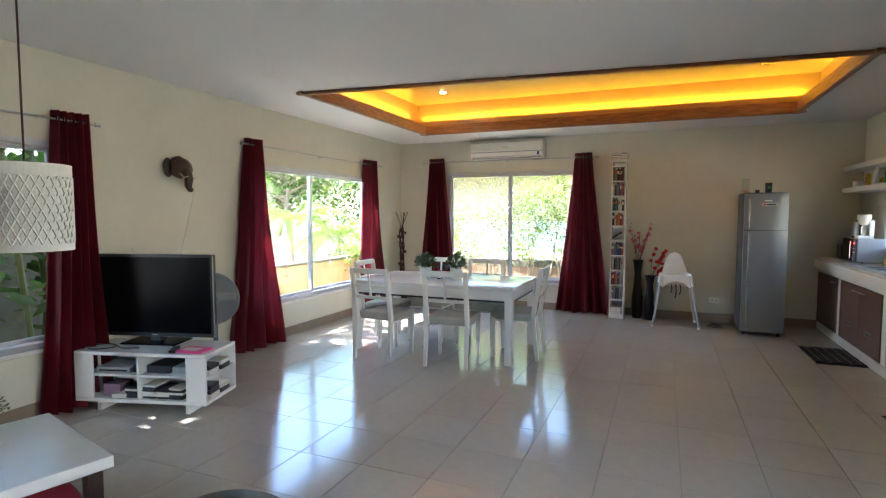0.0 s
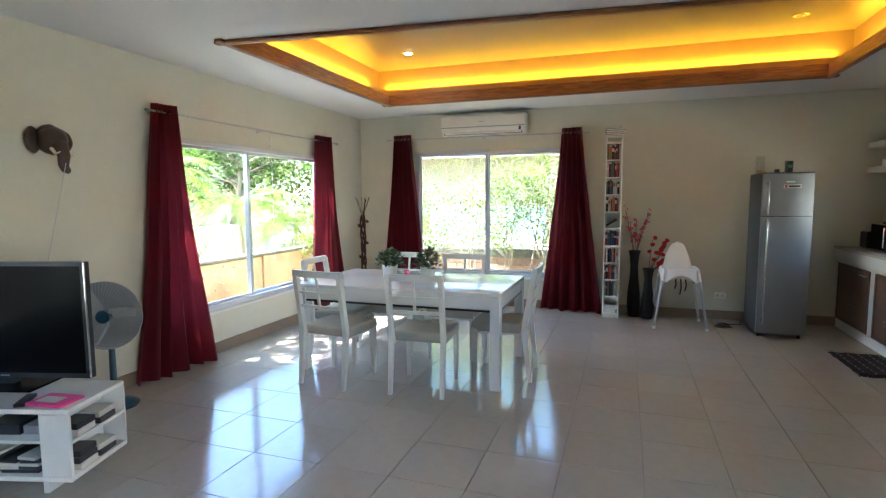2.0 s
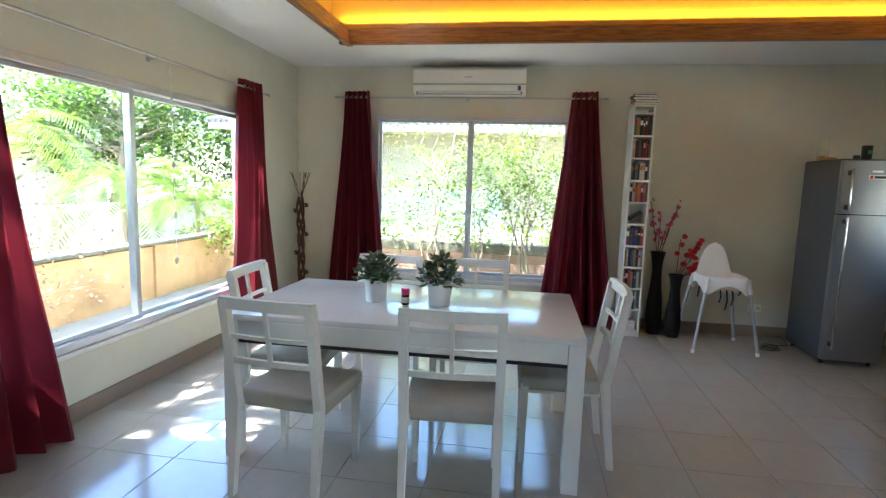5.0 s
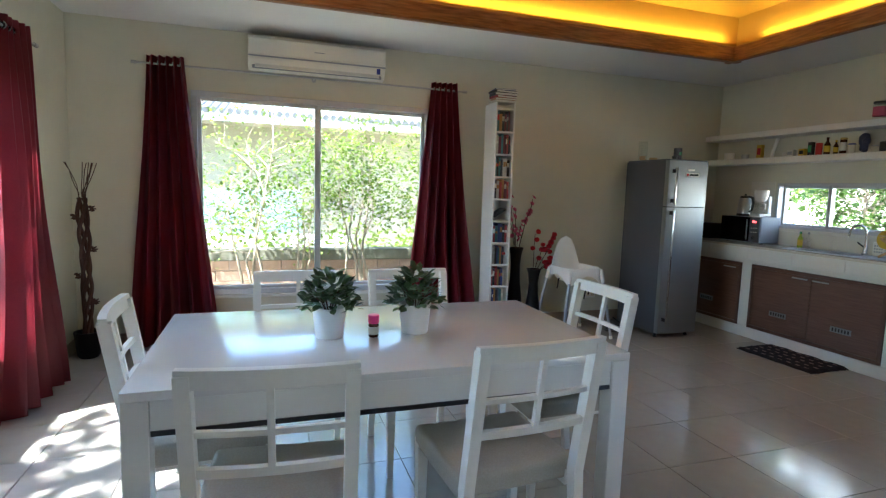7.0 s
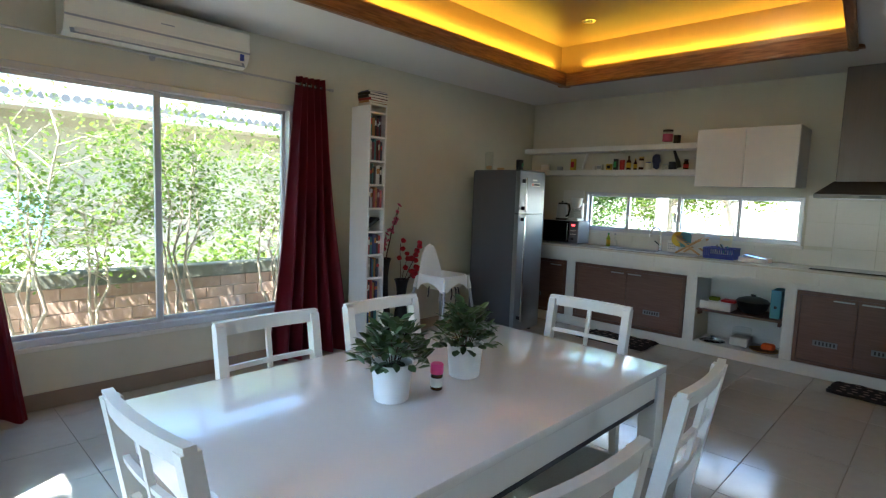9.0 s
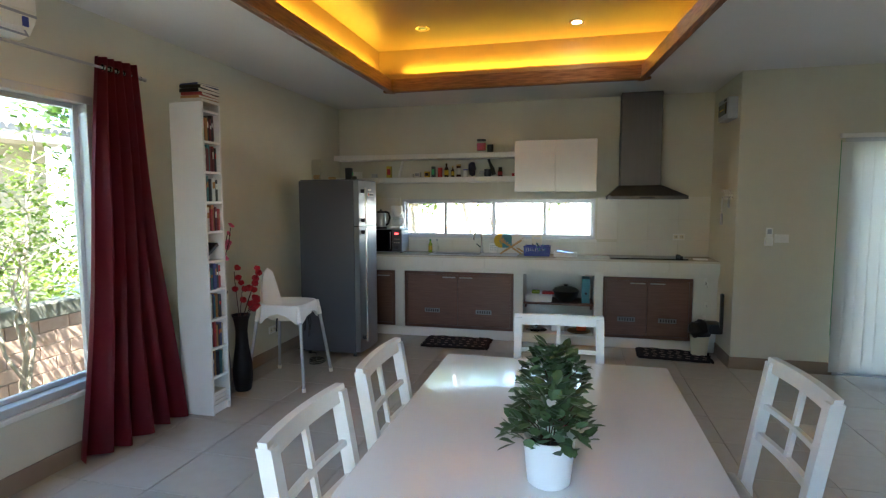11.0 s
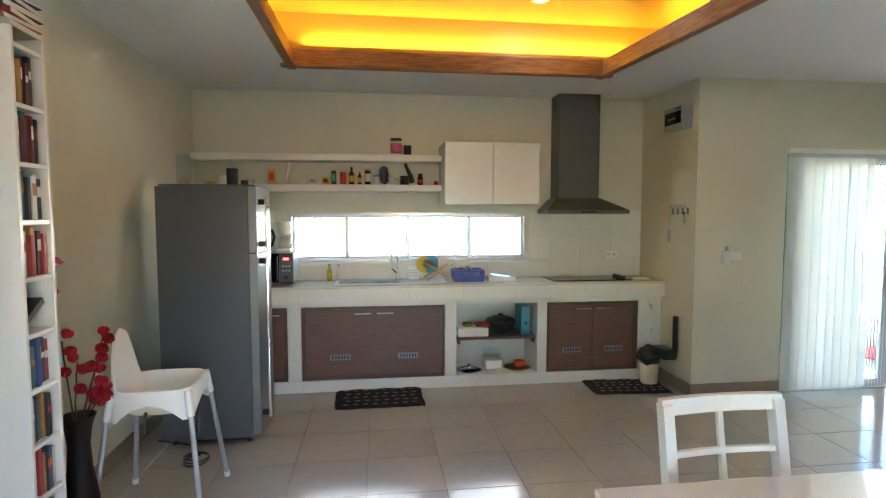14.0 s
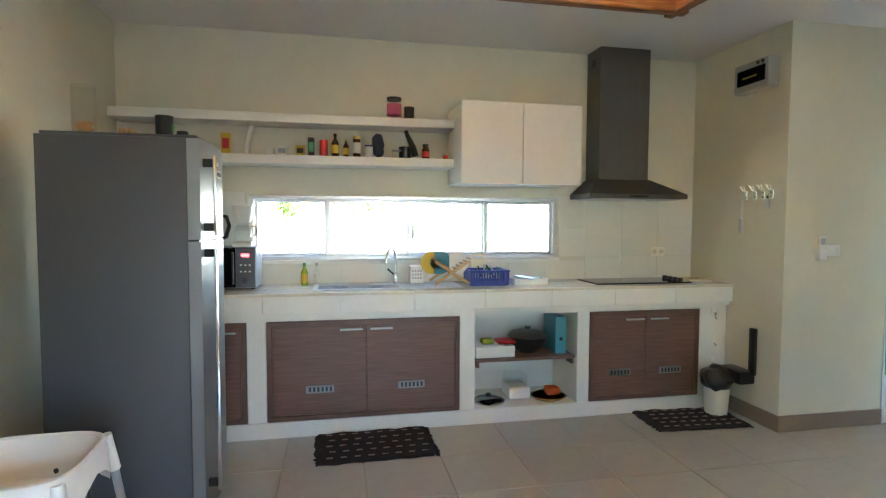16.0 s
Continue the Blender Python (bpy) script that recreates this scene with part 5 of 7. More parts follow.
# inside the open bay
bs = thing("storage_basket", "white plastic basin with red and green things", "basin", pose(2.0, 4.587, 0.421))
part("tub_floor", B(-0.10, 0.10, -0.125, 0.125, 0, 0.008), M_WHITEPL, bs)
for p in ((-0.11, -0.10, -0.135, 0.135), (0.10, 0.11, -0.135, 0.135), (-0.10, 0.10, -0.135, -0.125), (-0.10, 0.10, 0.125, 0.135)):
    part("tub_side", B(*p, 0, 0.075, 0.003), M_WHITEPL, bs)
single("red_spatula", B(1.93, 2.05, 4.427, 4.555, 0.498, 0.52, 0.008), M_RED, "red silicone spatula lying on the basin", "spatula")
single("green_sponge", B(1.95, 2.02, 4.577, 4.662, 0.498, 0.53, 0.006), M_LIQG, "green sponge lying on the basin", "sponge")
wk = thing("wok", "black wok with a steel lid on the shelf", "wok", pose(2.04, 4.310, 0.421))
part("pan", lathe(bmesh.new(), [(0.07, 0), (0.115, 0.04), (0.14, 0.11), (0.134, 0.11), (0.11, 0.05)], 28), M_BLACK, wk, smooth=True)
part("lid", lathe(bmesh.new(), [(0.135, 0.111), (0.12, 0.13), (0.06, 0.15), (0.0005, 0.155)], 28), M_HOOD, wk, smooth=True)
part("knob", lathe(bmesh.new(), [(0.018, 0.156), (0.024, 0.176), (0.0005, 0.18)], 14), M_CHROME, wk)
fl = thing("file_box", "blue-grey magazine file box on the shelf", "box", pose(2.04, 4.107, 0.421))
part("box_body", B(-0.11, 0.11, -0.04, 0.04, 0, 0.25, 0.002), M_TEAL, fl)
part("finger_hole", rod(bmesh.new(), (-0.1115, 0, 0.1), (-0.1102, 0, 0.1), 0.013), M_BLACK, fl)
ld = thing("pan_lid", "glass pan lid with black knob lying on the bottom", "lid", pose(1.98, 4.609, 0.1015))
part("glass_disc", lathe(bmesh.new(), [(0.11, 0), (0.112, 0.006), (0.06, 0.03), (0.0005, 0.036)], 28), M_CLEAR, ld, smooth=True)
part("rim", lathe(bmesh.new(), [(0.110, 0.0), (0.116, 0.0), (0.116, 0.007), (0.110, 0.007), (0.110, 0.0)], 28), M_CHROME, ld)
part("knob", lathe(bmesh.new(), [(0.014, 0.034), (0.02, 0.052), (0.0005, 0.056)], 14), M_BLACK, ld)
fb = thing("food_box", "stacked clear plastic food boxes", "food box", pose(2.06, 4.384, 0.1015))
part("lower_box", B(-0.09, 0.09, -0.075, 0.075, 0, 0.085, 0.01), M_WHITEPL, fb)
part("lower_lid", B(-0.095, 0.095, -0.08, 0.08, 0.086, 0.097, 0.004), M_CLEAR, fb)
part("upper_box", B(-0.05, 0.09, -0.07, 0.07, 0.098, 0.16, 0.01), M_CLEAR, fb)
py = thing("baking_pan", "round black pan with a golden rim", "pan", pose(1.99, 4.171, 0.1015))
part("pan_floor", lathe(bmesh.new(), [(0.10, 0), (0.118, 0.012), (0.112, 0.012), (0.09, 0.006), (0.0005, 0.006)], 28), M_BLACK, py, smooth=True)
part("rim", lathe(bmesh.new(), [(0.113, 0.0125), (0.122, 0.0125), (0.122, 0.017), (0.113, 0.017), (0.113, 0.0125)], 28), M_GOLD, py)
bm = bmesh.new()
box(bm, 1.94, 2.04, 4.096, 4.192, 0.12, 0.175, 0.02, 2)
for v in bm.verts:
    v.co += 0.008 * noise.noise_vector(v.co * 25)
single("orange_cloth", bm, M_ORANGE, "folded orange cloth in the black pan", "cloth", smooth=True)

# alcove wall
fs = thing("fuse_box", "grey fuse box with dark window on the wall", "fuse box", pose(1.59, YA, 2.18))
part("case", B(-0.15, 0.15, 0.0, 0.085, 0, 0.19, 0.008), M_GREYPL, fs)
part("window_flap", B(-0.125, 0.11, 0.0855, 0.095, 0.045, 0.145, 0.003), M_DARKGLASS, fs)
part("breaker_row", B(-0.06, 0.06, 0.0952, 0.0965, 0.085, 0.095), M_YELLOW, fs)
for x in (-0.10, -0.06):
    part("screw", rod(bmesh.new(), (x, 0.085, 0.168), (x, 0.09, 0.168), 0.012), M_BLACK, fs)
for x in (1.47, 1.54, 1.61, 1.69):
    hk = thing("wall_hook", "small chrome wall hook", "hook", pose(x, YA, 1.51), "hooks on the wall")
    part("plate", B(-0.012, 0.012, 0, 0.006, -0.03, 0.03, 0.003), M_CHROME, hk)
    part("prong", pipe(bmesh.new(), [(0, 0.005, 0.0), (0, 0.025, -0.015), (0, 0.035, 0.0)], 0.004, 6), M_CHROME, hk)
    for s in (-1, 1):
        part("arm", pipe(bmesh.new(), [(0, 0.005, 0.02), (s * 0.01, 0.02, 0.03), (s * 0.016, 0.035, 0.06)], 0.003, 6), M_CHROME, hk)
for z in (0.47, 0.66):
    hk = thing("stick_on_hook", "small white stick-on hook on the counter end", "hook", pose(DX, 2.985, z), "hooks on the counter")
    part("plate", B(-0.006, 0, -0.014, 0.014, -0.02, 0.03, 0.003), M_WHITEPL, hk)
    part("prong", pipe(bmesh.new(), [(-0.005, 0, 0.0), (-0.02, 0, -0.018), (-0.03, 0, -0.006)], 0.004, 6), M_CHROME, hk)
tg = thing("kitchen_tongs", "steel kitchen tool hanging from a hook", "tool", pose(1.69, YA + 0.035, 1.25))
part("shaft", rod(bmesh.new(), (0, 0, 0.1), (0, 0, 0.26), 0.004), M_STEEL, tg)
part("head", B(-0.017, 0.017, -0.01, 0.01, 0, 0.105, 0.005), M_STEEL, tg)
ky = thing("key_bunch", "bunch of keys hanging from a hook", "keys", pose(1.47, YA + 0.035, 1.41))
for k in range(4):
    part("key", B(-0.014 + 0.006 * k, -0.010 + 0.006 * k, -0.008, 0.008, 0.0 + 0.006 * k, 0.07, 0.001), M_STEEL, ky)
part("ring", lathe(bmesh.new(), [(0.010, -0.0015), (0.013, -0.0015), (0.013, 0.0015), (0.010, 0.0015), (0.010, -0.0015)], 14, m=Matrix.Translation((0, 0, 0.078)) @ pose(0, 0, 0, 90, 0, 0)), M_CHROME, ky)
rm = thing("ac_remote", "white air conditioner remote in a wall holder", "remote control", pose(XP, 2.63, 1.09))
part("remote_body", B(-0.028, -0.008, -0.024, 0.024, 0.02, 0.15, 0.004), M_WHITEPL, rm)
part("screen", B(-0.0295, -0.028, -0.016, 0.016, 0.10, 0.14), M_GREYPL, rm)
part("holder", B(-0.034, 0, -0.029, 0.029, 0.0, 0.07, 0.003), M_WHITEPL, rm)
ws = thing("light_switch", "white three-way light switch plate", "switch", pose(XP, 2.53, 1.15))
part("plate", B(-0.007, 0, -0.055, 0.055, -0.035, 0.035, 0.003), M_WHITEPL, ws)
for y in (-0.033, 0, 0.033):
    part("rocker", B(-0.011, -0.007, y - 0.012, y + 0.012, -0.02, 0.02, 0.002), M_WHITEPL, ws)
for z in (0.70, 0.34):
    hk = thing("adhesive_hook", "small white hook on the counter pillar", "hook", pose(DX, 2.998, z), "hooks on the pillar")
    part("pad", B(-0.008, -0.001, -0.015, 0.015, -0.03, 0.03, 0.003), M_WHITEPL, hk)
    part("prong", pipe(bmesh.new(), [(-0.006, 0, -0.01), (-0.03, 0, -0.03), (-0.034, 0, -0.008)], 0.005, 6), M_CHROME, hk)
# bin with a black bag, dustpan
bn = thing("waste_bin", "small cream bin with a black bag", "bin", pose(1.70, 3.063, 0))
part("bucket", lathe(bmesh.new(), [(0.065, 0), (0.07, 0.005), (0.085, 0.20), (0.08, 0.20), (0.066, 0.02)], 20), M_CREAMPL, bn, smooth=True)
bm = bmesh.new()
bmesh.ops.create_icosphere(bm, subdivisions=4, radius=0.115, matrix=Matrix.Translation((-0.0, 0.0, 0.255)) @ Matrix.Diagonal((1.0, 0.9, 0.75, 1)))
for v in bm.verts:
    v.co += 0.022 * noise.noise_vector(v.co * 14)
    v.co.y = max(v.co.y, -0.10)
part("bag", bm, M_BLACK, bn, "crumpled black bin bag", True)
dp = thing("dustpan", "black long-handled dustpan leaning on the wall", "dustpan", pose(1.62, YA + 0.013, 0.25))
part("pan", B(-0.08, 0.13, 0.0, 0.12, 0.0, 0.09, 0.02, 2), M_BLACK, dp, smooth=True)
bm = bmesh.new()
turned_box(bm, Matrix.Translation((-0.07, 0.02, 0.22)), 0.05, 0.03, 0.32, 0.012, 2)
part("handle", bm, M_BLACK, dp, smooth=True)


def floor_mat(at, w, d, label):
    m = thing("floor_mat", label, "mat", at, "mats before the counter")
    n = 15
    for k in range(n):
        y = -d / 2 + d * (k + 0.5) / n
        bmx = bmesh.new()
        pipe(bmx, [(-w / 2 + w * j / 14 + 0.006 * math.sin(k * 5 + j), y + 0.004 * math.sin(j * 2.1 + k), 0.009 + 0.003 * math.sin(j * 1.3 + k)) for j in range(15)], d / n * 0.58, 6)
        part("braid", bmx, M_MATBLACK, m, smooth=True)
        if k % 3 == 1:
            for j in range(8):
                x = -w / 2 + w * (j + 0.5 + 0.2 * (k % 2)) / 8.4
                part("light_stitch", B(x - 0.02, x + 0.016, y - 0.006, y + 0.006, 0.021, 0.026, 0.002), M_MATLIGHT, m)
    bmx = bmesh.new()
    r = random.Random(2)
    for s in (-1, 1):
        for k in range(26):
            y = -d / 2 + d * k / 25
            pipe(bmx, [(s * w / 2, y, 0.012), (s * (w / 2 + r.uniform(0.015, 0.035)), y + r.uniform(-0.012, 0.012), 0.007)], 0.006, 5)
    tagged(part("fringe", bmx, M_MATBLACK, m), kind="stuff")
    return m


floor_mat(pose(1.62, 5.40, 0, 0, 0, 91), 0.64, 0.40, "black woven rag mat with pale stitches before the sink")
floor_mat(pose(1.645, 3.30, 0, 0, 0, 86), 0.60, 0.34, "black woven rag mat with pale stitches before the hob")


# ---- living corner ----
ts = thing("tv_stand", "low white tv bench with open shelves and side compartment", "tv stand", pose(-3.855, 1.53, 0, 0, 0, 16))
L, D, H = 1.0, 0.42, 0.44
part("top", B(0, L, 0, D, H - 0.025, H, 0.003), M_WHITE, ts)
part("bottom", B(0.0, L, 0, D, 0.075, 0.10, 0.003), M_WHITE, ts)
part("left_panel", B(0, 0.14, 0, 0.02, 0.101, H - 0.026, 0.002), M_WHITE, ts)
part("left_side", B(0, 0.02, 0.021, D, 0.101, H - 0.026, 0.002), M_WHITE, ts)
part("right_panel", B(L - 0.15, L, 0, 0.02, 0.101, H - 0.026, 0.002), M_WHITE, ts)
part("inner_wall", B(L - 0.15, L - 0.13, 0.021, D, 0.101, H - 0.026), M_WHITE, ts)
part("divider", B(0.475, 0.49, 0.01, D - 0.02, 0.101, H - 0.026), M_WHITE, ts)
part("shelf", B(0.021, L - 0.151, 0.012, D - 0.02, 0.262, 0.277), M_WHITE, ts)
part("side_shelf", B(L - 0.129, L, 0.021, D - 0.012, 0.262, 0.277), M_WHITE, ts)
part("back_panel", B(0.0, L - 0.131, D - 0.012, D, 0.101, H - 0.026), M_WHITE, ts)
part("side_back", B(L - 0.129, L, D - 0.011, D, 0.101, H - 0.026), M_WHITE, ts)
for x in (0.16, L - 0.16):
    part("foot", B(x - 0.015, x + 0.015, 0.03, D - 0.03, 0, 0.074, 0.002), M_WHITE, ts)
SM = pose(-3.855, 1.53, 0, 0, 0, 16)


def on_stand(name, label, category, x, y, z, w, d, h, mat, turn=0, extra=None, group=""):
    t = thing(name, label, category, SM @ pose(x, y, z, 0, 0, turn), group)
    part("case", B(-w / 2, w / 2, -d / 2, d / 2, 0, h, 0.002), mat, t)
    if extra:
        part("front_strip", B(-w * 0.42, w * 0.42, -d / 2 - 0.001, -d / 2, h * 0.3, h * 0.6), extra, t)
    return t


M_DVD = material("dvd_case", (0.03, 0.03, 0.035), 0.35, vary=0.4)
M_MAUVE = material("mauve_card", (0.30, 0.17, 0.22), 0.6)
on_stand("dvd_player", "silver dvd player on the bench shelf", "dvd player", 0.27, 0.16, 0.278, 0.26, 0.24, 0.04, M_GREYPL, 0, M_BLACK)
on_stand("set_top_box", "black set-top box on the bench shelf", "set-top box", 0.435, 0.17, 0.278, 0.07, 0.2, 0.05, M_BLACK)
on_stand("game_console", "dark flat console on the bench shelf", "console", 0.60, 0.18, 0.278, 0.18, 0.22, 0.055, M_DVD)
on_stand("media_box", "grey media box on the bench shelf", "box", 0.75, 0.18, 0.278, 0.10, 0.2, 0.045, M_GREYPL)
on_stand("gift_box", "mauve cardboard box on the bench", "box", 0.24, 0.13, 0.103, 0.13, 0.14, 0.085, M_MAUVE)
on_stand("magazine", "pile of magazines on the bench floor", "magazines", 0.33, 0.10, 0.103, 0.14, 0.16, 0.03, M_PAPER, 14)
rr = random.Random(5)
for x, n in ((0.415, 5), (0.55, 6), (0.655, 4), (0.76, 5)):
    for k in range(n):
        on_stand("dvd_case", "dark disc case in a stack on the bench", "disc case", x + rr.uniform(-0.006, 0.006), 0.12, 0.102 + k * 0.0165, 0.10, 0.18, 0.0155, M_DVD if rr.random() < 0.75 else M_PAPER, rr.uniform(-6, 6), group="disc cases")
for z, n in ((0.102, 5), (0.278, 4)):
    for k in range(n):
        on_stand("dvd_case", "dark disc case lying in the side compartment", "disc case", L - 0.062 + rr.uniform(-0.004, 0.004), 0.13 + 0.15 * (k % 2), z + (k // 2) * 0.0165 * 2, 0.11, 0.13, 0.03, M_DVD if k % 3 else M_PAPER, rr.uniform(-4, 4), group="disc cases")
on_stand("pink_notebook", "pink notebook with papers on the bench", "notebook", 0.86, 0.10, 0.441, 0.20, 0.15, 0.014, M_PINK, -8)
on_stand("note_card", "white card lying on the pink notebook", "card", 0.85, 0.09, 0.456, 0.12, 0.07, 0.003, M_PAPER, -8)
on_stand("remote_control", "black remote control on the bench", "remote control", 0.715, 0.09, 0.441, 0.045, 0.15, 0.018, M_BLACK, 20)
single("cable", pipe(bmesh.new(), [(0.12 + 0.10 * math.cos(a * 0.5), 0.13 + 0.08 * math.sin(a * 0.5), 0.444 + 0.001 * (a % 3)) for a in range(16)] + [(0.3, 0.1, 0.445), (0.42, 0.12, 0.445)], 0.004, 6), M_BLACK, "loop of dark cable on the tv bench", "cable", SM, smooth=True)

tv = thing("television", "large black flat-screen television on a glossy foot", "television", SM @ pose(0.415, 0.33, 0.441))
W2_ = 0.48
part("screen_body", B(-W2_, W2_, -0.02, 0.025, 0.045, 0.675, 0.006, 2), M_BLACK, tv)
part("panel", B(-W2_ + 0.022, W2_ - 0.022, -0.0225, -0.0202, 0.075, 0.653), M_SCREEN, tv, "dark glossy screen")
part("edge_strip", B(W2_ - 0.004, W2_ + 0.0015, -0.021, -0.012, 0.05, 0.67), M_CHROME, tv)
part("back_case", B(-0.3, 0.3, 0.0255, 0.06, 0.12, 0.5, 0.01), M_BLACK, tv)
part("neck", B(-0.04, 0.04, -0.015, 0.03, 0.012, 0.0445), M_BLACK, tv)
part("foot_plate", B(-0.22, 0.22, -0.12, 0.12, 0, 0.011, 0.003), M_SCREEN, tv, "glossy black foot plate")
part("name_bar", B(-0.025, 0.025, -0.0212, -0.0202, 0.056, 0.063), M_GREYPL, tv)
an = thing("antenna", "two-rod indoor antenna behind the television", "antenna", pose(-3.80, 2.20, 0.0))
part("base", B(-0.05, 0.05, -0.03, 0.03, 0.44, 0.52, 0.01), M_BLACK, an)
part("pedestal", B(-0.02, 0.02, -0.02, 0.02, 0.0, 0.439), M_BLACK, an)
for s in (-1, 1):
    part("rod", rod(bmesh.new(), (s * 0.04, s * 0.02, 0.515), (s * 0.30, s * 0.13, 1.66 if s > 0 else 1.60), 0.003, 0.002, 6), M_STEEL, an)


def fan():
    f = thing("standing_fan", "standing fan with blue-green base and wire cage", "fan", pose(-3.75, 2.74, 0, 0, 0, -62 + 90))
    part("base", lathe(bmesh.new(), [(0.15, 0), (0.155, 0.012), (0.12, 0.035), (0.05, 0.05), (0.035, 0.07)], 28), M_FAN, f, smooth=True)
    part("pole", rod(bmesh.new(), (0, 0, 0.07), (0, 0, 0.555), 0.025, 0.018), M_FAN, f, smooth=True)
    part("motor", rod(bmesh.new(), (0, 0.10, 0.655), (0, -0.03, 0.655), 0.06, 0.05, 20), M_FAN, f, smooth=True)
    part("neck", rod(bmesh.new(), (0, 0.03, 0.535), (0, 0.03, 0.615), 0.03), M_FAN, f)
    hub = part("hub", rod(bmesh.new(), (0, -0.03, 0.655), (0, -0.075, 0.655), 0.05, 0.035, 20), M_FAN, f)
    for k in range(3):
        bmx = bmesh.new()
        turned_box(bmx, Matrix.Translation((0, -0.055, 0.655)) @ pose(0, 0, 0, 0, 120 * k, 0) @ Matrix.Translation((0.115, 0, 0)) @ pose(0, 0, 0, 25, 0, 0), 0.17, 0.004, 0.11, 0.015, 2)
        part("blade", bmx, M_FANBLADE, f, "grey fan blade")
    c = part("cage_rim", lathe(bmesh.new(), [(0.228, -0.006), (0.236, -0.006), (0.236, 0.006), (0.228, 0.006), (0.228, -0.006)], 40, m=Matrix.Translation((0, -0.055, 0.655)) @ pose(0, 0, 0, 90, 0, 0)), M_GREYPL, f)
    bmx = bmesh.new()
    for k in range(60):
        a = 2 * math.pi * k / 60
        for y in (-0.105, 0.0):
            pipe(bmx, [(0.045 * math.cos(a), y, 0.655 + 0.045 * math.sin(a)), (0.15 * math.cos(a + 0.1), y * 1.0 - 0.004, 0.655 + 0.15 * math.sin(a + 0.1)), (0.231 * math.cos(a + 0.12), -0.055, 0.655 + 0.231 * math.sin(a + 0.12))], 0.0012, 4)
    part("wire_cage", bmx, M_CAGE, f)
    part("badge", rod(bmesh.new(), (0, -0.105, 0.655), (0, -0.112, 0.655), 0.045, 0.04, 20), M_FAN, f)
    return f


fan()


def elephant_head():
    bmx = bmesh.new()
    def ball(x, y, z, sx, sy, sz, turn=0):
        bmesh.ops.create_icosphere(bmx, subdivisions=3, radius=1, matrix=pose(x, y, z, 0, 0, turn) @ Matrix.Diagonal((sx, sy, sz, 1)))
    ball(0.075, 0, 0.035, 0.095, 0.085, 0.092)
    ball(0.055, 0, 0.085, 0.07, 0.065, 0.055)
    ball(0.03, -0.088, 0.035, 0.03, 0.068, 0.085, 24)
    ball(0.03, 0.088, 0.035, 0.03, 0.068, 0.085, -24)
    pipe(bmx, [(0.10, 0, 0.03), (0.155, 0, -0.01), (0.172, 0, -0.07), (0.165, 0, -0.125), (0.180, 0, -0.155), (0.205, 0, -0.158)], 0.042, 12, [1.25, 1.05, 0.85, 0.68, 0.58, 0.5])
    dark = len(bmx.faces)
    for s_ in (-1, 1):
        pipe(bmx, [(0.13, s_ * 0.045, -0.02), (0.18, s_ * 0.058, -0.055), (0.23, s_ * 0.062, -0.045)], 0.009, 8, [1.2, 1, 0.4])
    for v in bmx.verts:
        v.co += 0.005 * noise.noise_vector(v.co * 30)
    for f in list(bmx.faces)[dark:]:
        f.material_index = 1
    ob = single("elephant_head", bmx, M_DARKWOOD, "carved dark wooden elephant head with pale tusks on the wall", "wall ornament", pose(XW, 2.55, 1.79), smooth=True)
    ob.data.materials.append(M_CREAMPL)
    return ob


elephant_head()

# pendant lamp with a lattice shade
pl = thing("pendant_lamp", "white pierced drum pendant lamp on a thin cord", "lamp", pose(-2.34, 0.41, 1.275))
part("cord", rod(bmesh.new(), (0, 0, 0.30), (0, 0, CEIL - 1.275), 0.004, seg=8), M_TWIG, pl)
part("ceiling_cup", lathe(bmesh.new(), [(0.05, CEIL - 1.275 - 0.04), (0.05, CEIL - 1.2755)], 20), M_WHITEPL, pl)
bm = bmesh.new()
R0, HS = 0.157, 0.345
part("lower_band", lathe(bmesh.new(), [(R0 - 0.004, 0), (R0, 0), (R0, 0.03), (R0 - 0.004, 0.03), (R0 - 0.004, 0)], 48), M_SHADE, pl)
lathe(bm, [(R0 - 0.004, HS - 0.05), (R0, HS - 0.05), (R0, HS), (R0 - 0.004, HS), (R0 - 0.004, HS - 0.05)], 48)
part("upper_band", bm, M_SHADE, pl)
bm = bmesh.new()
NA, NZ = 30, 8
for s in (-1, 1):
    for k in range(NA):
        pts = []
        for j in range(NZ * 2 + 1):
            f = j / (NZ * 2)
            a = 2 * math.pi * (k / NA + s * f * 4 / NA)
            pts.append(((R0 - 0.002) * math.cos(a), (R0 - 0.002) * math.sin(a), 0.028 + (HS - 0.076) * f))
        pipe(bm, pts, 0.0048, 4)
part("lattice", bm, M_SHADE, pl)
bm = bmesh.new()
for k in range(NA):
    for j in range(8):
        a = 2 * math.pi * (k + 0.5 * (j % 2)) / NA
        z = 0.028 + (HS - 0.076) * (j + 0.5) / 8
        turned_box(bm, Matrix.Translation(((R0 - 0.001) * math.cos(a), (R0 - 0.001) * math.sin(a), z)) @ pose(0, 0, 0, 0, 0, math.degrees(a)) @ pose(0, 0, 0, 45, 0, 0), 0.003, 0.013, 0.013)
part("diamond_pattern", bm, M_SHADE, pl)
part("inner_liner", lathe(bmesh.new(), [(R0 - 0.012, 0.02), (R0 - 0.011, 0.02), (R0 - 0.011, HS - 0.02), (R0 - 0.012, HS - 0.02), (R0 - 0.012, 0.02)], 40), M_SHADE, pl)
part("spider", B(-R0 + 0.005, R0 - 0.005, -0.004, 0.004, HS - 0.03, HS - 0.024), M_WHITEPL, pl)
part("socket", rod(bmesh.new(), (0, 0, HS - 0.10), (0, 0, HS - 0.024), 0.02), M_WHITEPL, pl)

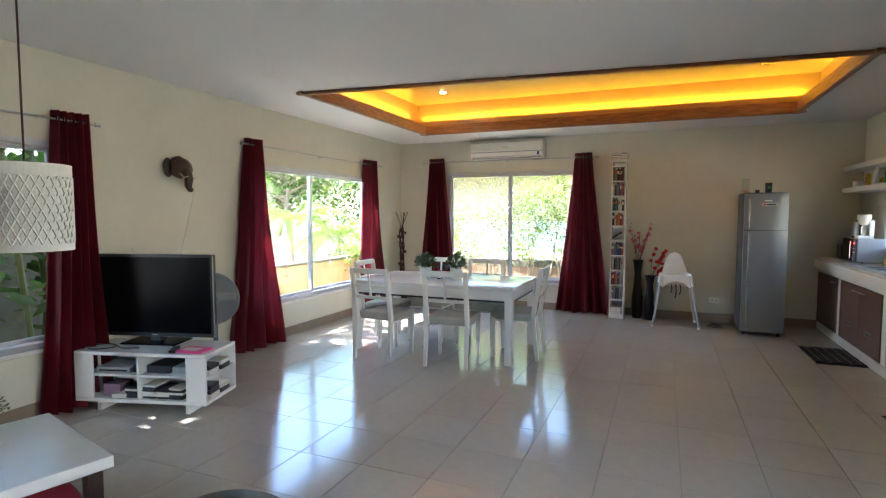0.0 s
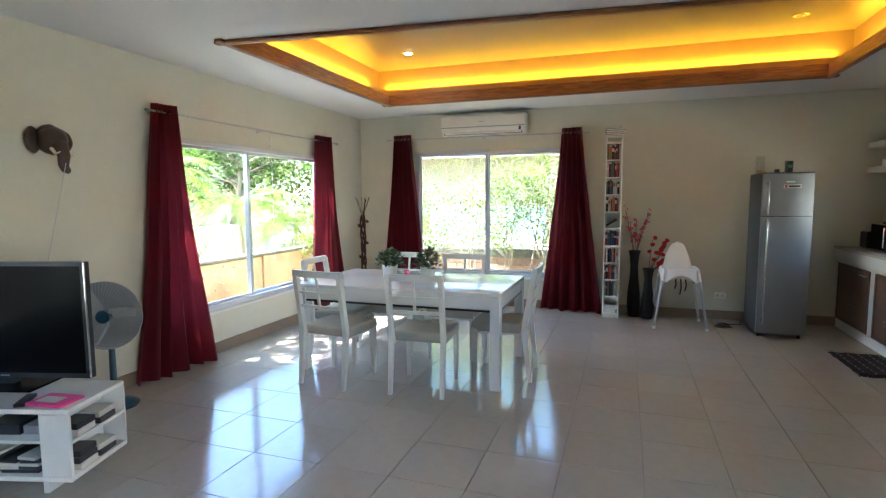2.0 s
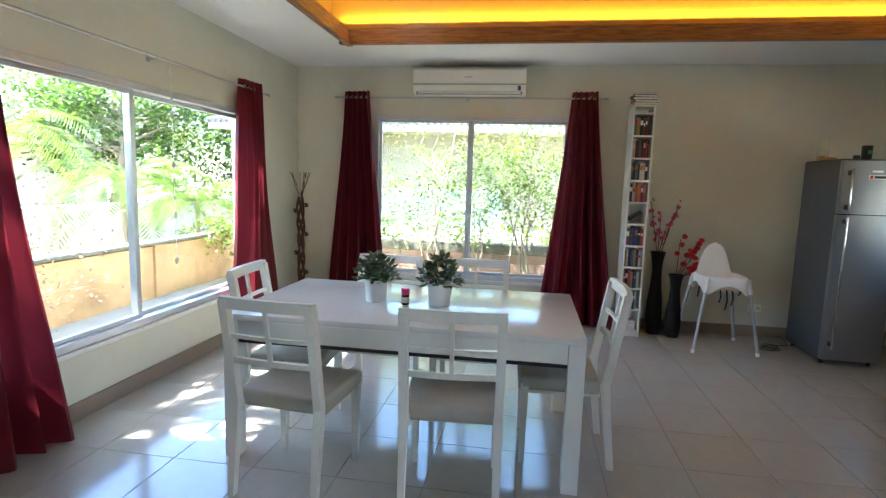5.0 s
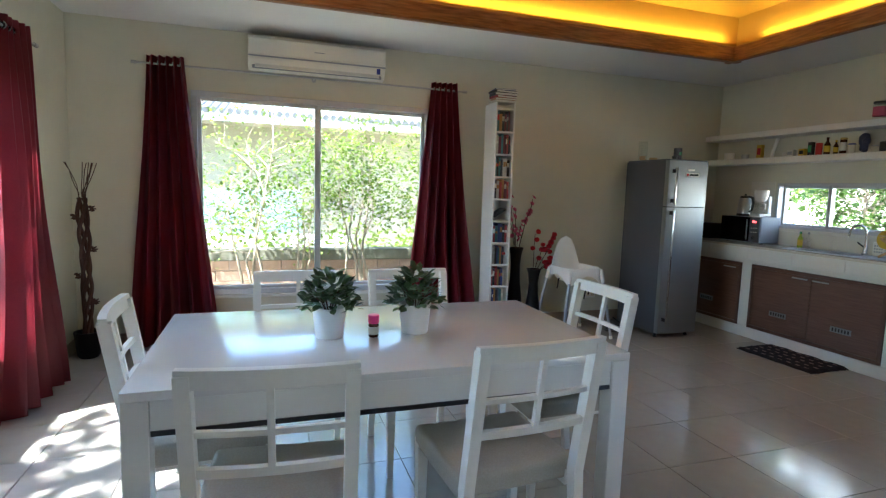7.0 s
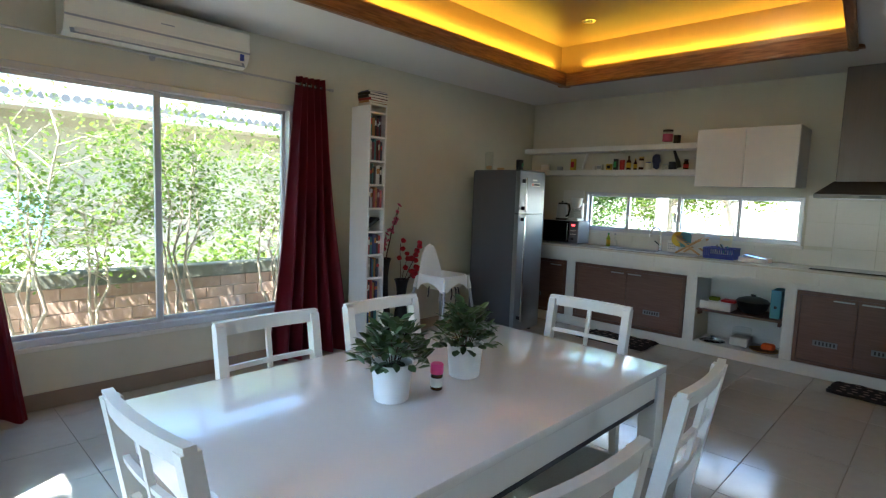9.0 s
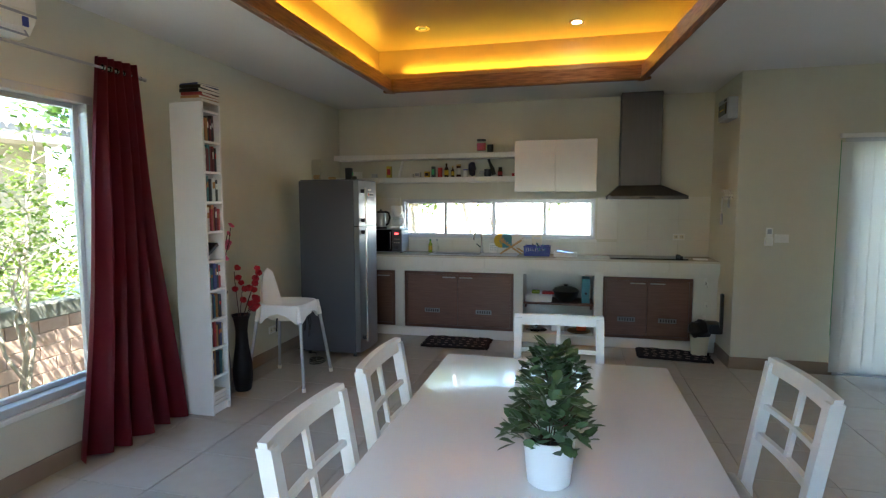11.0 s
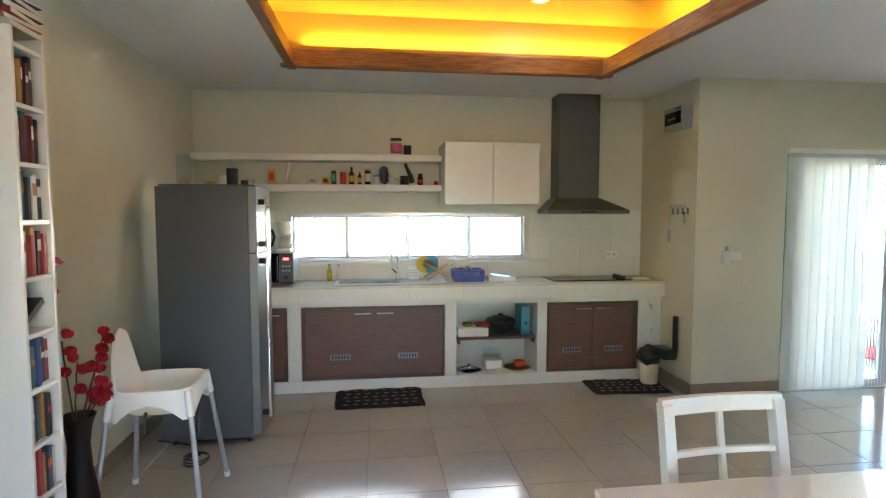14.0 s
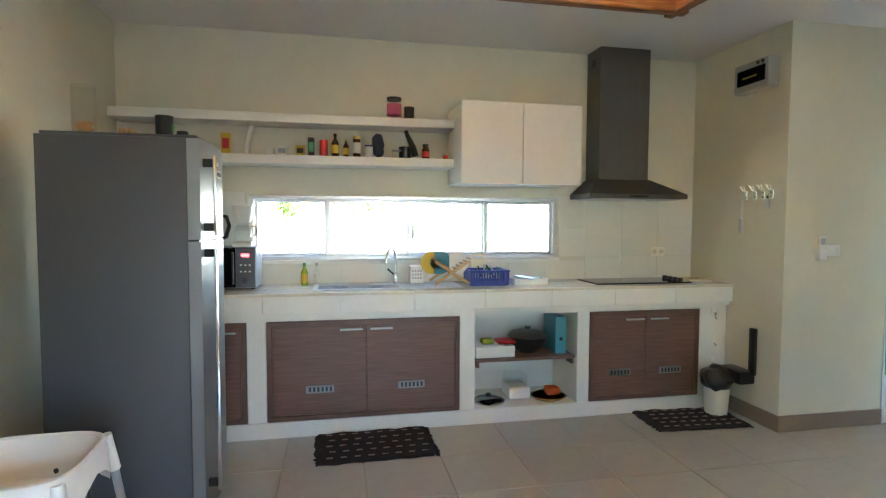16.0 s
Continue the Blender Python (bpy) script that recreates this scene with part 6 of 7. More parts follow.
# coffee table with a plant
ct = thing("coffee_table", "white glossy coffee table with thick edges", "coffee table", pose(-2.545, 0.23, 0, 0, 0, -15))
part("tabletop", B(-0.39, 0.39, -0.55, 0.42, 0.37, 0.42, 0.003), M_WHITE, ct)
for x in (-0.36, 0.30):
    for y in (-0.52, 0.33):
        part("leg", B(x, x + 0.06, y, y + 0.06, 0, 0.369, 0.003), M_DARKWOOD, ct, "dark wooden leg")
part("low_shelf", B(-0.35, 0.35, -0.50, 0.38, 0.12, 0.14, 0.002), M_DARKWOOD, ct)
cp = thing("potted_plant", "small green plant in a black pot on the coffee table", "plant", pose(-2.83, 0.47, 0.421))
part("pot", lathe(bmesh.new(), [(0.04, 0), (0.045, 0.005), (0.05, 0.09), (0.046, 0.09), (0.04, 0.07)], 20), M_BLACK, cp, smooth=True)
bm = bmesh.new()
foliage(bm, (0, 0, 0.06), 0.085, 0.12, 260, 0.022, 21)
part("foliage", bm, M_LEAF, cp)

pf = thing("pouf", "round dark grey leather pouf on the floor tiles", "pouf", pose(-1.37, 0.42, 0))
part("cushion", lathe(bmesh.new(), [(0.20, 0.0), (0.235, 0.02), (0.25, 0.12), (0.25, 0.26), (0.235, 0.335), (0.19, 0.37), (0.10, 0.382), (0.0005, 0.385)], 36), material("dark_leather", (0.03, 0.032, 0.036), 0.42, grain=0.2, grain_scale=40, bump=0.3, bump_scale=160), pf, smooth=True)
part("piping", lathe(bmesh.new(), [(0.232, 0.327), (0.242, 0.327), (0.242, 0.337), (0.232, 0.337), (0.232, 0.327)], 36), M_BLACK, pf)
bm = bmesh.new()
box(bm, -0.27, 0.27, -0.30, 0.30, 0.0, 0.17, 0.06, 4)
for v in bm.verts:
    v.co.z *= 1.05 - 0.9 * max(abs(v.co.x) / 0.27, abs(v.co.y) / 0.30) ** 6 * 0.35
single("floor_cushion", bm, material("red_cushion_cloth", (0.30, 0.02, 0.03), 0.85, grain=0.2, grain_scale=150, bump=0.3, bump_scale=500), "red cloth cushion on the coffee table's lower shelf", "cushion", pose(-2.50, 0.26, 0.141, 0, 0, -15), smooth=True)


# ---- ceiling spots ----
def downlight(x, y, lit):
    d = thing("downlight", "recessed round ceiling spot, glowing" if lit else "recessed round ceiling spot, switched off", "downlight", pose(x, y, TRAY_TOP), "ceiling spots")
    part("ring", lathe(bmesh.new(), [(0.045, -0.004), (0.065, -0.004), (0.065, -0.0005), (0.045, -0.0005), (0.045, -0.004)], 28), M_CHROME, d)
    part("bulb", lathe(bmesh.new(), [(0.0005, -0.010), (0.03, -0.008), (0.044, -0.002), (0.044, -0.0006)], 20), M_LAMPON if lit else M_LAMPOFF, d)


downlight(-2.66, 5.56, True)
downlight(1.0, 5.58, False)
downlight(1.15, 4.25, True)
downlight(-2.66, 4.25, False)

# ---- terrace door ----
sd = thing("door_1", "sliding glass terrace door, half open", "door", kind="structure")
y0, y1, zt = DOOR[0], DOOR[1], DOOR[3]
part("door_frame", B(XP - 0.004, XP + 0.10, y0, y1, zt - 0.045, zt, 0.003), M_ALU, sd)
part("door_frame", B(XP - 0.004, XP + 0.10, y1 - 0.045, y1, 0.0, zt - 0.046, 0.003), M_ALU, sd)
part("door_frame", B(XP - 0.004, XP + 0.10, y0, y0 + 0.045, 0.0, zt - 0.046, 0.003), M_ALU, sd)
part("track", B(XP + 0.0, XP + 0.10, y0 + 0.046, y1 - 0.046, 0.0005, 0.012), M_ALU, sd)
for x, a, b in ((XP + 0.02, 1.10, 2.07), (XP + 0.06, 1.02, 1.98)):
    lf = part("leaf", B(x, x + 0.03, a, a + 0.05, 0.013, zt - 0.047, 0.003), M_ALU, sd)
    part("stile", B(x, x + 0.03, b - 0.05, b, 0.013, zt - 0.047, 0.003), M_ALU, lf)
    part("rail", B(x, x + 0.03, a + 0.051, b - 0.051, 0.013, 0.08, 0.003), M_ALU, lf)
    part("rail", B(x, x + 0.03, a + 0.051, b - 0.051, zt - 0.10, zt - 0.047, 0.003), M_ALU, lf)
    g = part("pane", B(x + 0.012, x + 0.018, a + 0.048, b - 0.048, 0.078, zt - 0.098), M_GLASS, lf)
    g.visible_shadow = False
vb = thing("vertical_blind", "white vertical strip blind drawn across half the door", "blind")
part("head_rail", B(XP - 0.085, XP - 0.045, -0.55, 2.16, 1.975, 2.01, 0.004), M_WHITEPL, vb)
for k, y in enumerate([2.11 - 0.078 * j for j in range(10)] + [1.355 - 0.028 * j for j in range(8)]):
    ang = 7 + 2 * math.sin(k * 1.7) if k < 10 else 40
    bm = bmesh.new()
    turned_box(bm, Matrix.Translation((XP - 0.066, y, 0.99)) @ pose(0, 0, 0, 0, 0, ang), 0.0015, 0.089, 1.90)
    sl = part("slat", bm, M_BLIND, vb)
part("pull_cord", rod(bmesh.new(), (XP - 0.066, 2.155, 0.35), (XP - 0.066, 2.155, 1.96), 0.003, seg=6), M_GREEN, vb)

# shell string in the west window
sh = thing("shell_mobile", "string of pale shells hanging at the window", "mobile", pose(XW + 0.06, 4.84, 0))
part("string", rod(bmesh.new(), (0, 0, 0.75), (0, 0, RZ - 0.005), 0.0012, seg=5), M_PAPER, sh)
for k, z in enumerate((2.07, 1.99, 1.90, 1.80, 1.70, 1.58, 1.46, 1.36, 1.24, 1.12, 1.0, 0.9, 0.8)):
    bm = bmesh.new()
    bmesh.ops.create_icosphere(bm, subdivisions=2, radius=1, matrix=Matrix.Translation((0, 0, z)) @ Matrix.Diagonal((0.006, 0.022 if k % 3 == 0 else 0.012, 0.026 if k % 3 == 0 else 0.014, 1)))
    part("shell", bm, M_PAPER, sh, smooth=True)


# ---- outside ----
M_GROUND = material("pale_concrete_ground", (0.42, 0.39, 0.32), 0.9, grain=0.3, grain_scale=3, stain=0.4, stain_scale=0.4, bump=0.3, bump_scale=20)
M_FENCE = material("ochre_fence_plaster", (0.52, 0.33, 0.16), 0.85, grain=0.2, grain_scale=8, stain=0.55, stain_scale=1.6, tint=(0.35, 0.28, 0.24), bump=0.3, bump_scale=40)
M_MOSS = material("mossy_cement", (0.16, 0.15, 0.11), 0.95, grain=0.5, grain_scale=12, stain=0.5, stain_scale=3, bump=0.5, bump_scale=40)
M_BRICK = material("pinkish_block", (0.42, 0.27, 0.19), 0.9, vary=0.14, grain=0.3, grain_scale=14, stain=0.2, bump=0.4, bump_scale=60)
M_MORTAR = material("mortar", (0.40, 0.33, 0.26), 0.95, grain=0.3)
M_HOUSE = material("neighbour_paint", (0.70, 0.66, 0.55), 0.8, stain=0.15, stain_scale=0.6)
M_BEIGE = material("beige_house_paint", (0.40, 0.35, 0.26), 0.8, stain=0.2, stain_scale=0.6)
M_ROOF = material("roof_tiles", (0.22, 0.205, 0.195), 0.7, grain=0.2, stain=0.3)
M_LEAF_L = material("sunlit_leaf", (0.165, 0.225, 0.028), 0.5, island=0.3, through_light=0.55)
M_LEAF_D = material("deep_leaf", (0.075, 0.13, 0.02), 0.5, island=0.3, through_light=0.55)
M_LEAF_P = material("palm_leaf", (0.15, 0.22, 0.03), 0.45, island=0.3, through_light=0.5)
M_BARK = material("pale_bark", (0.36, 0.29, 0.21), 0.9, grain=0.4, grain_scale=20, bump=0.5, bump_scale=60)
M_BAMBOOG = material("bamboo_culm", (0.10, 0.11, 0.03), 0.4, grain=0.3, grain_scale=6, stretch=(1, 1, 0.2), vary=0.3)
M_POST = material("white_post_paint", (0.78, 0.77, 0.74), 0.6, stain=0.1)
M_TARP = material("blue_tarpaulin", (0.30, 0.48, 0.52), 0.5, stain=0.2)
G = -0.32
single("ground", B(-700, 700, -700, 700, G - 0.3, G), M_GROUND, "sunlit pale concrete and dry ground round the house", "ground", kind="structure")
single("pavement_terrace", B(XP + WALL + 0.002, 4.4, -3.3, YA - WALL - 0.002, G, -0.008, 0.003), material("terrace_tile", (0.30, 0.24, 0.19), 0.6, grain=0.3, grain_scale=10, stain=0.3), "brown tiled terrace outside the sliding door", "pavement", kind="structure")


def scatter_leaves(bm, centres, count, spread, size, r, squash=0.8):
    for _ in range(count):
        c = r.choice(centres)
        p = c + Vector((r.gauss(0, spread), r.gauss(0, spread), r.gauss(0, spread * squash)))
        d = Vector((r.uniform(-1, 1), r.uniform(-1, 1), r.uniform(-0.8, 0.5))).normalized()
        s = d.cross(Vector((r.uniform(-0.5, 0.5), r.uniform(-0.5, 0.5), 1))).normalized()
        ln, wd = size * r.uniform(0.6, 1.3), size * r.uniform(0.22, 0.4)
        vs = [bm.verts.new(p + d * ln * f + s * wd * w) for f, w in ((0, 0), (0.45, 1), (1, 0), (0.45, -1))]
        bm.faces.new(vs)


def tree(name, label, at, height, radius, leaves, size, mat, seed, stems=1, low=0.35, category="tree", lean=0.2, clumps=26):
    """Tapered trunks that fork into limbs, with leaves gathered in uneven clumps."""
    t = thing(name, label, category, pose(*at))
    r = random.Random(seed)
    centres = []
    bmt, bml = bmesh.new(), bmesh.new()
    for s in range(stems):
        a0 = r.uniform(0, 6.28)
        top = Vector((math.cos(a0) * lean * height * r.uniform(0.2, 1), math.sin(a0) * lean * height * r.uniform(0.2, 1), height * r.uniform(0.55, 0.75)))
        pts = [Vector((r.uniform(-0.06, 0.06) * stems * 0.5, r.uniform(-0.06, 0.06) * stems * 0.5, 0)).lerp(top, j / 6) + Vector((r.gauss(0, 0.015), r.gauss(0, 0.015), 0)) * height * (0.4 if j else 0) for j in range(7)]
        tr_ = 0.028 * height / math.sqrt(stems) * (0.8 if stems == 1 else 0.42)
        pipe(bmt, pts, tr_, 7, [1.15, 0.95, 0.82, 0.7, 0.6, 0.5, 0.38])
        nb = max(5, clumps // stems)
        for k in range(nb):
            j = r.uniform(low, 1.0)
            i = min(5, int(j * 6))
            p = pts[i].lerp(pts[i + 1], j * 6 - i)
            a = r.uniform(0, 6.28)
            ln = radius * r.uniform(0.45, 1.0) * (1.15 - 0.5 * abs(j - 0.6))
            q = p + Vector((math.cos(a) * ln, math.sin(a) * ln, ln * r.uniform(-0.05, 0.75)))
            mid = p.lerp(q, 0.5) + Vector((0, 0, 0.08 * ln))
            pipe(bml, [p, mid, q], tr_ * 0.34, 5, [1, 0.7, 0.3])
            centres += [q, mid.lerp(q, 0.5), q + Vector((r.gauss(0, 0.12), r.gauss(0, 0.12), 0.1)) * radius]
            for _ in range(2):
                e = q + Vector((r.gauss(0, 0.25), r.gauss(0, 0.25), r.gauss(0.1, 0.18))) * radius
                pipe(bml, [mid.lerp(q, 0.6), e], tr_ * 0.14, 4, [1, 0.4])
                centres.append(e)
    part("trunk", bmt, M_BARK, t, smooth=True)
    part("branchwork", bml, M_BARK, t)
    bmc = bmesh.new()
    scatter_leaves(bmc, centres, leaves, radius * 0.14, size, r)
    part("crown", bmc, mat, t)
    return t


def palm(at, height, fronds, length, seed):
    t = thing("palm", "small garden palm with arching feathered fronds", "palm", pose(*at))
    r = random.Random(seed)
    part("trunk", pipe(bmesh.new(), [(0.02 * math.sin(j), 0, height * j / 6) for j in range(7)], 0.05, 8, [1.3, 1.1, 1, 1, 0.95, 0.9, 0.8]), M_BARK, t)
    for k in range(fronds):
        a, up = r.uniform(0, 6.28), r.uniform(0.35, 1.1)
        bm = bmesh.new()
        pts = []
        for j in range(11):
            f = j / 10
            pts.append(Vector((math.cos(a) * length * f, math.sin(a) * length * f, height + length * (up * f - 1.0 * f * f))))
        pipe(bm, pts, 0.010, 4, [1 - 0.08 * j for j in range(11)])
        for j in range(1, 40):
            f = j / 40
            i = min(9, int(f * 10))
            p = pts[i].lerp(pts[i + 1], f * 10 - i)
            ax = (pts[i + 1] - pts[i]).normalized()
            for s in (-1, 1):
                sd = ax.cross(Vector((0, 0, 1))).normalized() * s
                ll = length * 0.36 * math.sin(math.pi * (0.12 + 0.8 * f))
                e = p + (sd * 0.85 + ax * 0.55 + Vector((0, 0, -0.25))).normalized() * ll
                w = ax * 0.016
                vs = [bm.verts.new(v) for v in (p - w, p.lerp(e, 0.5) + w, e, p.lerp(e, 0.5) - w)]
                bm.faces.new(vs)
        part("frond", bm, M_LEAF_P, t)
    return t


# west yard
fw = thing("garden_wall", "ochre plastered garden wall with grey stained coping", "wall")
for k in range(7):
    ya = 0.5 + 2.6 * k
    part("panel", B(-6.72, -6.60, ya, ya + 2.36, G, 0.40), M_FENCE, fw)
    part("pier", B(-6.76, -6.56, ya + 2.362, ya + 2.598, G, 0.42, 0.01), M_FENCE, fw)
part("coping", B(-6.78, -6.54, 0.4, 18.8, 0.421, 0.47, 0.012), M_MOSS, fw)
single("far_garden_wall", B(-10.2, -10.0, 3, 30, G, 0.75, 0.01), M_HOUSE, "white boundary wall beyond the yard", "wall")
tree("bush", "bare twiggy bush with pale pinkish leaves", (-5.45, 4.75, G), 2.1, 0.62, 2200, 0.035, material("dry_leaf", (0.42, 0.27, 0.17), 0.7, island=0.4, through_light=0.3), 31, 6, 0.3, "bush", 0.14, 48)
tree("bush", "twiggy garden bush with sparse leaves", (-5.7, 3.0, G), 1.9, 0.6, 1500, 0.04, M_LEAF_D, 32, 4, 0.3, "bush", 0.14, 30)
palm((-8.3, 9.6, G), 1.6, 12, 1.5, 1)
palm((-8.0, 11.2, G), 1.2, 12, 1.5, 2)
palm((-9.0, 8.0, G), 2.2, 11, 1.6, 3)
for k, (x, y, h, rr_, s) in enumerate(((-11.5, 13.5, 5.0, 2.0, 41), (-15, 17, 7, 3.0, 43), (-10.8, 19, 5.5, 2.2, 45), (-19, 22, 8, 3.4, 46), (-22, 8, 9, 4, 47))):
    tree("tree", "leafy garden tree in full sun", (x, y, G), h, rr_, 7000, 0.16, M_LEAF_L if k % 2 else M_LEAF_D, s, 1, 0.3, clumps=34)
nh = thing("neighbour_house", "low neighbouring house with a tiled roof", "house", pose(-15.5, 12.2, G))
part("wall", B(-3, 2.0, -3, 3, 0, 2.35), M_HOUSE, nh)
bm = bmesh.new()
for k in range(15):
    x0 = 2.7 - 0.2 * k
    for j in range(26):
        y = -3.5 + 0.27 * j
        rod(bm, (x0, y + 0.13, 2.45 + 0.075 * k + 0.02), (x0 - 0.22, y + 0.13, 2.45 + 0.075 * k + 0.08), 0.12, 0.12, 8)
tagged(part("roof", bm, M_ROOF, nh, "grey barrel tile roof"))
part("eave", B(2.0, 2.9, -3.6, 3.6, 2.32, 2.42), M_HOUSE, nh)

# added trees with crowns above the window view, to break the sun into patches
for x, y, s in ((-7.9, 1.9, 81), (-8.1, -1.6, 82)):
    tree("tree", "tall spreading tree added out of view to dapple the sun over the side yard", (x, y, G), 9.5, 3.0, 4800, 0.17, M_LEAF_D, s, 1, 0.72, lean=0.06, clumps=60)

# bamboo before the living window
bb = random.Random(9)
for k in range(56):
    x, y = -4.75 - bb.random() * 1.1, -0.9 + 3.7 * bb.random()
    b = thing("bamboo", "thick green-brown bamboo culm outside the window", "bamboo", pose(x, y, G), "bamboo clump")
    lx, ly, hh, r0 = bb.uniform(-0.3, 0.3), bb.uniform(-0.35, 0.35), bb.uniform(2.2, 3.4), bb.uniform(0.02, 0.036)
    bm = bmesh.new()
    n = 11
    for j in range(n):
        a, c = Vector((lx * j / n, ly * j / n, hh * j / n)), Vector((lx * (j + 1) / n, ly * (j + 1) / n, hh * (j + 1) / n))
        rod(bm, a, c, r0, r0 * 0.97, 9)
        rod(bm, c - Vector((0, 0, 0.008)), c + Vector((0, 0, 0.008)), r0 * 1.15, seg=9)
    part("culm", bm, M_BAMBOOG, b, smooth=True)
    bm = bmesh.new()
    scatter_leaves(bm, [Vector((lx * f, ly * f, hh * f)) for f in (0.45, 0.6, 0.75, 0.9, 1.0)], 70, 0.18, 0.16, bb)
    part("foliage", bm, M_LEAF_D, b)
# added dark wall that keeps bright ground from showing between the culms
bw = single("side_wall", B(-6.3, -6.1, -3.5, 3.2, G, 2.0), M_MOSS, "dark stained backdrop wall added behind the bamboo to hide sunlit ground", "wall")

# north garden
nw_ = thing("block_wall", "low pinkish block wall with mossy cement top", "wall")
part("core", B(-4.0, 6, 8.79, 8.89, G, 0.44), M_MORTAR, nw_)
part("coping", B(-4.02, 6, 8.74, 8.93, 0.441, 0.58, 0.012), M_MOSS, nw_)
bm = bmesh.new()
box(bm, 0.004, 0.286, 0, 0.02, 0.004, 0.116, 0.003)
block = mesh_of(bm, M_BRICK, name="block")
for j in range(6):
    for i in range(26):
        ob = new("brick", block)
        ob.parent, ob.location = nw_, (-4.0 + 0.29 * i + 0.145 * (j % 2), 8.77 + 0.003 * rng.random(), G + 0.045 + j * 0.12)
for k, (x, y, h, rr_, n, sz, st, mt, s) in enumerate(((-2.75, 8.22, 2.3, 0.75, 2400, 0.05, 4, M_LEAF_L, 51), (-1.55, 8.17, 2.4, 0.62, 3500, 0.05, 5, M_LEAF_L, 52), (-3.7, 8.37, 2.2, 0.7, 2200, 0.05, 4, M_LEAF_L, 53),
                                                       (-2.15, 8.52, 1.9, 0.7, 1300, 0.05, 3, M_LEAF_L, 54), (-0.6, 8.37, 2.3, 0.7, 2400, 0.05, 4, M_LEAF_L, 55), (-4.9, 9.37, 2.2, 0.8, 2500, 0.06, 4, M_LEAF_L, 56))):
    tree("shrub", "slender many-stemmed garden shrub with bright leaves", (x, y, G), h * 1.3, rr_, n, sz, mt, s, st, 0.5, "shrub", 0.13, 40)
hd = random.Random(12)
for i in range(9):
    bm = bmesh.new()
    x = -6.5 + i * 1.0
    scatter_leaves(bm, [Vector((x + hd.uniform(-0.5, 0.5), 9.47 + hd.uniform(-0.3, 0.4), 0.15 + hd.random() * 0.75)) for _ in range(26)], 700, 0.13, 0.09, hd)
    single("hedge_plant", bm, M_LEAF_L, "low bright green plant behind the block wall", "plant", group="plants behind the wall")
n2 = thing("neighbour_house", "cream neighbouring house with corrugated roof edge", "house")
part("wall", B(-8, 3.5, 12.87, 13.07, G, 2.5), M_BEIGE, n2)
part("fascia", B(-8.2, 3.7, 11.95, 11.99, 2.37, 2.50, 0.004), M_POST, n2)
part("soffit", B(-8.2, 3.7, 12.00, 12.87, 2.40, 2.44), M_BEIGE, n2)
bm = bmesh.new()
for i in range(92):
    x = -8.2 + 0.13 * i
    rod(bm, (x, 11.87, 2.53), (x, 15.97, 3.45), 0.052, 0.052, 8)
part("roof", bm, M_ROOF, n2, "grey corrugated roof")
for x in (-6.9,):
    wv = part("window", B(x, x + 0.9, 12.83, 12.87, 1.2, 2.0), M_DARKGLASS, n2)
    part("frame", B(x - 0.06, x + 0.96, 12.81, 12.83, 2.0, 2.06), M_POST, wv)
single("tarpaulin", B(-4.6, -2.0, 11.47, 11.50, G, 1.25, 0.01), M_TARP, "pale blue tarpaulin hung behind the shrubs", "tarpaulin")
single("white_screen", B(-6.5, -1.2, 11.02, 11.07, G, 0.55, 0.01), M_POST, "white low wall beyond the shrubs", "wall")
for k, (x, y, h, s) in enumerate(((-7, 17, 6.5, 61), (1.5, 17.5, 7, 62), (6, 11, 5, 63))):
    tree("tree", "leafy tree beyond the neighbouring roof", (x, y, G), h, 2.6, 7000, 0.2, M_LEAF_D, s, 1, 0.35, clumps=34)

# east side
for y in (3.24, 6.38):
    single("carport_post", B(4.93, 5.07, y - 0.07, y + 0.07, G, 2.6, 0.006), M_POST, "square white carport post", "post", group="carport posts")
single("carport_beam", B(4.9, 5.1, 2.2, 8.0, 2.601, 2.8, 0.006), M_POST, "white beam across the carport posts", "beam")
for k, (x, y, h, rr_, lo, s) in enumerate(((12.4, 11.9, 3.3, 1.5, 0.22, 71), (13.2, 9.3, 4.2, 1.7, 0.6, 72), (12.2, 7.1, 3.9, 1.2, 0.66, 73), (17, 15, 5, 2.2, 0.25, 74), (18.5, 11.6, 4.6, 2.2, 0.25, 75), (15.5, 17, 5, 2.4, 0.25, 76), (15.5, 5.2, 4.0, 1.3, 0.62, 77), (16.5, 2.4, 4.4, 1.5, 0.66, 78))):
    tree("tree", "round leafy garden tree across the yard", (x, y, G), h, rr_, 5200, 0.14, M_LEAF_L if k % 3 else M_LEAF_D, s, 1, lo, clumps=34)
single("yard_wall", B(21, 21.2, -20, 30, G, 1.7), M_HOUSE, "pale boundary wall across the yard", "wall")
tw = single("terrace_wall", B(6.4, 6.55, -6.3, 1.6, G, 2.4), M_HOUSE, "pale rendered terrace wall", "wall")
tw2 = single("terrace_end_wall", B(XP + WALL + 0.003, 6.39, -6.5, -6.31, G, 2.4), M_HOUSE, "pale rendered terrace end wall", "wall")
hs = thing("hanging_chair_stand", "black curved steel stand of a hanging chair", "chair stand", pose(3.0, -0.1, -0.007))
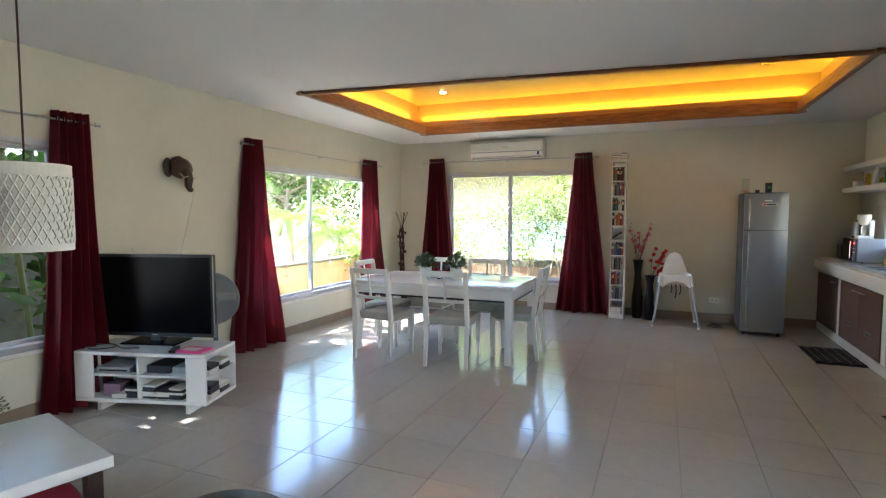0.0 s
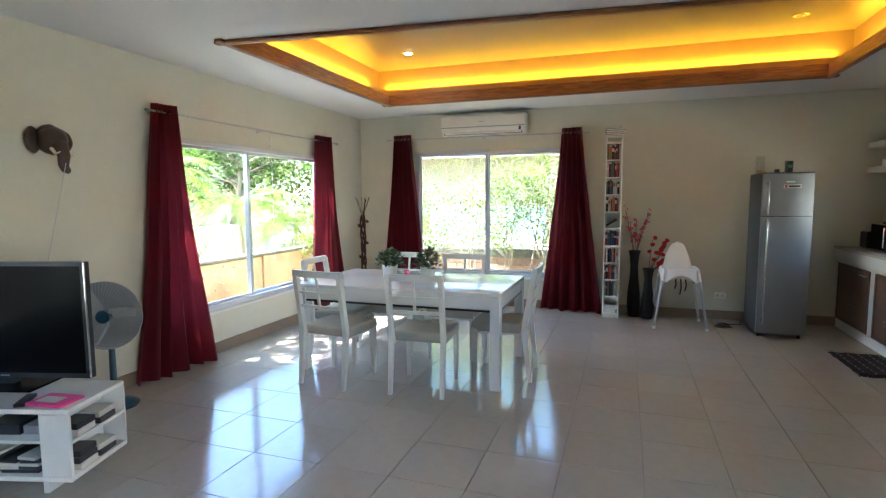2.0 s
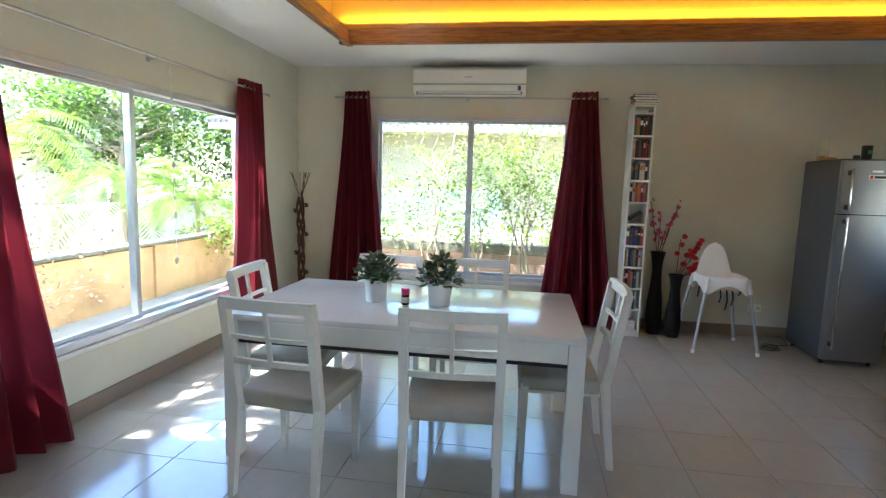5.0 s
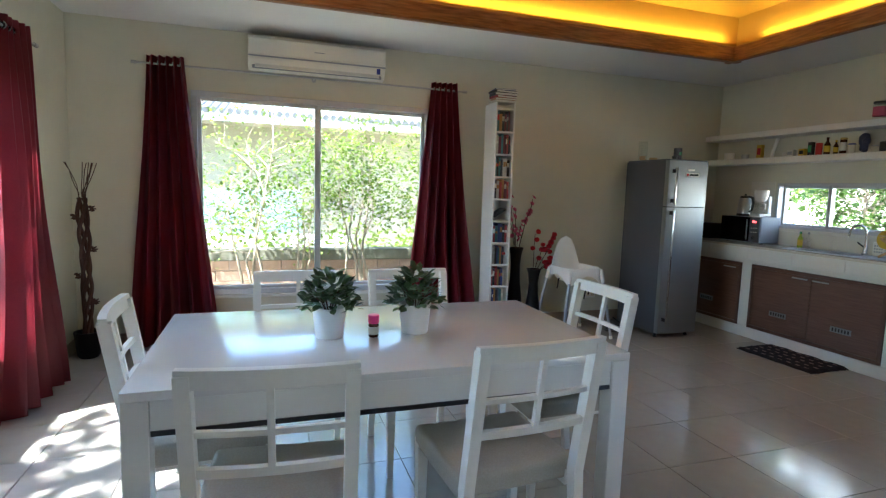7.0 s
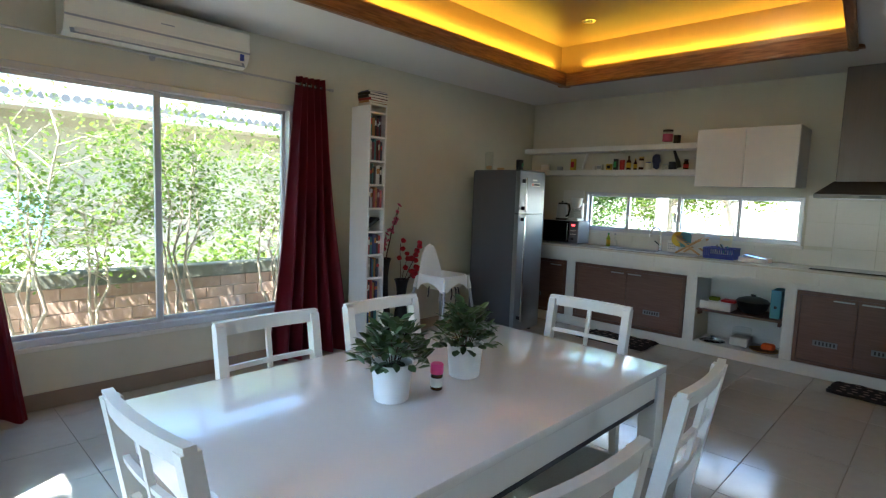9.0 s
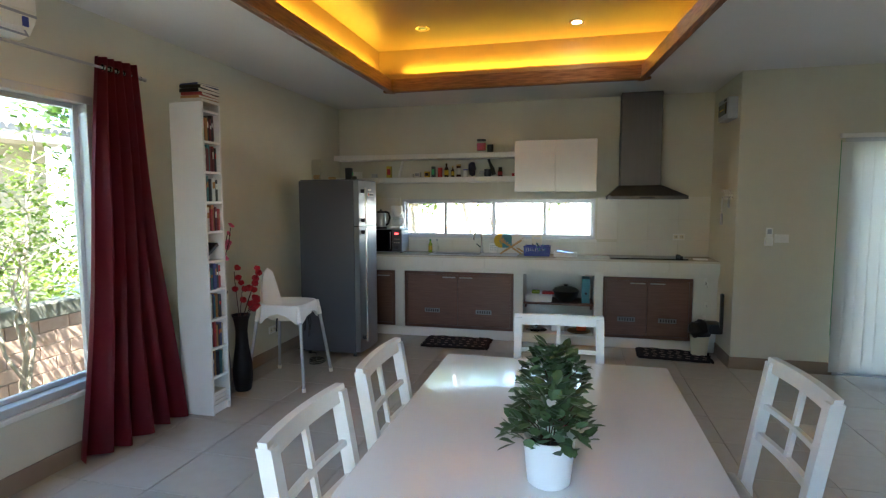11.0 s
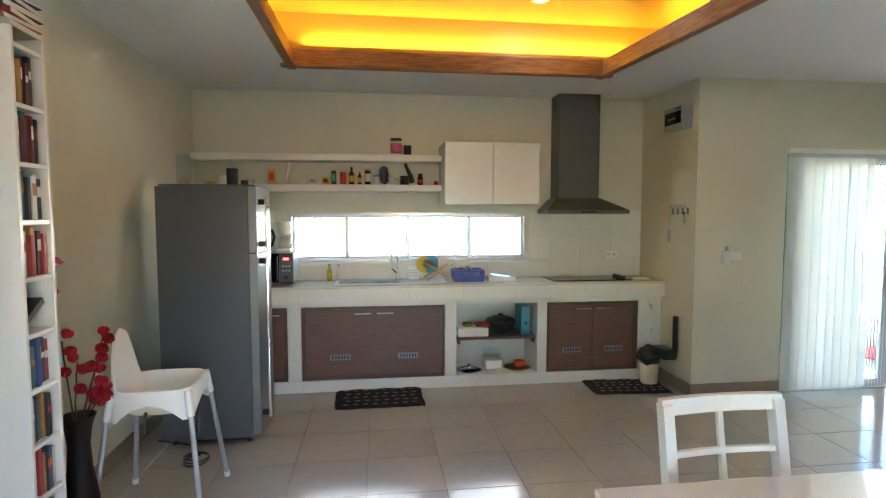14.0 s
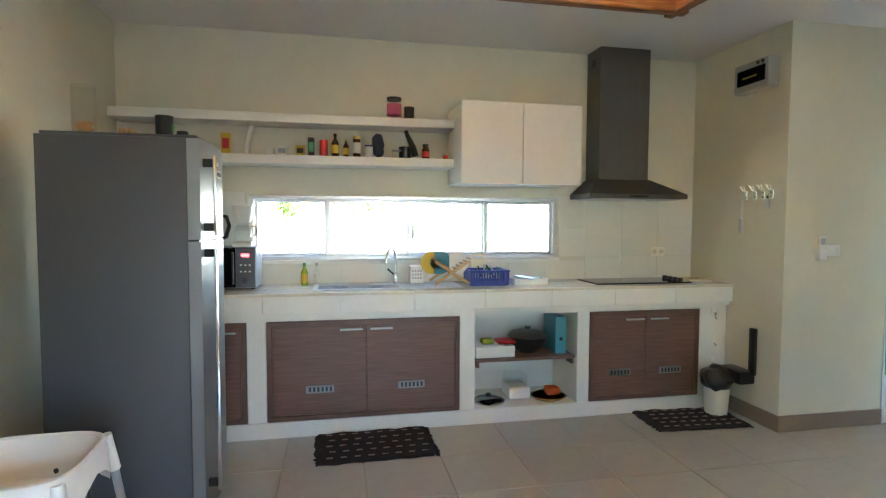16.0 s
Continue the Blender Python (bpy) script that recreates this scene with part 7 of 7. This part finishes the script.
part("arc", pipe(bmesh.new(), [(0, 0.12, 0.03), (0, -0.02, 0.35), (0, -0.16, 0.75), (0, -0.19, 1.05), (0, -0.10, 1.35), (0, 0.12, 1.62), (0, 0.45, 1.78), (0, 0.75, 1.80)], 0.028, 10), M_BLACK, hs, smooth=True)
part("base_ring", lathe(bmesh.new(), [(0.40, 0.0), (0.45, 0.0), (0.45, 0.04), (0.40, 0.04), (0.40, 0.0)], 40, (0, 0.5, 0)), M_BLACK, hs)
part("base_plate", lathe(bmesh.new(), [(0.12, 0), (0.12, 0.05), (0.05, 0.09)], 20, (0, 0.12, 0)), M_BLACK, hs)
rmat = thing("door_mat", "bright red shaggy door mat on the terrace", "mat", pose(2.25, 0.16, -0.007, 0, 0, 8))
part("pile", B(-0.30, 0.32, -0.45, 0.24, 0, 0.025, 0.01), M_REDMAT, rmat)


# ---- floor tiles ----
def tile_mesh(sx, sy, mat):
    bmx = bmesh.new()
    box(bmx, 0.0018, sx - 0.0018, 0.0018, sy - 0.0018, -0.006, 0.0, 0.0012)
    return mesh_of(bmx, mat, name="tile")


def floor_tiles():
    whole = tile_mesh(TSX, TSY, M_TILE)
    n = 0
    bmr = bmesh.new()
    i0, i1 = math.floor((XW - TX) / TSX), math.ceil((2.3 - TX) / TSX)
    j0, j1 = math.floor((YS - TY) / TSY), math.ceil((YN - TY) / TSY)
    for j in range(j0, j1):
        for i in range(i0, i1):
            x, y = TX + i * TSX, TY + j * TSY
            xa, xb, ya, yb = max(x, XW), min(x + TSX, XE), max(y, YS), min(y + TSY, YN)
            if xb - xa < 0.02 or yb - ya < 0.02 or (xa > XP + 0.2 and yb < YA - 0.2):
                continue
            full = xb - xa > TSX - 0.01 and yb - ya > TSY - 0.01
            if full and ya > -1.0 and n < 290:
                ob = new("tile", whole)
                ob.parent, ob.location = floor, (x, y, rng.uniform(-0.0004, 0.0004))
                n += 1
            else:
                box(bmr, xa + 0.0018, xb - 0.0018, ya + 0.0018, yb - 0.0018, -0.006, 0.0)
    part("tile_rest", bmr, M_TILE2, floor)["kind"] = "stuff"


floor_tiles()
